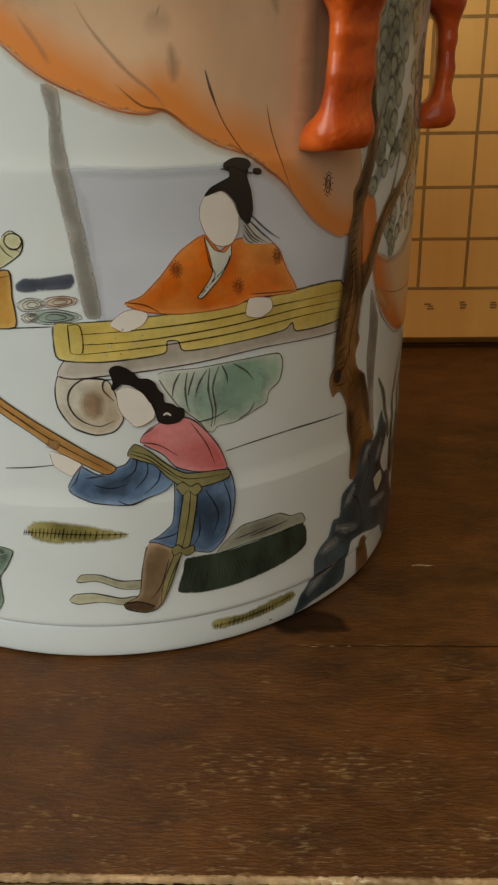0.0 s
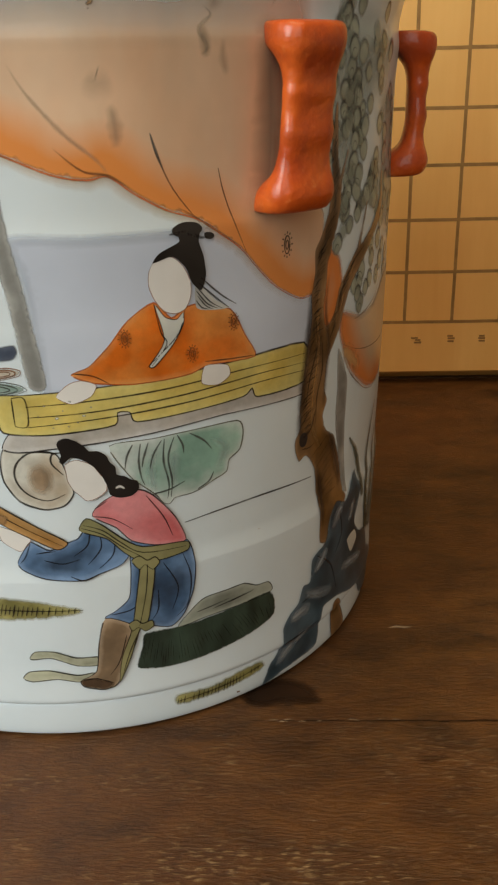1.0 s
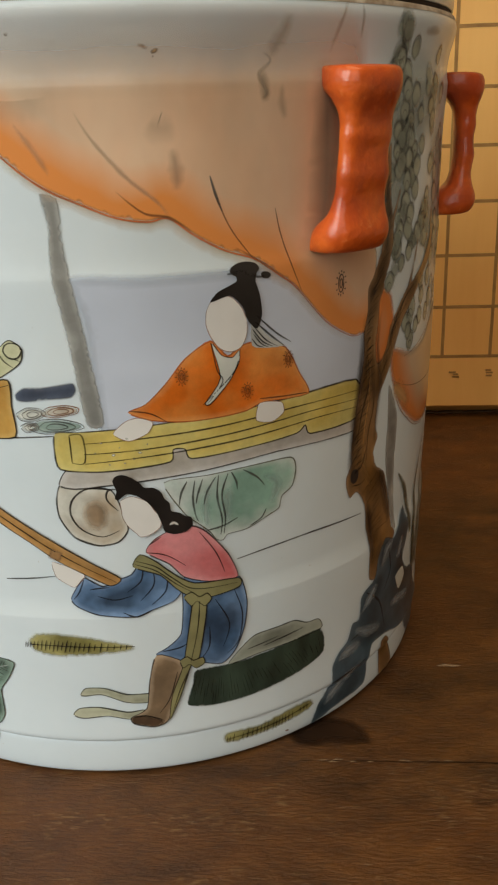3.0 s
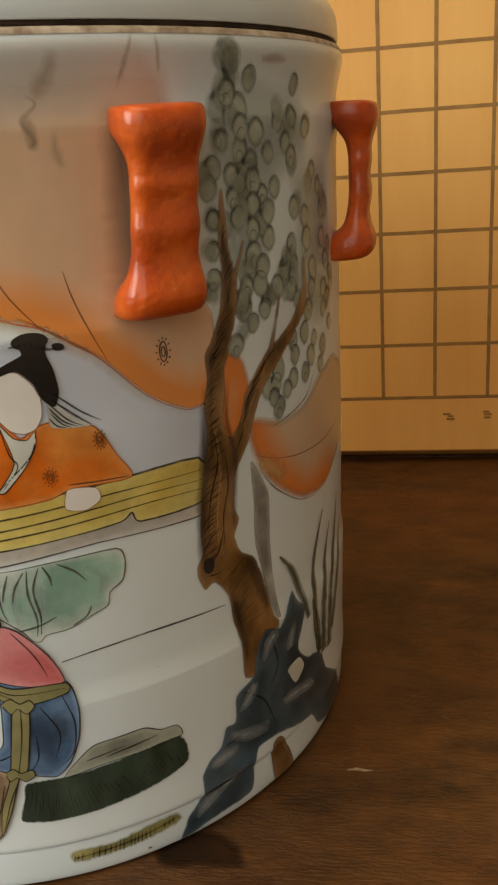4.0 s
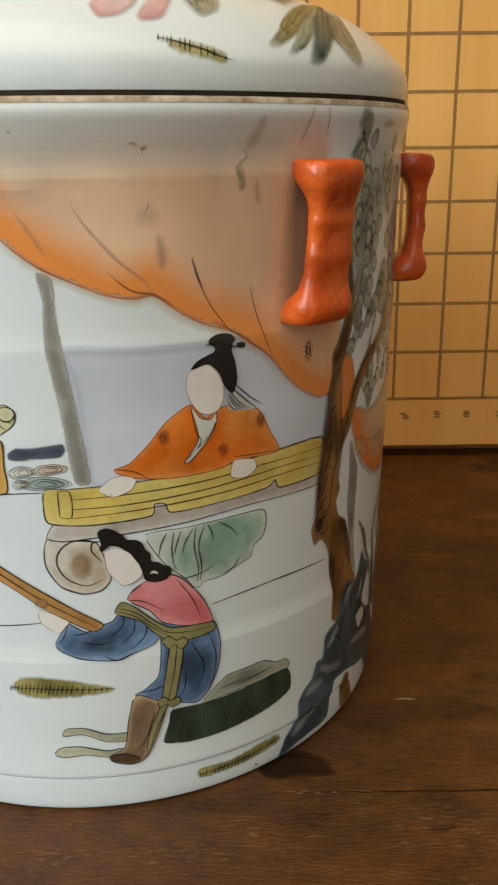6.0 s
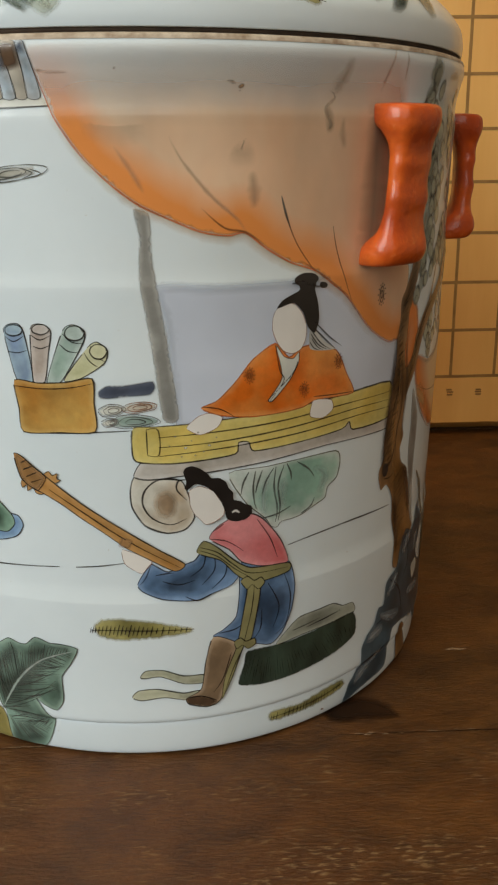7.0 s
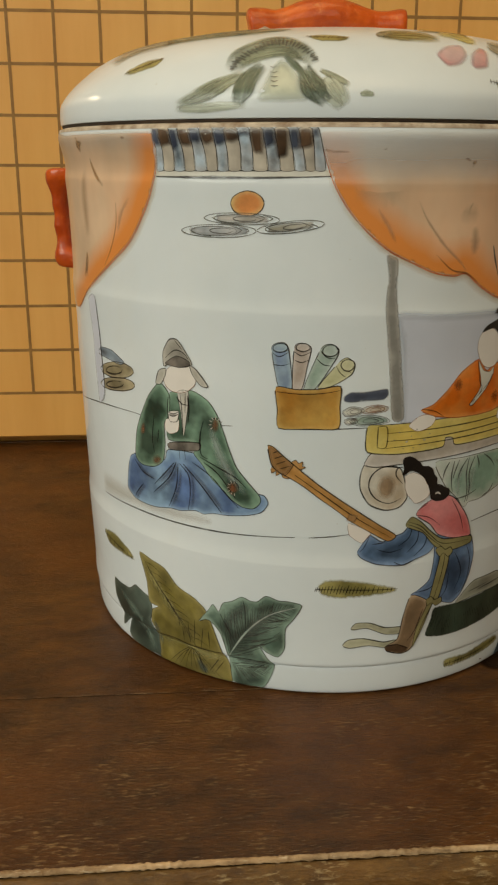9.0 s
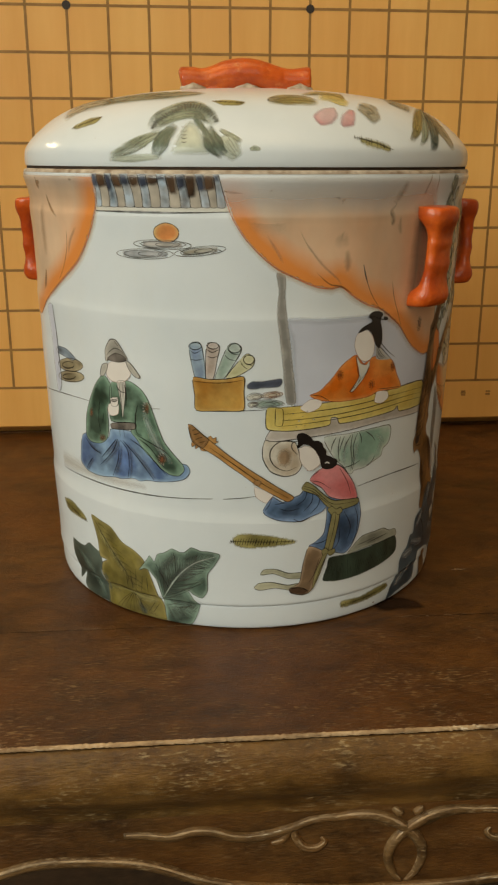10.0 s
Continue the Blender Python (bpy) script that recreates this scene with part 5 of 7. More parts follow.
p = paint("flaked_speck", EAVE_PALE, [(9, 81.1), (8.9, 80.9), (8.7, 80.9), (8.6, 81.1), (8.7, 81.3), (8.9, 81.2)], 5, 0, soft=0.3)
p = paint("flaked_speck", EAVE_PALE, [(10.1, 82.8), (9.9, 82.6), (9.7, 82.6), (9.5, 82.9), (9.7, 83.1), (9.9, 83.1)], 5, 0, soft=0.3)
p = paint("flaked_speck", EAVE_PALE, [(10.8, 78.4), (10.7, 78.2), (10.5, 78.3), (10.4, 78.5), (10.5, 78.7), (10.7, 78.6)], 5, 0, soft=0.3)
p = paint("flaked_speck", EAVE_PALE, [(11.8, 79.7), (11.6, 79.5), (11.3, 79.5), (11.1, 79.8), (11.3, 80.1), (11.6, 80)], 5, 0, soft=0.3)
p = paint("flaked_speck", EAVE_PALE, [(7.6, 77.6), (7.4, 77.4), (7.2, 77.5), (7.1, 77.7), (7.2, 77.9), (7.4, 77.8)], 5, 0, soft=0.3)
p = paint("flaked_speck", EAVE_PALE, [(5.7, 80.2), (5.6, 80), (5.4, 80.1), (5.3, 80.3), (5.4, 80.4), (5.6, 80.4)], 5, 0, soft=0.3)
p = paint("flaked_speck", EAVE_PALE, [(12.8, 81.3), (12.6, 81.2), (12.4, 81.2), (12.3, 81.4), (12.4, 81.6), (12.6, 81.6)], 5, 0, soft=0.3)
p = paint("flaked_speck", EAVE_PALE, [(9.6, 77.8), (9.5, 77.5), (9.2, 77.6), (9.1, 77.8), (9.2, 78), (9.5, 78)], 5, 0, soft=0.3)

# pale green cloth under the zither
p = paint("painted_cloth", CELADON, [(14.3, 72.8), (20.3, 73.2), (25.8, 73.6), (33.2, 73.6), (34.2, 70.8), (33.6, 67), (31.8, 65.2), (31.3, 62.6), (29.3, 61.4), (27.1, 60), (25.4, 59.4), (23.1, 59.2), (22.3, 58), (21.3, 58.5), (20.4, 60.5), (18.6, 63), (16.9, 65.5)], 1, 0.24, line_material=GRASS_INK)
for fold in ([(17.5, 72.5), (16.6, 70.1), (16.2, 67.4)], [(18.6, 72.5), (18.2, 68.8), (18.4, 65.2), (18.8, 63.3)], [(19.7, 72.5), (18.9, 69.3), (18.6, 67.3)], [(21.6, 72.6), (20.3, 69.7), (19.7, 66.7)],
             [(22, 72.8), (21.7, 68), (22.3, 62.9), (22, 59.3)], [(23.4, 72.9), (22.4, 68.5), (22.8, 63.4), (22.5, 59.5)], [(23.9, 73.1), (24.6, 70.8), (24.7, 69)], [(25.7, 73.1), (27.8, 70.9), (29, 68.6)],
             [(19.9, 60.9), (22.3, 61.3), (24.7, 62.6)], [(26.6, 60.1), (28.4, 61.4), (29.2, 63.3)]):
    ink(p, fold, 0.34, 2, LEAF_LINE)
haze([(20.6, 71), (19.9, 66), (20.2, 61)], 2.2, 0.5, 1.6, SCROLL_TEAL)
haze([(23.4, 70), (23.2, 66), (22.9, 61)], 2.6, 0.4, 1.6, SCROLL_TEAL)
haze([(28.6, 71), (31, 68.5), (30, 64)], 2.6, 0.4, 1.6, SCROLL_TEAL)

# orange garment shape with black and pale shapes
p = paint("painted_garment", ROBE_ORANGE, [(10.3, 88.1), (12.7, 89.5), (15.4, 93.1), (18.2, 97.7), (21.7, 100.6), (23.9, 97.3), (25.8, 98.9), (28.1, 99.3), (32.5, 97.3), (34.7, 91.6), (36.3, 86.7), (29.1, 86.9), (26.4, 85.7), (22.5, 85.2), (17.7, 85.2), (13.1, 86.2)], 4, 0.25, line_material=ORANGE_LINE)
ink(p, [(21.7, 100.3), (22.4, 94.8), (23.1, 92.3), (20.9, 88.3)], 0.22, 5)
ink(p, [(25.8, 98.4), (24.9, 94.3), (22.4, 90.8), (20.3, 88.2)], 0.22, 5)
ink(p, [(28.4, 87.7), (32.1, 87.3), (36.1, 87)], 0.22, 5)
ink(p, [(10.4, 88.4), (13.1, 87.6), (15.3, 85.6)], 0.22, 5)
p = paint("painted_roundel", ROBE_BLOTCH, [(18.7, 94.2), (18.4, 92.9), (17.6, 92.5), (16.9, 93.1), (16.5, 94.5), (16.8, 95.8), (17.6, 96.2), (18.4, 95.5)], 5, 0, soft=2.6)
roundel((17.6, 94.3), 1.1, 1.7, 6, BROWN_LINE, 0.6)
p = paint("painted_roundel", ROBE_BLOTCH, [(27.9, 89.4), (27.5, 88.4), (26.7, 88.1), (25.8, 88.7), (25.4, 89.9), (25.8, 90.9), (26.6, 91.2), (27.5, 90.6)], 5, 0, soft=2.6)
roundel((26.6, 89.7), 1.1, 1.7, 6, BROWN_LINE, 0.6)
p = paint("painted_roundel", ROBE_BLOTCH, [(34, 94.6), (33.7, 93.3), (33, 92.9), (32.3, 93.6), (32, 95), (32.2, 96.4), (32.9, 96.8), (33.6, 96.1)], 5, 0, soft=2.6)
roundel((32.9, 94.8), 1.1, 1.7, 6, BROWN_LINE, 0.6)
p = paint("painted_collar", EAVE_PALE, [(21.8, 100.1), (22.8, 93.1), (20.6, 88.5), (21.3, 88.2), (24, 92.2), (25.5, 95.8), (25.6, 98.1), (24.6, 96.9), (23.1, 97.6)], 5, 0.2)
p = paint("painted_pale_oval", SKIN_PALE, [(26.8, 103.6), (26.7, 100.8), (25.9, 98.7), (24.5, 98), (23, 98.8), (21.9, 100.9), (21.2, 103.6), (21.3, 106.3), (22.1, 108.3), (23.3, 109.1), (24.8, 108.4), (26.1, 106.3)], 5, 0.14, line_material=FACE_LINE)
p = paint("painted_black_shape", INK, [(21.9, 107.9), (22.8, 109.6), (24.5, 110.7), (25.5, 111.5), (25.2, 113.5), (26.8, 114.6), (28.3, 113.3), (28.1, 111.1), (28.7, 108.4), (29, 104.6), (28.3, 101.9), (27, 103.5), (26.2, 106.5), (24.5, 108.8)], 6, 0)
ink(p, [(24.2, 112.8), (26.3, 112.9), (28.4, 111.8), (29.4, 111.8)], 0.5, 6)
p = paint("painted_black_shape", INK, [(28.6, 113.6), (28.5, 112.9), (27.8, 112.3), (26.8, 112), (25.8, 112.1), (25, 112.5), (24.6, 113.2), (24.7, 113.9), (25.4, 114.5), (26.3, 114.8), (27.4, 114.7), (28.2, 114.3)], 6, 0)
p = paint("painted_black_shape", INK, [(30.3, 111.9), (30.2, 111.5), (29.9, 111.3), (29.6, 111.3), (29.2, 111.4), (29, 111.7), (28.9, 112), (28.9, 112.4), (29.2, 112.6), (29.5, 112.6), (29.9, 112.5), (30.2, 112.2)], 6, 0)
p = paint("painted_black_shape", POST_GREY, [(27.6, 103.4), (30.2, 99.7), (32.3, 97.8), (30.3, 97.7), (27.5, 98.6)], 5, 0)
ink(p, [(27.7, 102.5), (29.5, 99.4), (31.3, 97.8)], 0.22, 6)
ink(p, [(27.7, 100.9), (28.8, 98.8), (29.9, 97.9)], 0.22, 6)
ink(p, [(28, 103.2), (30.6, 99.7), (32.2, 97.8)], 0.3, 6)
ink(p, [(28.2, 104.4), (31.0, 100.6), (33.4, 98.2)], 0.3, 6)
ink(p, [(27.6, 101.8), (29.0, 99.2), (30.6, 97.9)], 0.26, 6)
ink(p, [(27.5, 100.0), (28.2, 98.6), (29.2, 98.0)], 0.22, 6)
p = paint("painted_pale_shape", SKIN_PALE, [(8.1, 84), (9.8, 86.3), (11.5, 86.9), (13.4, 85.8), (12.6, 83.6), (10.1, 82.3)], 5, 0.12, line_material=FACE_LINE)
p = paint("painted_pale_shape", SKIN_PALE, [(28.4, 86.8), (31.7, 86.2), (32.1, 83.9), (30.2, 82.4), (27.8, 83.3)], 5, 0.12, line_material=FACE_LINE)

# blue and pink garment shapes with a lute
p = paint("painted_garment", GARMENT_BLUE, [(16.2, 50.7), (20, 49.1), (24.6, 48.6), (25.6, 42.6), (25.1, 36), (23.5, 30.5), (21.3, 27.7), (18, 29.1), (15.1, 30.4), (11.3, 32.7), (13, 34.2), (15.2, 37.2), (15.8, 44.2)], 4, 0.25)
ink(p, [(23.7, 45.8), (24.8, 39.6), (24.1, 32.9), (22.2, 30.1)], 0.25, 5)
ink(p, [(16.4, 49.7), (17, 43), (16.3, 36.5)], 0.25, 5)
ink(p, [(20.7, 44.3), (22.7, 37.8), (21.6, 32.1)], 0.25, 5)
ink(p, [(19.6, 38), (19.4, 32.9), (18, 29.9)], 0.25, 5)
ink(p, [(12.3, 33.4), (15.1, 33.9), (16.8, 35.5)], 0.25, 5)
p = paint("painted_garment", GARMENT_BLUE, [(-0.3, 47.5), (0.6, 50), (1.9, 52.5), (2.7, 52), (4.6, 50.4), (7.2, 52), (8.8, 52.9), (10.4, 55.9), (12.3, 54.9), (14.7, 52.1), (15.9, 48.1), (14.5, 45.5), (11.2, 44), (8.6, 42.8), (3.5, 43.7), (0.5, 45.7)], 5, 0.28)
ink(p, [(1.9, 52.2), (1, 49.1), (0.1, 47.5)], 0.25, 6)
ink(p, [(2.6, 49.7), (4.1, 50), (5.4, 50.1)], 0.25, 6)
ink(p, [(7.1, 44), (9.1, 42.8), (11.8, 44.3)], 0.25, 6)
ink(p, [(10.5, 55), (10, 51.1), (7.9, 48.7)], 0.25, 6)
ink(p, [(11.8, 53.9), (11.8, 49.9), (9.7, 46.3)], 0.25, 6)
ink(p, [(13.9, 51.5), (13.4, 48), (11.3, 45.2)], 0.25, 6)
ink(p, [(3.6, 48.1), (6.1, 47), (8.7, 47.8)], 0.25, 6)
p = paint("painted_garment", PINK, [(11.1, 57.7), (12.3, 60.4), (14.7, 62.2), (17.8, 62.6), (19.9, 60.7), (22.9, 54.9), (24.4, 48.9), (21.8, 48.5), (18.9, 49.3), (16.2, 51), (14.2, 54.5)], 6, 0.28)
ink(p, [(11.1, 57.7), (13.9, 56.6), (16.6, 53.6)], 0.22, 7)
ink(p, [(11.6, 59.4), (13.4, 61)], 0.22, 7)
ink(p, [(18.8, 61), (21.1, 55.6), (22.4, 50.4)], 0.22, 7)
p = paint("painted_sash", SASH_OLIVE, [(9.1, 54.6), (10.2, 57.4), (12.4, 55.4), (14.7, 52.1), (17.8, 49.1), (24.4, 48.4), (24.5, 46.2), (20.1, 45.2), (17.2, 45.8), (15, 48.4), (12.8, 52.1)], 7, 0.28)
ink(p, [(9.6, 55.9), (12.3, 54.2), (14.7, 50.9), (17.8, 47.7), (24.3, 47.3)], 0.22, 8)
ink(p, [(9.4, 55.2), (12.3, 53.2), (15, 49.6), (17.5, 46.8)], 0.22, 8)
p = paint("painted_sash", SASH_OLIVE, [(17.4, 45.3), (19.3, 44.6), (18.8, 38.3), (17.7, 30.4), (16.4, 28.7), (14.6, 21.3), (12.6, 15.1), (13.3, 21.7), (15.2, 29), (16.3, 37.4)], 7, 0.28)
ink(p, [(18.3, 44.9), (17.7, 37.7), (16.4, 29.6)], 0.22, 8)
ink(p, [(16.4, 28.7), (14.6, 23.1), (13, 16.3)], 0.22, 8)
p = paint("painted_sash_bow", SASH_OLIVE, [(16, 46.1), (17.2, 47), (18.3, 45.7), (19.5, 46.2), (20.1, 44.8), (19, 43.4), (17.9, 44.8), (17, 43.9)], 8, 0.25)
p = paint("painted_sash_bow", SASH_OLIVE, [(14.8, 30.5), (15.9, 31.3), (16.8, 30.1), (18.3, 30.5), (18.5, 28.9), (17.2, 27.9), (16.2, 29.2), (15.2, 28.5)], 8, 0.25)
p = paint("painted_trouser", TAN_BROWN, [(11.4, 32.7), (15.1, 30.3), (15.6, 28), (14.3, 21.4), (12.3, 14.9), (10.2, 13.7), (7.1, 15), (6.7, 16.6), (9.2, 18.8), (10, 26.1)], 5, 0.28)
ink(p, [(6.8, 16.5), (9, 16.8), (11.5, 15.2)], 0.22, 6)
ink(p, [(14.3, 27.6), (12.9, 20.9), (11.2, 17.3)], 0.22, 6)
p = paint("painted_boot", TILE_HEAD, [(6.6, 16.6), (7.1, 14.8), (10.2, 13.6), (11.7, 15.1), (9, 16.9)], 6, 0.2, soft=0.5)
p = paint("painted_ribbon", RIBBON_GREEN, [(-0.8, 23.1), (0.2, 24.9), (3.1, 24.8), (6.3, 22.9), (9.9, 22.6), (9.6, 20.4), (6.3, 20.7), (2.6, 23.1), (0, 22.8)], 4, 0.28)
p = paint("painted_ribbon", RIBBON_GREEN, [(-2.3, 17.6), (-1.2, 19.4), (2, 19.7), (6.2, 18.1), (8.8, 18.4), (7, 16.1), (3, 17.3), (-0.8, 16.7)], 4, 0.28)
p = paint("painted_pale_oval", SKIN_PALE, [(8.2, 69.8), (9.8, 70.6), (11.8, 69.2), (12.8, 66.9), (13.5, 65.8), (13.4, 63.3), (12, 61.8), (10.6, 61.4), (9.8, 62.6), (8.9, 64.1), (8.3, 66.1), (8.2, 68.2)], 7, 0.14, line_material=FACE_LINE)
p = paint("painted_black_shape", INK, [(7.4, 74.1), (7.8, 75.1), (8.8, 75.4), (10, 74.6), (11, 73.4), (11.6, 72.3), (12.8, 72.1), (13.8, 71), (14.2, 69.5), (14.9, 68.3), (15, 66.6), (16.1, 66), (16.9, 65.1), (17.8, 64.6), (17.9, 62.8), (16.9, 61.5), (15.2, 61.3), (13.9, 62.2), (13.6, 64), (13, 66.5), (12, 68.8), (10.6, 70.5), (9.1, 71.2), (8, 70), (7.5, 70.4), (7.8, 71.9)], 8, 0)
ink(p, [(14.7, 63.6), (15.3, 63.9), (15.9, 63.3)], 0.5, 9, SKIN_PALE)
p = paint("painted_lute", LUTE_BROWN, [(-17.9, 78.1), (-16.8, 77.9), (-14.9, 75.5), (-12.7, 72.9), (-10.7, 70.5), (-7.8, 67.2), (-4.4, 63.7), (-0.5, 59.8), (3.5, 55.8), (7.2, 52.1), (5.6, 50.5), (1.9, 53.6), (-1.6, 56.7), (-5.1, 60.7), (-8, 63.7), (-10.9, 66.9), (-13.4, 69.1), (-15.9, 71), (-17.2, 73)], 6, 0.3)
ink(p, [(-12.8, 70.4), (-7.9, 65.4), (-1.1, 58.2), (6.6, 51.2)], 0.25, 7)
paint("painted_lute_band", BARK, [(-2.2, 59.6), (-0.5, 58.6), (-1.2, 56.4), (-2.9, 57.3)], 7, 0.0, soft=0.9)
ink(p, [(-16.6, 74.7), (-15.1, 75.6)], 0.25, 7)
ink(p, [(-16.2, 73.1), (-14.5, 74.2)], 0.25, 7)
ink(p, [(-16.9, 76.2), (-15.8, 77)], 0.25, 7)
p = paint("painted_lute_head", BARK, [(-17.9, 78.1), (-16.8, 77.9), (-14.9, 75.5), (-13.1, 73.2), (-14.5, 70.1), (-15.9, 71), (-17.2, 73)], 7, 0.25, soft=0.8)
ink(p, [(-16.6, 74.7), (-15.1, 75.6)], 0.22, 8)
ink(p, [(-16.2, 73.1), (-14.5, 74.2)], 0.22, 8)
ink(p, [(-15.6, 71.8), (-13.7, 72.8)], 0.22, 8)
p = paint("painted_lute_pegs", LUTE_BROWN, [(-17.2, 71.9), (-15.8, 73.1), (-14.4, 71.1), (-13.8, 69.2), (-14.9, 69.3), (-15.4, 70.5), (-16.3, 69.7), (-16.3, 71.1), (-17.1, 70.4)], 5, 0.2)
p = paint("painted_lute_pegs", LUTE_BROWN, [(-13.4, 73.8), (-12.6, 74.6), (-12.1, 73.7), (-11.3, 74.2), (-11.4, 72.9), (-10.8, 72.7), (-11.8, 71.9), (-12.7, 72.3)], 5, 0.2)
p = paint("painted_pale_shape", SKIN_PALE, [(-2.4, 56.3), (-1.1, 55.8), (1.9, 54), (1.9, 52.4), (0.5, 50.4), (-0.8, 51.3), (-2.1, 53)], 5, 0.12, line_material=FACE_LINE)

# dark green stool and feathery moss marks
p = paint("painted_stool", STOOL_DARK, [(15.5, 18.1), (16.4, 23.4), (17.3, 27.3), (23.6, 27.1), (31.1, 28), (39.1, 28.4), (40.1, 21.3), (34.8, 18.5), (25.9, 16.8), (19.4, 16.7)], 2, 0.0, soft=0.3)
p = paint("painted_stool_top", STOOL_GREY, [(22.3, 26.9), (24.8, 30.9), (27, 33), (30.9, 33.3), (33.9, 33.4), (36.3, 31.6), (38.7, 31.2), (39.2, 28.2), (31.1, 28), (26.9, 27.7)], 2, 0.25)
ink(p, [(25.5, 29.7), (31, 30.8)], 0.22, 3)
ink(p, [(28.2, 29.4), (34, 30.6)], 0.22, 3)
ink(p, [(31, 29.8), (35.7, 30.7)], 0.22, 3)
hatching([(15.8, 18.4), (19.4, 17), (25.9, 17.2), (34.8, 18.9), (39.7, 21)], [(17.3, 27), (20.5, 27.1), (24.2, 27), (31.1, 27.8), (38.8, 28.1)], 0.8, 0.0, 4, 0.07)
moss([(-7.9, 36.9), (-6.4, 38.5), (-3.7, 38.8), (1.6, 38), (6.9, 36.3), (9.1, 35.4), (6.9, 34.2), (1.5, 33.7), (-3.9, 33.5), (-7.1, 34.4)], [(-8.2, 36), (-3.8, 36), (1.5, 35.7), (8.3, 35.4)], 24)
moss([(21.5, 7.6), (27.7, 7.5), (32.2, 8.5), (37.2, 9), (38.1, 6.6), (32.4, 5.2), (26.4, 4.7), (21.6, 4.8)], [(21.7, 5.9), (27.7, 6.2), (32.3, 6.7), (37.7, 7.9)], 20)
moss([(-65.1, 35.7), (-59.4, 37), (-53.4, 34.7), (-51.1, 32), (-55.1, 31.9), (-62.8, 32.2)], [(-64.7, 34.9), (-57.7, 33.7), (-51.3, 32.1)], 8)

# broad leaves at the foot
p = paint("painted_leaf", LEAF_DARK, [(-61.6, 20.2), (-58.5, 20.2), (-54.5, 20.6), (-51.9, 23.1), (-49.4, 22.2), (-47.0, 21.0), (-46.3, 16.5), (-47.0, 13.2), (-44.9, 9.4), (-44.5, 1.2), (-47.1, 0.5), (-53.8, 0.3), (-56.1, 3.3), (-54.9, 9.3), (-58.5, 4.7), (-58.3, 10.2), (-61.2, 14.4)], 1, 0.15)
haze([(-59.5, 18), (-53, 14), (-48, 8), (-46, 2)], 4.0, 0.5, 1.6, LEAF_GREEN)
ink(p, [(-60.5, 19.0), (-53.1, 13.6), (-48.2, 7.6), (-45.7, 1.5)], 0.18, 2)
p = paint("painted_leaf", LEAF_OLIVE, [(-49.4, 36.1), (-45.8, 35.3), (-41.7, 34.0), (-38.4, 29.5), (-34.5, 27.4), (-31.9, 24.8), (-30.7, 22.0), (-29.5, 17.7), (-27.5, 10.8), (-26.1, 7.5), (-25.6, 0.3), (-30.3, 0.2), (-36.1, 0.2), (-44.3, 0.1), (-44.4, 3.9), (-45.0, 10.5), (-46.6, 13.4), (-46.2, 17.6), (-44.4, 19.5), (-47.1, 20.0), (-47.5, 26.5), (-48.5, 31.7)], 2, 0.18)
ink(p, [(-44.8, 9.9), (-40.0, 11.1), (-35.5, 10.4), (-31.2, 10.4), (-26.9, 10.9)], 0.3, 3)
for vein in ([(-48.2, 34.6), (-43.1, 25.9), (-37.3, 17.3), (-33.9, 12.1)], [(-42.3, 25.4), (-38.7, 18.6)], [(-34.2, 19.7), (-34.3, 10.9)], [(-32.2, 17.6), (-32.6, 10.7)], [(-30.9, 17.2), (-30.5, 11.1)], [(-33.7, 8.8), (-32.3, 3.0), (-31.6, 1.0)], [(-33.5, 7.4), (-32.9, 3.7)], [(-28.6, 8.0), (-30.9, 3.1)], [(-27.3, 8.0), (-29.5, 3.2)], [(-36.0, 18.5), (-35.4, 11.4)], [(-37.4, 16.0), (-36.9, 11.3)]):
    ink(p, vein, 0.2, 3)
for k in range(9):
    # a fan of hairs on each side of the long rib
    u = k / 8
    x, y = -47.6 + 12.2 * u, 33.6 - 20 * u
    ink(p, [(x, y), (x + 1.6, y - 3.2), (x + 2.4 - u, y - 7.2 + 3 * u)], 0.15, 3)
    ink(p, [(x, y), (x + 2.4, y - 0.4), (x + 4.6, y - 1.8)], 0.15, 3)
for k in range(10):
    ink(p, [(-35.5 + 0.5 * (k % 2), 9.8), (-38.6 + 0.75 * k, 6.2), (-41.8 + 1.55 * k, 1.2 + 0.4 * (k % 3))], 0.15, 3)
haze([(-48.4, 33.5), (-45, 28), (-41, 22.5), (-37, 16.5)], 4.2, 0.6, 2.6, MOSS)
haze([(-44, 9.0), (-38, 9.6), (-31, 8.6), (-27.5, 9.0)], 3.6, 0.7, 2.6, MOSS)
haze([(-45.8, 14), (-44.6, 11), (-43.4, 6)], 2.6, 0.6, 2.6, LEAF_DARK)
haze([(-34, 6.0), (-32.5, 3.5), (-31.6, 1.5)], 3.2, 0.6, 2.6, LEAF_DARK)
p = paint("painted_leaf", LEAF_GREEN, [(-33.1, 19.8), (-30.6, 24.7), (-29.6, 26.7), (-28.3, 24.7), (-27.3, 27.9), (-25.3, 29.1), (-23.2, 31.1), (-21.3, 30.3), (-19.8, 30.4), (-18, 32.6), (-15.5, 31.5), (-13.6, 31.5), (-10.8, 30.5), (-12.3, 26), (-14, 22.4), (-14.1, 16), (-15.5, 12.8), (-17.8, 13.9), (-19.2, 15.4), (-17.7, 11.9), (-16.2, 9.6), (-17.3, 4.3), (-19.1, 0.7), (-25, -0.1), (-26.1, 9.4), (-27.9, 17.1), (-29.9, 20.4), (-31.4, 21)], 3, 0.2)
ink(p, [(-22.3, 19.5), (-22.4, 26.4), (-22.9, 30.2)], 0.25, 4)
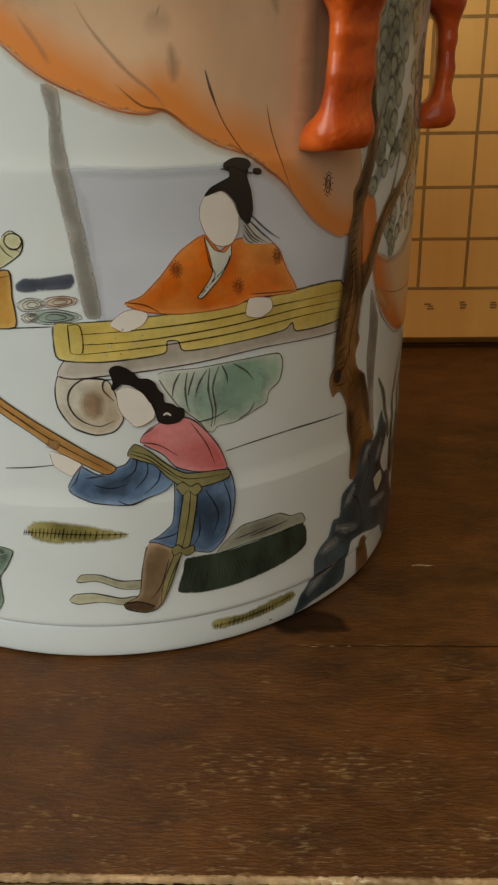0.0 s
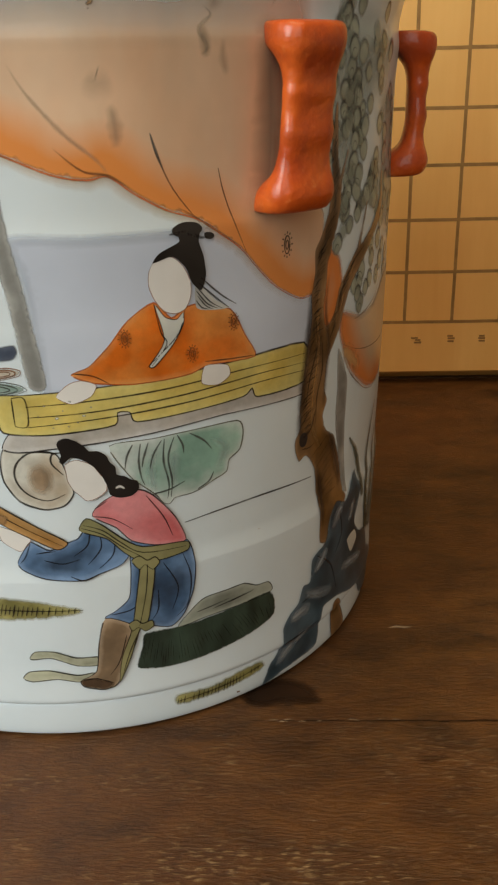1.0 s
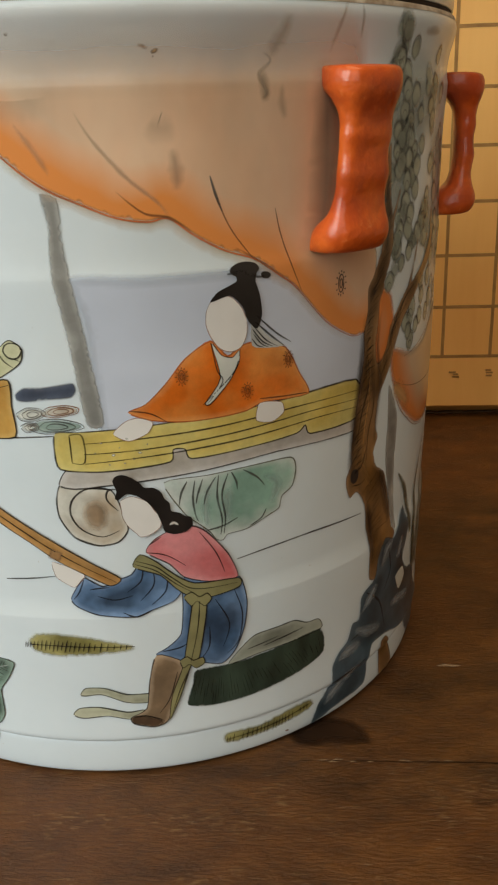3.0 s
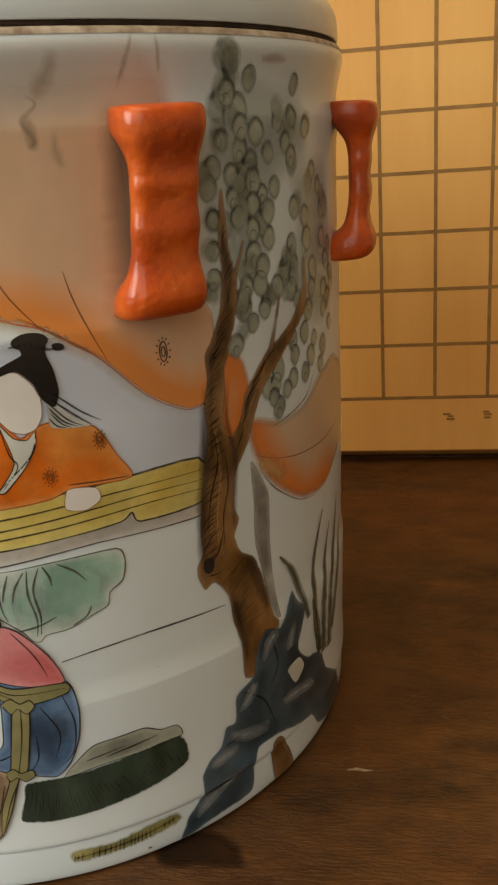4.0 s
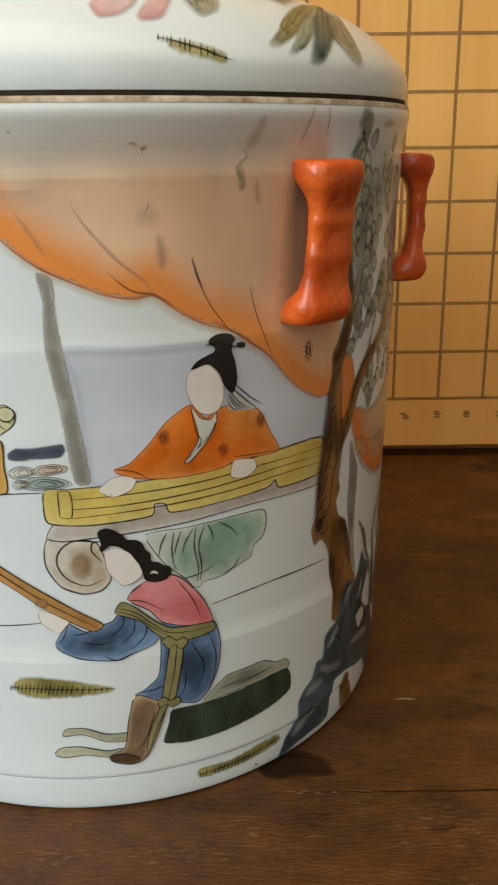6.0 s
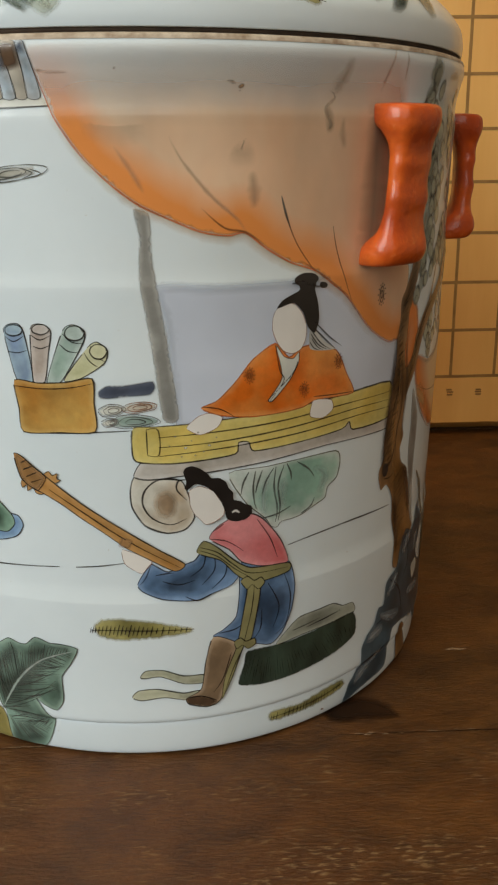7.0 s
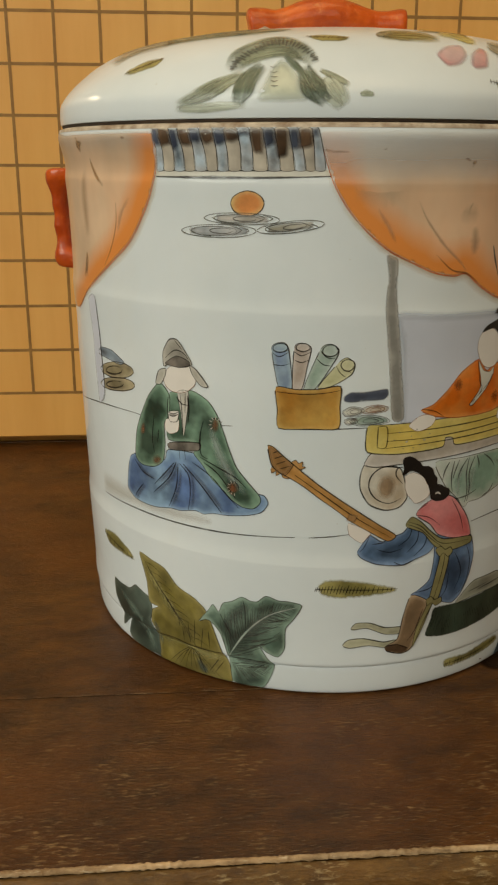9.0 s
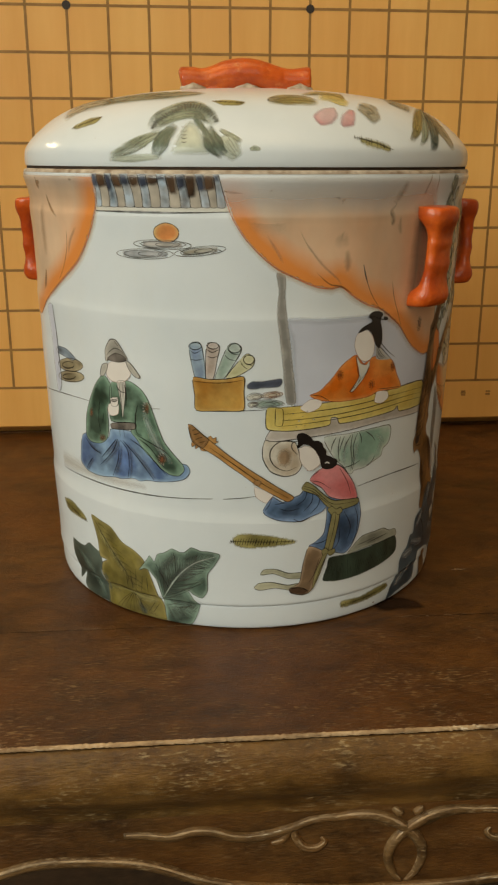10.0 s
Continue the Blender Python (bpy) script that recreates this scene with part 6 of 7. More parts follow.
ink(p, [(-26.4, 10.2), (-20.5, 10.6), (-16.2, 9.4)], 0.25, 4)
ink(p, [(-24.4, 15), (-27, 21.3), (-27.9, 24)], 0.25, 4)
ink(p, [(-26.2, 10.2), (-22.3, 19.5), (-17.5, 26.3), (-11.8, 29.8)], 0.5, 5, CELADON)
veins(p, [(-33.1, 19.8), (-30.6, 24.7), (-29.6, 26.7), (-28.3, 24.7), (-27.3, 27.9), (-25.3, 29.1), (-23.2, 31.1), (-21.3, 30.3), (-19.8, 30.4), (-18, 32.6), (-15.5, 31.5), (-13.6, 31.5), (-10.8, 30.5), (-12.3, 26), (-14, 22.4), (-14.1, 16), (-15.5, 12.8), (-17.8, 13.9), (-19.2, 15.4), (-17.7, 11.9), (-16.2, 9.6), (-17.3, 4.3), (-19.1, 0.7), (-25, -0.1), (-26.1, 9.4), (-27.9, 17.1), (-29.9, 20.4), (-31.4, 21)], [(-26.4, 10.2), (-22.3, 19.5), (-17.5, 26.3), (-11.5, 30)], 0.8, 46, 0.17, 4, LEAF_LINE)
ink(p, [(-26.2, 10.2), (-22.3, 19.5), (-17.5, 26.3), (-11.8, 29.8)], 0.5, 5, CELADON)
veins(p, [(-33.1, 19.8), (-30.6, 24.7), (-29.6, 26.7), (-28.3, 24.7), (-27.3, 27.9), (-25.3, 29.1), (-23.2, 31.1), (-21.3, 30.3), (-19.8, 30.4), (-18, 32.6), (-15.5, 31.5), (-13.6, 31.5), (-10.8, 30.5), (-12.3, 26), (-14, 22.4), (-14.1, 16), (-15.5, 12.8), (-17.8, 13.9), (-19.2, 15.4), (-17.7, 11.9), (-16.2, 9.6), (-17.3, 4.3), (-19.1, 0.7), (-25, -0.1), (-26.1, 9.4), (-27.9, 17.1), (-29.9, 20.4), (-31.4, 21)], [(-25.8, 8), (-22, 6.4), (-17.1, 7.5)], 0.8, 40, 0.17, 4, LEAF_LINE)

haze([(-23.5, 17), (-19.5, 23), (-14.5, 27.5)], 5.0, 0.6, 3.5, LEAF_DARK)
haze([(-27, 20), (-24.5, 25), (-21.5, 28.5)], 4.0, 0.6, 3.5, LEAF_DARK)
haze([(-25.4, 9.6), (-21, 10.2), (-17, 9.4)], 3.2, 0.8, 3.5, LEAF_DARK)

# green and blue garment shapes with a grey hat shape
p = paint("painted_garment", SKIRT_BLUE, [(-50.8, 66.7), (-47.6, 68.8), (-44.2, 66.6), (-40.3, 69.4), (-39.3, 72.6), (-32.9, 73.2), (-31.0, 70.9), (-27.1, 65.5), (-20.6, 63.9), (-18.5, 63.4), (-17.8, 61.2), (-19.0, 58.5), (-21.5, 57.1), (-25.8, 56.1), (-29.3, 55.9), (-31.3, 55.1), (-33.3, 55.7), (-36.9, 54.5), (-39.2, 54.5), (-43.3, 53.4), (-46.5, 53.2), (-50.0, 53.8), (-52.3, 56.2), (-52.2, 59.1)], 2, 0.24)
for fold in ([(-36.6, 69.1), (-34.5, 66.0), (-34.3, 60.3), (-34.9, 55.4)], [(-35.7, 69.3), (-31.8, 64.1), (-29.1, 59.6), (-27.3, 56.5)], [(-33.6, 70.4), (-29.3, 67.0), (-26.4, 62.6), (-23.6, 58.7)], [(-37.4, 69.4), (-39.4, 64.1), (-44.0, 57.8)], [(-37.0, 68.0), (-37.7, 61.5), (-39.8, 54.8)], [(-43.4, 60.8), (-39.8, 66.1), (-37.8, 69.3)], [(-46.9, 59.5), (-49.2, 55.9), (-50.1, 53.6)], [(-49.2, 66.5), (-46.8, 63.4), (-43.6, 62.2)]):
    ink(p, fold, 0.34, 3)
    haze([(x + 0.7, y) for x, y in fold], 1.8, 0.5, 2.5, INK_BLUE)
p = paint("painted_garment", ROBE_GREEN, [(-38.3, 89.6), (-33.2, 91.2), (-29.8, 89.0), (-27.9, 85.4), (-26.5, 80.3), (-25.4, 75.6), (-24.0, 70.8), (-21.6, 66.7), (-19.5, 63.3), (-19.3, 61.2), (-20.7, 59.2), (-22.9, 59.3), (-25.0, 61.0), (-26.6, 63.3), (-29.2, 66.3), (-31.3, 70.2), (-33.1, 73.0), (-32.9, 76.4), (-39.1, 75.7), (-39.1, 82.9)], 3, 0.24)
for fold in ([(-34.2, 89.7), (-33.9, 85.7), (-34.2, 81.9)], [(-30.8, 83.0), (-31.6, 78.4), (-31.5, 73.4), (-30.0, 72.2)], [(-31.8, 72.4), (-27.8, 70.1), (-24.2, 67.8), (-22.1, 65.1)], [(-31.0, 71.0), (-27.8, 68.1), (-24.3, 61.6)], [(-36.7, 88.7), (-35.5, 87.0), (-33.7, 86.9)]):
    ink(p, fold, 0.34, 4)
haze([(-29.5, 82), (-28.0, 76), (-25.6, 69), (-22.0, 63)], 3.4, 0.5, 3.4, SCROLL_TEAL)
p = paint("painted_sleeve", ROBE_GREEN, [(-40.8, 91.9), (-43.9, 87.5), (-46.1, 81.9), (-47.9, 76.1), (-48.8, 67.9), (-46.9, 65.7), (-43.3, 66.2), (-40.8, 68.7), (-40.0, 74.2), (-40.0, 80.1), (-38.7, 83.0), (-38.4, 88.8)], 3.2, 0.24)
ink(p, [(-42.6, 82.0), (-43.4, 74.9), (-43.0, 70.7)], 0.24, 4)
ink(p, [(-41.5, 78.0), (-42.0, 73.9)], 0.24, 4)
p = paint("painted_roundel", RUST, [(-45.2, 77.2), (-45.5, 75.7), (-46.2, 74.9), (-46.8, 75.3), (-46.9, 76.7), (-46.5, 78.3), (-45.8, 79.1), (-45.3, 78.6)], 4, 0, soft=1.8)
p = paint("painted_roundel", RUST, [(-41, 68.9), (-41.5, 67.6), (-42.5, 66.8), (-43.5, 67), (-43.8, 68.1), (-43.3, 69.4), (-42.2, 70.2), (-41.3, 69.9)], 4, 0, soft=1.8)
p = paint("painted_roundel", RUST, [(-27.3, 82.6), (-27.7, 81), (-28.3, 80.2), (-28.9, 80.7), (-29.1, 82.3), (-28.8, 84), (-28.2, 84.8), (-27.6, 84.2)], 4, 0, soft=1.8)
p = paint("painted_roundel", RUST, [(-23.6, 64.8), (-24, 63.2), (-24.9, 62.4), (-25.8, 62.8), (-26.2, 64.3), (-25.8, 65.9), (-24.8, 66.8), (-23.9, 66.3)], 4, 0, soft=1.8)
for x, y, turn in ((-28.1, 82.5, 0), (-24.6, 64.7, 1)):
    for k in range(7):
        a = 0.5 + 0.55 * k + turn
        ink(p, [(x + 0.9 * math.cos(a), y + 1.5 * math.sin(a)), (x + 1.5 * math.cos(a), y + 2.4 * math.sin(a))], 0.2, 5, CLOUD_OLIVE)
    ink(p, [(x - 1.0, y + 1.2), (x + 0.1, y + 1.9), (x + 0.9, y + 0.8), (x + 0.9, y - 1.0)], 0.24, 5)
p = paint("painted_sash", HAIR_GREY, [(-38.9, 74.9), (-31.9, 76.5), (-32.2, 74.1), (-38.7, 72.9)], 4, 0.25)
ink(p, [(-36.5, 73.3), (-36.4, 70.5)], 0.22, 5)
ink(p, [(-35.3, 73.6), (-35, 70.6)], 0.22, 5)
p = paint("painted_pale_oval", SKIN_PALE, [(-32.1, 94.8), (-32.6, 92.7), (-34, 90.9), (-35.9, 90), (-37.9, 90.2), (-39.2, 91.4), (-39.7, 93.4), (-39, 95.7), (-37.5, 97.5), (-35.5, 98.4), (-33.7, 98.1), (-32.5, 96.8)], 4, 0.14, line_material=FACE_LINE)
p = paint("painted_pale_shape", CLOUD_OLIVE, [(-36.4, 90.3), (-33.9, 90.7), (-34.3, 84.7), (-35.3, 77.7), (-35.8, 84.4)], 4, 0.2)
ink(p, [(-35.8, 90), (-35.5, 84.5), (-35.4, 78.7)], 0.22, 5)
ink(p, [(-34.6, 90.2), (-34.8, 84.6)], 0.22, 5)
p = paint("painted_hat", HAT_GREY, [(-39.5, 96.9), (-39.6, 100.9), (-38, 104.5), (-36.2, 104.8), (-34.7, 102.4), (-33, 98.4), (-35.8, 97.2), (-38.1, 97.9)], 5, 0.3)
ink(p, [(-39.2, 99.1), (-36.8, 101.8), (-34.6, 101.1), (-33.3, 98.6)], 0.22, 6)
ink(p, [(-36.7, 104.5), (-35.1, 102.2)], 0.22, 6)
p = paint("painted_hat_band", HAIR_GREY, [(-39.1, 97.9), (-36.4, 100.3), (-33.9, 99.4), (-33.4, 98.2), (-35.8, 97.2), (-38.1, 97.4)], 6, 0.2)
p = paint("painted_hat", HAT_GREY, [(-33.5, 98.1), (-31.9, 97), (-29.6, 93), (-31.1, 92.9), (-32.8, 95.5)], 5, 0.28)
p = paint("painted_hat", HAT_GREY, [(-39, 96.3), (-40.8, 95.4), (-41.7, 91.7), (-40.5, 91.6), (-39.3, 94.1)], 5, 0.28)
p = paint("painted_pale_shape", SKIN_PALE, [(-39.4, 81.7), (-36.4, 82.4), (-36.6, 78.9), (-38.5, 77.6), (-39.8, 78.6)], 4, 0.12, line_material=FACE_LINE)
p = paint("painted_cup", SKIN_PALE, [(-38.7, 84), (-36.3, 84.7), (-36.7, 81.7), (-38.5, 81.3)], 5, 0.25)
ink(p, [(-38.7, 83.8), (-37.6, 83.6), (-36.4, 84.4)], 0.4, 6)
ink(p, [(-38.6, 83.2), (-37.6, 83), (-36.4, 83.8)], 0.4, 6)

# gnarled tree, rocks and grass
trunk_low = [(47.9, 100.8), (47.1, 96.3), (47.2, 91.4), (46.5, 85.7), (45.7, 79), (45, 72), (45.1, 67.1), (44.1, 64.6), (44.1, 62.1), (45.1, 58.8), (46.7, 59.6), (48.7, 55.8), (49.2, 53), (49.4, 49.3), (50.5, 43.2), (50.8, 34.3), (55.3, 33.5), (58.8, 42.2), (57.9, 45.4), (55.6, 56.6), (54.2, 61.4), (51.8, 64), (50.8, 67.9), (51.8, 71.2), (51, 74.3), (51.5, 80.5), (52.9, 83.5), (54.5, 86.9), (55.9, 91.4), (57.8, 95.8)]
trunk_high = [(61.7, 99.9), (65.1, 103.6), (68.2, 107.4), (69.5, 111.8), (69.8, 117.8), (69, 118.6), (68, 112.9), (65.5, 108.2), (62.8, 105.6), (59.2, 103.4), (56.7, 100.3), (54, 96.2), (53, 91.6), (51.7, 89.1), (50.7, 88.9), (50.2, 92.7), (50.9, 98.3), (51, 102.6), (51.7, 104.3), (53.2, 110.5), (54.2, 117.6), (53.2, 123.8), (52.9, 129.6), (52.6, 133.9), (52, 133.2), (51.3, 125.3), (51.4, 118.3), (50.2, 111.9), (48.9, 108), (47.8, 105.5)]
p = paint("painted_trunk", BARK, trunk_low + trunk_high, 4, 0.0, soft=0.4)
ink(p, [(48.2, 91), (48.7, 84.8), (47.2, 78.3), (46.3, 71.3)], 0.28, 5)
ink(p, [(50, 85.3), (50.1, 79), (49, 73.2), (48.9, 66.7)], 0.28, 5)
ink(p, [(53.4, 88.9), (51.8, 85.5)], 0.28, 5)
ink(p, [(48.8, 70.1), (47.8, 66.2), (46.8, 64.5)], 0.28, 5)
ink(p, [(45.8, 61.7), (47.5, 61.4), (48.7, 62.1)], 0.28, 5)
for flank, wide, amount, tone in (([(47.6, 101), (46.9, 92), (46.4, 84), (45.6, 75), (45.2, 67), (45.6, 61)], 2.8, 0.75, TILE_HEAD), ([(51.4, 100), (50.6, 93), (51.6, 84), (51.0, 76), (50.8, 69)], 1.8, 0.6, TILE_HEAD), ([(52.5, 63), (55.0, 55), (56.8, 47)], 3.2, 0.75, TILE_HEAD), ([(49.4, 56), (50.8, 48), (51.6, 38)], 3.0, 0.75, TILE_HEAD),
                                  ([(49.2, 99), (48.6, 90), (48.9, 82), (48.0, 74), (48.2, 66), (51.2, 58)], 2.0, 0.6, LUTE_BROWN), ([(60.0, 100.5), (56.6, 97), (54.3, 91), (52.8, 86)], 1.4, 0.5, LUTE_BROWN), ([(62.5, 103.8), (58.5, 101), (55.2, 96), (53.5, 91)], 1.0, 0.7, TILE_HEAD)):
    haze(flank, wide, amount, 4.6, tone)
p = paint("painted_knot", INK, [(46.9, 63.3), (46.6, 62.5), (46.2, 62.2), (45.7, 62.3), (45.3, 62.9), (45.1, 63.7), (45.2, 64.6), (45.4, 65.4), (45.9, 65.7), (46.4, 65.6), (46.8, 65), (47, 64.2)], 5, 0.0)
BRANCHES = [
    ([(53, 116.7), (54.1, 119.5), (55.7, 124.5)], (1.43, 0.50)),
    ([(59.8, 102.7), (61.1, 108.2), (62.1, 113.1)], (1.54, 0.50)),
    ([(64.1, 105.3), (67, 107.1), (70, 109.2)], (1.32, 0.44)),
]
for points, widths in BRANCHES:
    p = brush("painted_branch", BARK, points, widths, 4)
# round leaves, cluster by cluster: degrees and millimetres of each
CROWN = [(54.6, 153.6), (58.0, 151.2), (67.6, 150.3), (54.1, 149.1), (56.1, 146.8), (52.9, 141.5), (56.1, 143.5), (58.9, 142.6), (63.2, 144.1), (66.8, 144.9), (70.4, 142.9), (65.2, 140.5), (55.7, 139.8), (57.7, 137.7), (61.2, 138.9), (66.6, 137.9), (51.3, 137.0), (54.3, 135.7), (58.1, 134.3), (62.5, 132.7)]
MIDDLE = [(50.5, 133.9), (54.4, 131.9), (58.0, 130.4), (60.9, 128.6), (59.8, 131.8), (50.9, 128.6), (55.2, 128.3), (57.8, 125.9), (60.7, 123.8), (50.6, 123.3), (57.6, 121.3), (59.2, 118.9), (50.4, 118.3), (55.9, 116.0), (58.5, 115.8), (62.0, 114.4), (55.0, 112.0), (58.9, 110.9), (56.5, 108.9), (53.1, 105.6)]
FAR_SIDE = [(72.9, 134.7), (75.2, 131.7), (67.2, 128.4), (70.1, 126.4), (76.5, 127.1), (66.2, 121.6), (70.6, 121.9), (76.3, 121.3), (63.8, 117.3), (66.8, 117.7), (72.4, 115.8), (77.6, 116.4), (79.4, 119.0), (65.1, 113.1), (71.3, 112.0), (76.0, 110.8), (79.9, 111.0), (70.1, 107.7), (75.9, 106.5), (78.9, 102.5)]
LOWEST = [(65.5, 102.7), (69.0, 103.3), (72.0, 101.1), (75.6, 98.5), (65.7, 99.6), (70.8, 97.8), (74.2, 94.7), (61.6, 98.2), (65.2, 95.0), (68.7, 94.9), (60.8, 95.6), (60.1, 92.9), (61.3, 90.4), (63.3, 93.4), (58.9, 95.2)]
for n, (deg, mm) in enumerate(CROWN + MIDDLE + FAR_SIDE + LOWEST):
    round_leaf(deg, mm, n)
for n in range(60):
    deg, mm = random.choice(CROWN + MIDDLE + FAR_SIDE)
    round_leaf(deg + random.uniform(-2.0, 2.0), mm + random.uniform(-2.6, 2.6), n, True)
for pool in ([(50, 147), (58, 152), (70, 149), (72, 138), (63, 131), (61, 119), (56, 112), (50, 121), (49.5, 135)], [(66, 136), (78, 138), (82, 120), (80, 104), (70, 104), (64, 114), (67, 125)]):
    paint("painted_leaf_wash", ROUND_LEAF, pool, 0.5, 0.0, soft=7.0, fade=((0.0, 200.0), (0.5, 0.5)))
p = paint("painted_rock", ROCK_BLUE, [(62.7, 47.7), (63.8, 44.6), (65.8, 41), (64.9, 36.8), (63.6, 32.1), (66.6, 27.2), (68.9, 26.4), (72.1, 23.3), (74.2, 17.5), (81.1, 9.9), (83.2, 2.3), (74.8, 2.3), (70.3, 4.4), (67.8, 9.3), (61.4, 12.1), (57, 14), (53.1, 14.4), (52.2, 11.5), (51.3, 3.8), (46.5, 2.9), (42.3, 2.4), (37.7, 1), (39.1, 6.5), (41.8, 10.6), (41.9, 15.5), (43.5, 18.7), (45.6, 20.6), (46.7, 24.8), (48.5, 24.9), (48.7, 30.3), (49.7, 31.9), (52.5, 33.8), (53.3, 39.3), (55.4, 43.2), (58.9, 41.3), (61.2, 45.2)], 5, 0.0, soft=0.4)
ink(p, [(42.2, 10.8), (45.7, 11.1), (51.2, 11.6)], 0.4, 6)
ink(p, [(50.1, 31.3), (54.6, 25.7), (57, 17)], 0.4, 6)
ink(p, [(56.3, 41.2), (58, 33), (56, 28.2)], 0.4, 6)
ink(p, [(46.5, 20), (49.7, 20.3), (52.6, 17.2)], 0.4, 6)
haze([(40.5, 5), (42.8, 8.1), (45.7, 10.3), (49.5, 11.6)], 3.6, 0.45, 6.5, TILE_BLUE)
haze([(43.4, 16.6), (45.9, 17.5), (49.1, 17.9)], 3.6, 0.45, 6.5, TILE_BLUE)
haze([(49.4, 26.3), (51.7, 29.4), (53, 32)], 3.6, 0.45, 6.5, TILE_BLUE)
haze([(54.9, 35.4), (56.2, 39.3), (58.2, 40.8)], 3.6, 0.45, 6.5, TILE_BLUE)
haze([(58.5, 21.8), (63.1, 20.7), (68.7, 18.6)], 3.6, 0.45, 6.5, TILE_BLUE)
haze([(47.1, 22.4), (51.4, 19.6), (55.7, 18.2)], 3.6, 0.45, 6.5, TILE_BLUE)
haze([(62.5, 40.1), (61.6, 36.5), (60.9, 33.5)], 3.6, 0.45, 6.5, TILE_BLUE)
p = paint("painted_rock_gap", EAVE_PALE, [(60.4, 28.8), (63.6, 29.7), (65.2, 26), (62.5, 23.5)], 6, 0.2)
p = paint("painted_root", BARK, [(56, 11.9), (58.4, 12.4), (61.6, 1.8), (56.8, 1.4)], 4, 0.2)
for points, widths in (([(73.8, 60.6), (71.4, 55.0), (69.5, 47.6), (69.7, 35.4), (71.5, 24.6)], (0.5, 1.8, 2.4, 3.0)), ([(77.1, 55.6), (74.5, 47.0), (73.2, 35.7), (73.1, 23.2)], (0.4, 2.0, 3.0, 3.2)),
                       ([(82.1, 59.8), (80.1, 49.0), (77.0, 39.0), (75.8, 22.4)], (0.4, 2.2, 3.0, 3.4)), ([(59.8, 57.7), (63.0, 52.1), (65.1, 45.0), (67.2, 37.4)], (0.4, 1.8, 2.2, 1.6)), ([(68.6, 41.0), (70.0, 33.0), (71.0, 25.0)], (0.8, 2.6, 2.0)), ([(86.0, 52.0), (82.0, 42.0), (77.4, 26.0)], (0.5, 2.4, 2.6))):
    p = brush("painted_grass", GRASS_INK, points, widths, 4)
    ink(p, points, 0.3, 5, LEAF_LINE)

# roundel and stains
roundel((42.1, 108), 1.3, 2.4)
p = paint("brown_stain", STAIN, [(16, 150.7), (15.9, 150.5), (15.6, 150.5), (15.3, 150.6), (15, 150.8), (14.8, 151), (14.8, 151.3), (14.9, 151.4), (15.2, 151.4), (15.5, 151.4), (15.8, 151.2), (16, 150.9)], 3, 0, soft=0.5)
p = paint("brown_stain", STAIN, [(17.2, 150.7), (17.2, 150.4), (17.1, 150.2), (16.9, 149.9), (16.6, 149.8), (16.4, 149.8), (16.3, 149.9), (16.2, 150.2), (16.3, 150.4), (16.6, 150.7), (16.8, 150.8), (17, 150.8)], 3, 0, soft=0.4)
p = paint("brown_stain", STAIN, [(16.7, 149.5), (16.7, 149.4), (16.6, 149.3), (16.4, 149.2), (16.3, 149.3), (16.1, 149.4), (16.1, 149.5), (16.1, 149.6), (16.2, 149.7), (16.4, 149.7), (16.6, 149.7), (16.7, 149.6)], 3, 0, soft=0.3)
p = paint("brown_stain", STAIN, [(1, 153.2), (1, 153), (0.9, 152.9), (0.8, 152.9), (0.6, 152.9), (0.5, 153), (0.5, 153.2), (0.5, 153.3), (0.6, 153.5), (0.7, 153.5), (0.9, 153.5), (1, 153.3)], 3, 0, soft=0.4)
p = paint("brown_stain", STAIN, [(5.9, 151.9), (5.9, 151.8), (5.8, 151.7), (5.6, 151.6), (5.5, 151.7), (5.4, 151.8), (5.3, 151.9), (5.4, 152.1), (5.5, 152.2), (5.6, 152.2), (5.8, 152.2), (5.9, 152.1)], 3, 0, soft=0.4)
p = paint("brown_stain", STAIN, [(65.5, 154.7), (65, 154.1), (63.8, 153.7), (62.2, 153.5), (60.7, 153.6), (59.6, 154), (59.2, 154.6), (59.7, 155.2), (60.8, 155.6), (62.3, 155.8), (63.9, 155.7), (65.1, 155.3)], 3, 0, soft=3)
p = paint("brown_stain", STAIN, [(-61.3, 154.4), (-62, 153.9), (-62.9, 153.6), (-63.7, 153.5), (-64.2, 153.7), (-64.1, 154.2), (-63.7, 154.7), (-63.2, 155.2), (-62.5, 155.5), (-61.8, 155.6), (-61.2, 155.4), (-61, 154.9)], 3, 0, soft=1)
p = paint("brown_stain", STAIN, [(-62.6, 156.2), (-62.7, 156), (-62.9, 155.9), (-63.2, 155.8), (-63.7, 155.8), (-64, 156), (-64.1, 156.1), (-64, 156.3), (-63.7, 156.5), (-63.3, 156.5), (-62.9, 156.5), (-62.7, 156.3)], 3, 0, soft=0.5)
p = paint("brown_stain", STAIN, [(-46, 156), (-46.1, 155.8), (-46.3, 155.6), (-46.8, 155.5), (-47.1, 155.6), (-47.5, 155.7), (-47.6, 155.9), (-47.4, 156.1), (-47.2, 156.3), (-46.8, 156.4), (-46.4, 156.3), (-46.1, 156.2)], 3, 0, soft=0.6)
p = paint("brown_stain", STAIN, [(-9.1, 153.4), (-8, 153.1), (-5.4, 152.8), (-5.1, 152.4), (-7.4, 152.3), (-9, 152.7)], 3, 0, soft=0.8)
haze([(7, 141.6), (8.6, 137.4), (11, 133), (13, 129.9), (16.1, 126.1), (17.3, 123.6)], 0.9, 0.45)
haze([(18.1, 135.2), (18.5, 131.6), (18.5, 128)], 2.6, 0.4)
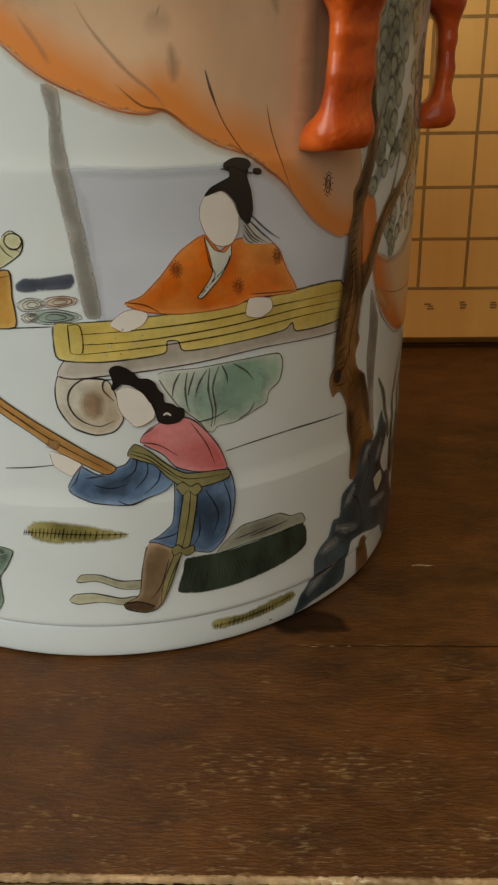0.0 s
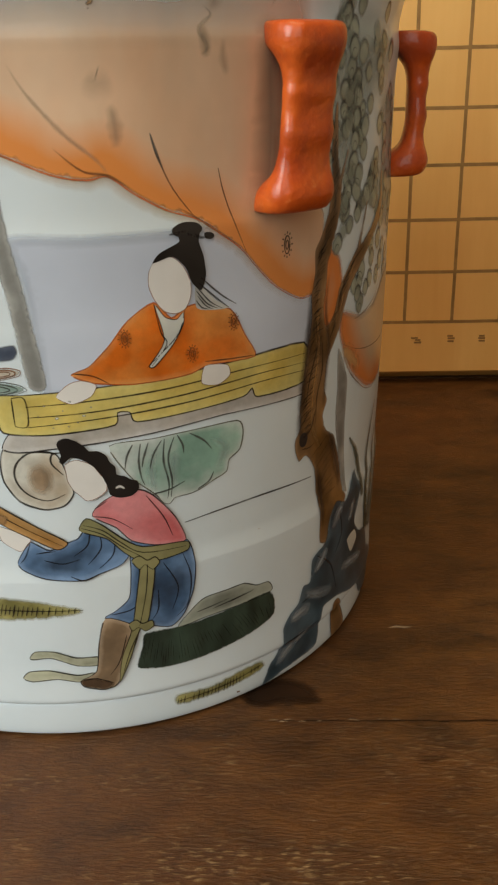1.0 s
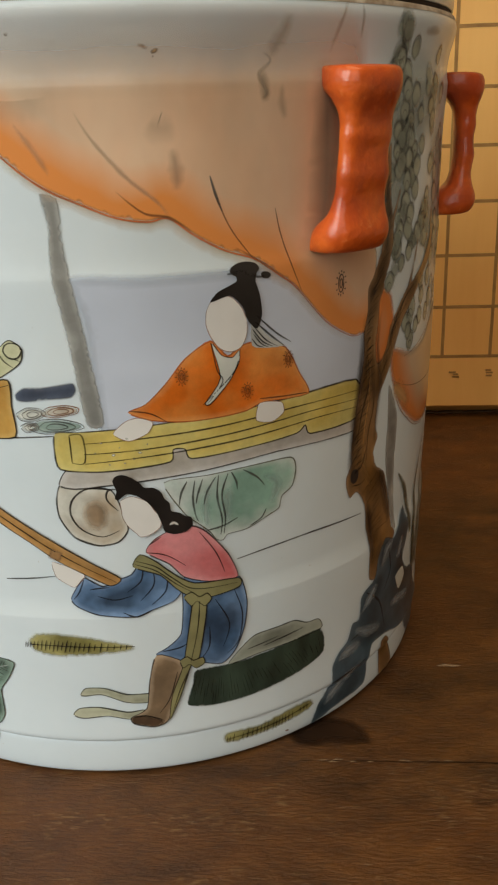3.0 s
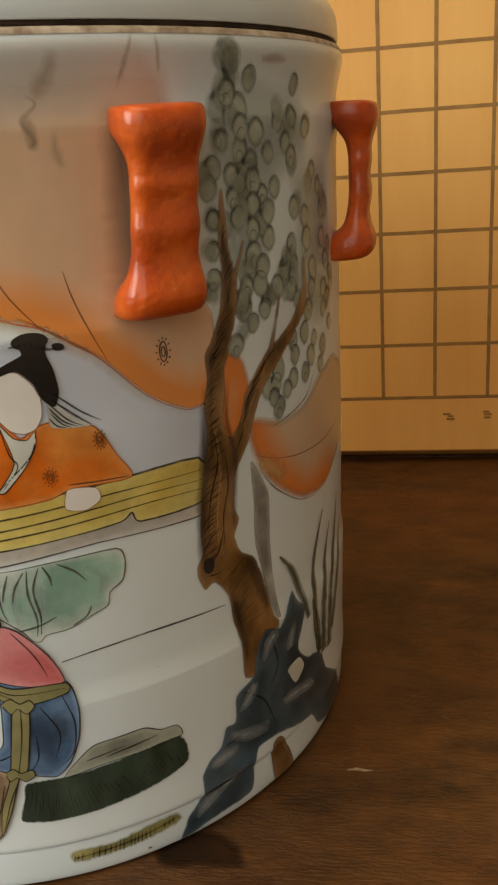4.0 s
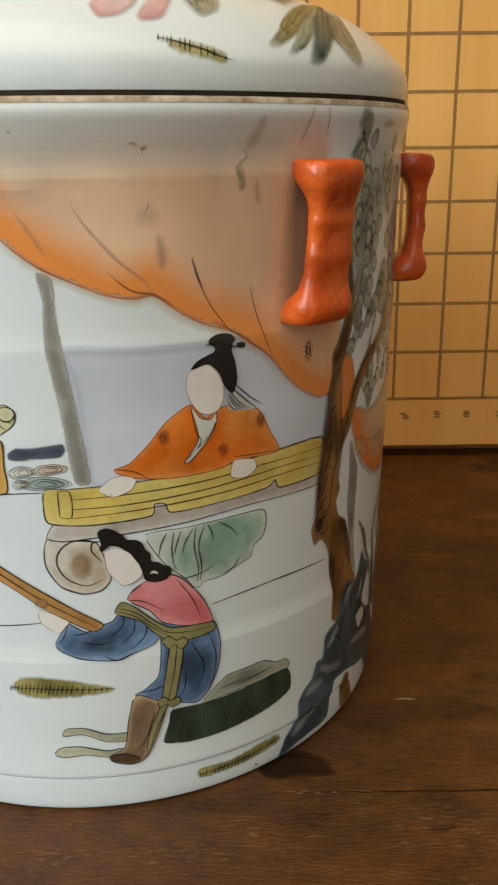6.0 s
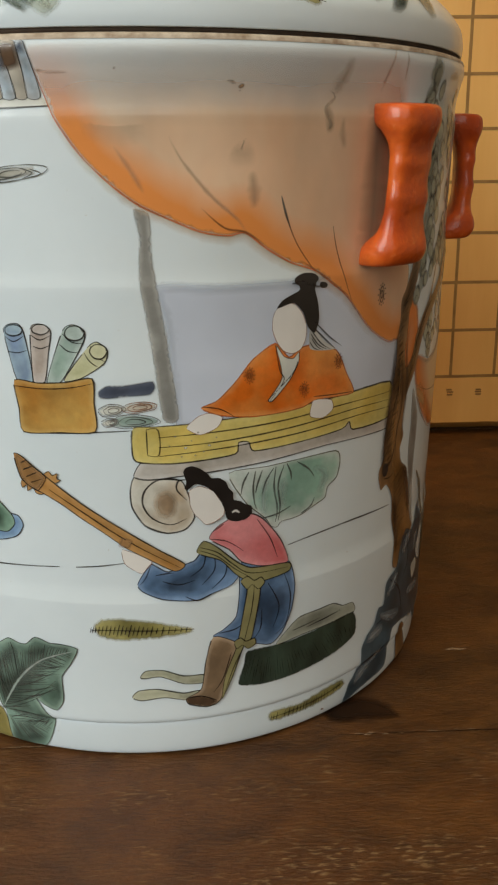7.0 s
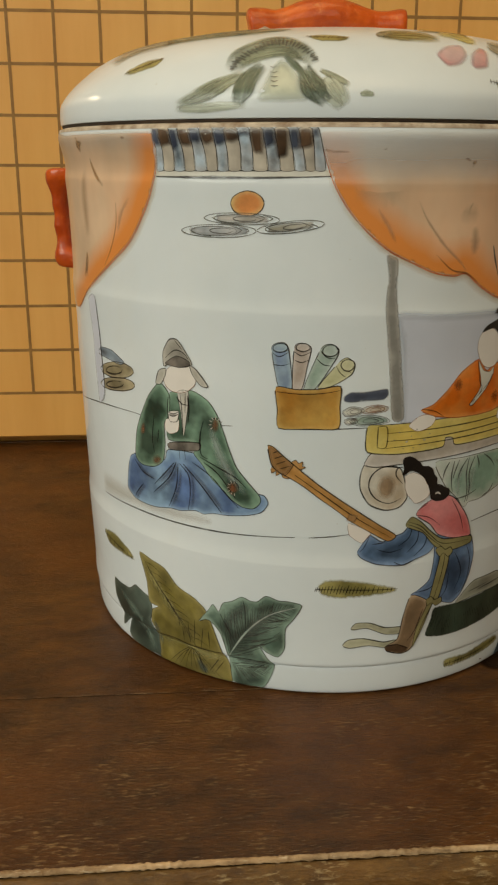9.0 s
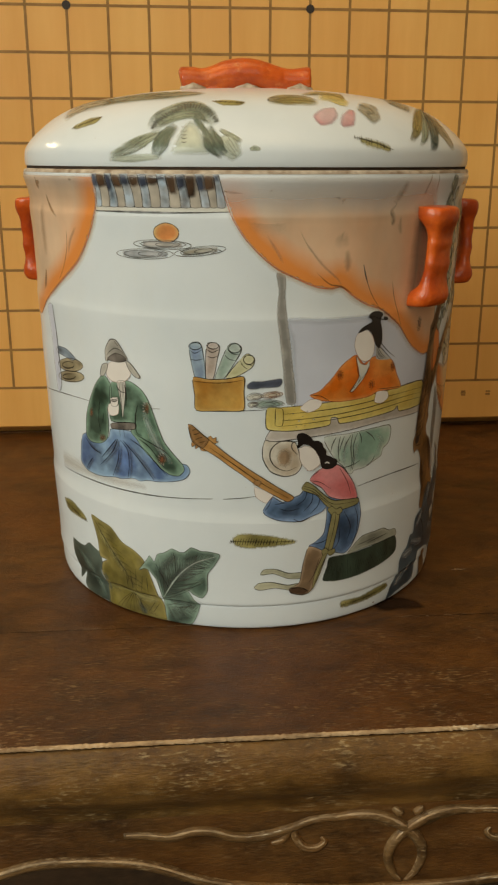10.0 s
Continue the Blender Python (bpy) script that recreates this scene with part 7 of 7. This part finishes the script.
haze([(15.5, 139.6), (16.7, 138.3), (18.7, 138.7)], 5.0, 0.2)
haze([(29.5, 147.5), (29.9, 144.5), (30.1, 141.9)], 2.2, 0.6)
haze([(29.7, 150), (30.8, 148.6), (29.2, 146.4), (30.2, 143.6), (29.4, 142.4)], 0.8, 0.6)
haze([(33, 156.1), (32.4, 153.2), (31.3, 150.8), (30.8, 149.1)], 3.0, 0.4)
haze([(41.6, 158.5), (40.6, 154.4), (39.5, 149.8)], 1.0, 0.4)
haze([(44.2, 158), (44.4, 155.1), (44.6, 152.3)], 0.9, 0.4)
# broad olive-grey streak on the wall along the handle's left side
haze([(38.4, 149), (39.2, 140), (39.4, 130), (38.8, 121), (36.4, 114)], 8.0, 0.55, 3, OLIVE_STREAK)
haze([(32.3, 145.1), (32.3, 141.8), (32.9, 139.1)], 2.0, 0.3)
haze([(-0, 139.9), (2.1, 135.3), (3.6, 131.4)], 1.2, 0.35)
haze([(-4.2, 143.4), (0.1, 142.9), (4.4, 143.3)], 6.0, 0.2)
haze([(-62.6, 155.8), (-63.2, 154.3), (-62.3, 152.8)], 2.4, 0.8, 3, STAIN)
haze([(-59.2, 151), (-58.7, 148.8), (-57.1, 146.3), (-54.4, 143.7)], 1.5, 0.8, 3, STAIN)
haze([(-64.5, 125), (-64.6, 122.2), (-66.4, 117.3)], 2.2, 0.8, 3, STAIN)
haze([(-62.2, 148), (-63.5, 138.7), (-63, 129.2)], 5.0, 0.3, 3, STAIN)
haze([(-63.9, 124.3), (-65, 121.7), (-64.6, 117.6)], 1.4, 0.4)
haze([(-46.9, 141.1), (-49.6, 136.5), (-50.8, 132)], 1.6, 0.35)
p = paint("foot_chip", BROWN_LINE, [(24.2, 0.6), (24.1, 0.3), (23.8, 0.3), (23.5, 0.4), (23.4, 0.7), (23.5, 0.9), (23.7, 1), (24, 0.8)], 2, 0, soft=0.3)
p = paint("foot_chip", BROWN_LINE, [(20.3, 0.4), (20.2, 0), (19.9, -0.1), (19.6, 0.1), (19.5, 0.4), (19.6, 0.6), (19.8, 0.7), (20.1, 0.6)], 2, 0, soft=0.3)
p = paint("foot_chip", BROWN_LINE, [(8.9, 0.4), (8.8, 0.1), (8.5, -0.1), (8.2, -0), (8.1, 0.2), (8.2, 0.5), (8.5, 0.7), (8.7, 0.7)], 2, 0, soft=0.3)
p = paint("foot_chip", BROWN_LINE, [(33.1, 2.6), (33.1, 2.3), (32.8, 2.3), (32.4, 2.4), (32.3, 2.7), (32.4, 3), (32.7, 3), (33, 2.9)], 2, 0, soft=0.3)
hatching([(45.2, 64.8), (45.2, 68.7), (45.2, 72.4), (45.9, 78.9), (46.6, 85.7), (47.2, 91.4), (47.3, 96.2), (48, 100.7), (47.9, 105.5)], [(48.9, 62.8), (48.7, 66.8), (49.3, 70.3), (50.5, 76.7), (51, 83.8), (50.6, 88.6), (50.2, 92.7), (50.9, 98.3), (51.2, 104.4)], 0.5, 2.2, 6, 0.13)
hatching([(50.5, 46.8), (50, 50.1), (49, 55.4), (47.1, 59.9)], [(57.4, 44.5), (55.9, 51), (54.5, 56.7), (53.1, 61.5)], 1.1, 2.0, 6, 0.1)
hatching([(48, 103.9), (50.2, 110.1), (51.5, 118.2), (51.4, 126.5)], [(51.3, 102.9), (52.9, 109.3), (54.1, 117.6), (52.9, 126.2)], 0.5, 2.2, 6, 0.13)
hatching([(51.7, 88.6), (53, 91.6), (54.3, 96.1), (56.6, 99.7)], [(54.2, 87), (55.7, 91), (57.6, 95.4), (61.3, 99.6)], 0.6, 2.2, 6, 0.13)

# ---- paintings on the lid ----
p = lid_paint("painted_hill", HILL_PALE, [(-30, -80.8), (-27.3, -77.5), (-25.3, -74.7), (-22.6, -73), (-20.1, -75.9), (-18.6, -79.6), (-17.6, -84.4), (-24.2, -83.1)], 1, 0.0, soft=2.5)
lid_ink(p, [(-25.6, -74.8), (-24.9, -75.3), (-24, -75.4)], 0.22, 3)
lid_ink(p, [(-25.7, -76.1), (-24.9, -76.7), (-24, -76.7)], 0.22, 3)
lid_ink(p, [(-25.7, -77.3), (-24.9, -77.7), (-24, -77.9)], 0.22, 3)
lid_ink(p, [(-25.7, -78.1), (-25, -78.6), (-24.1, -78.7)], 0.22, 3)
lid_ink(p, [(-25.8, -79), (-25, -79.4), (-24.1, -79.6)], 0.22, 3)
p = lid_wash("painted_bough", BOUGH_BROWN, [(-66.7, -31.3), (-60.6, -20.3), (-53.6, -18), (-47.6, -35.1)], [(-64.1, -41.9), (-59.6, -42.1), (-53.5, -46.8), (-46.5, -49.6)], 14, 2)
p = lid_wash("painted_bough", PINE_GREY, [(-52.5, -38.3), (-45.5, -33.4), (-37.3, -36.7), (-28.4, -39.9), (-18.5, -48.4)], [(-51.7, -45.5), (-44.2, -51.1), (-36.5, -55.1), (-28.3, -58.6), (-18.7, -57.9)], 16, 2)
p = lid_wash("painted_bough", BOUGH_BROWN, [(-36.2, -44.5), (-27, -45.8), (-17.2, -51.4)], [(-36, -50.2), (-26.9, -54.9), (-17.3, -56.1)], 6, 3)
p = lid_wash("painted_pine_bough", PINE_GREY, [(-36.4, -70.5), (-34.4, -65.6), (-29.5, -63.3), (-24.7, -62.1), (-19.7, -64.1), (-15.4, -70.2), (-13.6, -76.2)], [(-33.8, -74.1), (-30.8, -73.3), (-27.5, -72.7), (-24.1, -72.6), (-21.2, -73.5), (-19, -75.4), (-16.2, -78)], 7, 2)
p = lid_wash("painted_pine_bough", PINE_GREY, [(-33.3, -70.2), (-29.2, -67.2), (-24.6, -67.3), (-20.1, -69.4), (-17.4, -75.1)], [(-32.2, -73), (-27.8, -72.7), (-24.4, -72.9), (-21.7, -73.9), (-18.9, -76.6)], 5, 3)
p = lid_wash("painted_pine_bough", PINE_DARK, [(-25.9, -75.3), (-28.4, -77.7), (-30.2, -79.1), (-34, -80.6)], [(-27.9, -72.1), (-32, -73.5), (-34.1, -75.3), (-36.1, -78.3)], 16, 3)
p = lid_wash("painted_pine_bough", PINE_GREY, [(-30.4, -75.8), (-36.4, -75.6), (-42.2, -75.1), (-49.4, -72.5)], [(-31.2, -73.1), (-37.9, -71.9), (-43, -71), (-49.3, -70)], 16, 2)
p = lid_wash("painted_pine_bough", PINE_DARK, [(-16.5, -76.5), (-14.3, -79.9), (-13.2, -81.3), (-11.6, -84.5)], [(-20, -77.3), (-19.8, -80.9), (-18.2, -83.8), (-14.6, -86.5)], 18, 3)
p = lid_wash("painted_pine_bough", PINE_DARK, [(-21.4, -72), (-18.8, -75.8), (-17.2, -79.6)], [(-22.5, -73), (-20.7, -76.9), (-18.3, -79.9)], 8, 3)
p = lid_wash("painted_pine_bough", PINE_GREY, [(-14, -78.1), (-11.1, -80), (-7.2, -82.5)], [(-14.7, -79.1), (-12.1, -81.2), (-7.9, -83.2)], 6, 2)
p = lid_wash("painted_pine_bough", HILL_PALE, [(-12.1, -79.7), (-8.5, -82), (-7.4, -85.9)], [(-15.5, -81.2), (-14.5, -84.9), (-11.1, -87.9)], 8, 2)
p = lid_wash("painted_pine_bough", HILL_PALE, [(-49.7, -71), (-41.3, -75.3), (-32, -79.9)], [(-50.7, -72.4), (-42.6, -77.8), (-32.5, -81.5)], 6, 2)
lid_ink(p, [(-33.9, -72), (-34.4, -71.7), (-34.9, -71.4)], 0.5, 5)
lid_ink(p, [(-33.1, -71.7), (-34.1, -71.2), (-34.9, -70.6)], 0.5, 5)
lid_ink(p, [(-33.1, -71), (-33.7, -70.6), (-34.3, -70.2)], 0.5, 5)
lid_ink(p, [(-32.4, -70.8), (-33.4, -70), (-34.3, -69.3)], 0.5, 5)
lid_ink(p, [(-32.2, -70.2), (-32.8, -69.7), (-33.5, -69.2)], 0.5, 5)
lid_ink(p, [(-31.1, -70.5), (-32.2, -69.4), (-33.2, -68.4)], 0.5, 5)
lid_ink(p, [(-30.9, -69.7), (-31.6, -69), (-32.2, -68.2)], 0.5, 5)
lid_ink(p, [(-29.8, -70), (-30.8, -68.6), (-31.8, -67.3)], 0.5, 5)
lid_ink(p, [(-29.2, -69.2), (-29.9, -68.2), (-30.5, -67.2)], 0.5, 5)
lid_ink(p, [(-28.1, -69.6), (-29, -67.8), (-29.3, -67.1)], 0.5, 5)
lid_ink(p, [(-27.5, -68.8), (-28, -67.5), (-28.5, -66.2)], 0.5, 5)
lid_ink(p, [(-26.5, -69.3), (-27.1, -67.3), (-27.4, -66.4)], 0.5, 5)
lid_ink(p, [(-25.9, -68.5), (-26.2, -67.1), (-26.5, -64.9)], 0.5, 5)
lid_ink(p, [(-25.2, -67.7), (-25.3, -66.6), (-25.4, -65)], 0.5, 5)
lid_ink(p, [(-24.3, -68.4), (-24.3, -66.5), (-24.4, -64.1)], 0.5, 5)
lid_ink(p, [(-23.5, -67.8), (-23.5, -66.4), (-23.4, -64.6)], 0.5, 5)
lid_ink(p, [(-22.7, -68.4), (-22.5, -66.2), (-22.3, -63.8)], 0.5, 5)
lid_ink(p, [(-21.8, -68.2), (-21.6, -66.7), (-21.3, -65)], 0.5, 5)
lid_ink(p, [(-21.2, -69.2), (-20.7, -67.3), (-20.5, -66.3)], 0.5, 5)
lid_ink(p, [(-20.2, -69.1), (-19.8, -67.9), (-19.3, -66.3)], 0.5, 5)
lid_ink(p, [(-19.8, -70.2), (-19.1, -68.8), (-18.7, -67.8)], 0.5, 5)
lid_ink(p, [(-19, -70.4), (-18.4, -69.7), (-17.7, -68.4)], 0.5, 5)
lid_ink(p, [(-18.7, -71.4), (-17.7, -70.4), (-17.2, -69.8)], 0.5, 5)
lid_ink(p, [(-17.8, -71.8), (-17.1, -71.2), (-16.3, -70.5)], 0.5, 5)
lid_ink(p, [(-17.7, -72.9), (-16.5, -72.1), (-15.9, -71.7)], 0.5, 5)
lid_ink(p, [(-16.8, -73.5), (-16, -73.1), (-15, -72.6)], 0.5, 5)
lid_ink(p, [(-16, -74.2), (-15.5, -74), (-14.8, -73.6)], 0.5, 5)
lid_ink(p, [(-16.2, -74.9), (-15.3, -74.6), (-14.8, -74.5)], 0.5, 5)
lid_ink(p, [(-15.6, -75.4), (-15.1, -75.3), (-14.2, -75.1)], 0.5, 5)
lid_ink(p, [(-15.9, -76), (-14.9, -75.9), (-14.3, -75.8)], 0.5, 5)
p = lid_paint("painted_peach", PEACH_PINK, [(14.4, -73.5), (18, -68.6), (22.6, -66.5), (23.5, -71), (20.8, -75.3), (16.7, -77)], 2, 0.0, soft=1.4)
p = lid_paint("painted_peach", PEACH_PINK, [(24.2, -69.7), (28.1, -64.5), (29.6, -67), (28.2, -73.2), (24.4, -75.5), (22.9, -74.2)], 2, 0.0, soft=1.4)
p = lid_wash("painted_peach_leaf", LEAF_OLIVE, [(1.6, -63.5), (7.2, -58), (13.6, -57.5), (18.5, -62.4)], [(1.1, -69), (5.8, -69.6), (11.8, -69.3), (17.4, -67.7)], 14, 2)
p = lid_wash("painted_peach_leaf", BOUGH_BROWN, [(1.3, -64.7), (4, -62.1), (6.4, -65)], [(1.1, -67.2), (3.3, -67.6), (6, -67.5)], 6, 2)
p = lid_wash("painted_peach_leaf", ZITHER_YELLOW, [(18.9, -54.5), (24.1, -49.9), (27.2, -54.2), (28.8, -60)], [(17.5, -63), (21.4, -63.5), (24.5, -64.6), (27.4, -64.6)], 9, 3)
p = lid_wash("painted_peach_leaf", LEAF_OLIVE, [(13.1, -54.7), (21.7, -41), (28, -44.1), (27.3, -58.7)], [(12.6, -59.4), (19.3, -56.1), (25.4, -56.4), (26.2, -61.1)], 6, 2)
p = lid_wash("painted_peach_leaf", BOUGH_BROWN, [(32.3, -56.4), (36.4, -55.5), (38.3, -60.9), (38.1, -66)], [(29.5, -64.8), (31.4, -67.5), (33.1, -69.2), (34.9, -69.9)], 12, 2)
p = lid_wash("painted_bough", BOUGH_BROWN, [(44.3, -32.5), (47.8, -27.3), (56, -37.5)], [(44.1, -49.2), (46.7, -51.6), (51, -51.7)], 10, 2)
p = lid_wash("painted_bough", LEAF_OLIVE, [(62, -24.7), (55.5, -51.3), (53, -60), (49, -67.1)], [(58, -32.7), (50.6, -55.5), (48.8, -62.5), (46.6, -68.1)], 12, 2)
p = lid_wash("painted_bough", PINE_GREY, [(61.2, -24.5), (57, -51.6), (55.4, -59.4), (52.2, -65.6)], [(59, -32.3), (53.3, -56.2), (52.2, -61.9), (50.6, -66.4)], 8, 2)
p = lid_wash("painted_bough", LEAF_DARK, [(60.8, -24.5), (62.1, -43.4), (60.7, -54.3), (57.7, -62.7)], [(58.5, -36), (55.8, -54.3), (55.6, -59.7), (54.8, -64.7)], 12, 3)
p = lid_wash("painted_bough", BOUGH_BROWN, [(62.9, -25.2), (65.7, -42.5), (68.1, -49.5)], [(59.5, -38.9), (60.9, -52), (66.3, -53.1)], 10, 3)
p = lid_wash("painted_bough", PINE_GREY, [(-5.7, -83.9), (-4, -83.5), (-2, -84.1)], [(-5.6, -85), (-4.1, -85.2), (-2.2, -85.2)], 4, 2)
lid_moss([(-61.3, -49), (-55.5, -50.7), (-50.6, -54.6), (-53.2, -56.3), (-59.7, -52.5)], [(-60.9, -50.2), (-55.3, -53.2), (-50.8, -54.8)], 9)
lid_moss([(-16, -64.9), (-11.8, -64.7), (-5.5, -67.1), (-7, -69.6), (-12.8, -68.8)], [(-15.6, -65.4), (-11, -67), (-6, -68.2)], 9)
lid_moss([(27.1, -77), (32, -75.5), (37.6, -74), (41.1, -73.6), (38.9, -75.8), (31.8, -77.7), (27.7, -78.1)], [(27.3, -77.2), (32.8, -76.1), (40.7, -74.1)], 11)


# ---- marks on the board's margin and on the table ----
for x, bars in ((0.0729, ((-1.6, 0.6, 3.2), (0.0, -0.4, 2.4), (0.0, -1.6, 3.4))), (0.0884, ((-0.4, 1.4, 2.6), (0.2, 0.2, 3.2), (0.0, -1.2, 2.8))), (0.1029, ((0.0, 1.2, 2.6), (0.0, 0.1, 3.2), (0.1, -1.2, 2.8))), (0.1190, ((0.0, 1.0, 2.8), (0.0, -0.9, 3.0)))):
    bm = bmesh.new()
    for dx, dz, wide in bars:
        box_bm(x + (dx - wide / 2) / 1000, x + (dx + wide / 2) / 1000, -0.00025, 0.0002, 0.0222 + (dz - 0.4) / 1000, 0.0222 + (dz + 0.4) / 1000, bm=bm)
    part("margin_mark", bm, GRID_INK, board, "small dark brown mark, too worn to read")


DARK_MARK = paint_material("dark_table_mark", (0.014, 0.006, 0.0024), (0.030, 0.012, 0.0042), scale=60, rough=0.8, wash=0, coat=0.0)
DARK_MARK.node_tree.nodes["Principled BSDF"].inputs["Specular IOR Level"].default_value = 0.12
SCRATCH = paint_material("bare_scratch", (0.25, 0.16, 0.09), (0.40, 0.29, 0.19), scale=200, rough=0.7, wash=0, coat=0.0)


def on_table(x, y, lift):
    return (x / 1000, y / 1000, TOP_HEIGHT + lift)


# soft-edged dark patch on the tabletop by the jar's front-right foot
fill("dark_stain", DARK_MARK, loop_of([(43, -65), (47, -62), (53, -59), (59, -60.5), (62.5, -64), (64, -69), (59, -69.4), (54, -69), (50, -70.5), (45, -69.5)]), on_table, table, 0.00012, 2.6, label="dark soft-edged patch beside the jar")
fill("dark_stain", DARK_MARK, loop_of([(84, -86), (89, -85.6), (91, -87), (87, -88.2), (83, -87.6)]), on_table, table, 0.00012, 2.5, label="small dark stain")
random.seed(7)
# the crack beside the jar
crack = np.array([(46 + 3.0 * n, -74.8 + 0.5 * noise.noise((n * 0.7, 3.0, 0.0))) for n in range(100)])
stroke("crack", DARK_MARK, crack, (0.15, 0.7, 0.5, 0.7, 0.4), on_table, table, 0.0001)
crack = np.array([(-15 - 3.0 * n, -75.4 + 0.3 * noise.noise((n * 0.7, 9.0, 0.0))) for n in range(90)])
stroke("crack", DARK_MARK, crack, (0.1, 0.35, 0.25, 0.4, 0.25), on_table, table, 0.0001)
for n in range(46):
    x, y = -18 - 190 * random.random() ** 1.4, -75.1 + random.uniform(-0.15, 0.2)
    stroke("scratch", SCRATCH, np.array([(x, y), (x + 1.2, y + 0.05), (x + random.uniform(1.8, 5), y)]), (0.08, random.uniform(0.12, 0.34), 0.05), on_table, table, 0.00016)
for n in range(14):
    x, y = 48 + 110 * random.random() ** 1.5, -74.8 + random.uniform(-0.5, 0.5)
    stroke("scratch", SCRATCH, np.array([(x, y), (x + 0.7, y + 0.1), (x + random.uniform(1, 2.4), y)]), (0.08, random.uniform(0.15, 0.4), 0.05), on_table, table, 0.00016)
# rubbed flecks behind the edge
for n in range(260):
    x, y = random.uniform(-110, 150), -139.2 + 24 * random.random() ** 2.2
    long = random.uniform(0.4, 2.2)
    stroke("scratch", SCRATCH, np.array([(x, y), (x + long / 2, y + random.uniform(-0.15, 0.2)), (x + long, y + 0.1 * long)]), (0.05, random.uniform(0.06, 0.2), 0.04), on_table, table, 0.00014)
# the long scratch beside the jar, then the small rubbed nicks along the grain
stroke("scratch", SCRATCH, np.array([(83.2, -38.4), (85.5, -37.9), (87.5, -38.3), (89.5, -38.1)]), (0.3, 1.0, 0.8, 0.3), on_table, table, 0.00015)
for n in range(170):
    x, y = random.uniform(-120, 150), -78 - 60 * random.random() ** 0.8
    if random.random() < 0.25:
        y = random.uniform(-75, 60)
        if math.hypot(x, y) < 88:
            continue
    long = random.uniform(0.5, 2.6) * (1.6 if y < -120 else 1.0)
    tilt = random.uniform(-0.15, 0.25)
    stroke("scratch", SCRATCH, np.array([(x, y), (x + long / 2, y + tilt * long / 2 + random.uniform(-0.1, 0.1)), (x + long, y + tilt * long)]), (0.06, random.uniform(0.08, 0.2), 0.04), on_table, table, 0.00015)
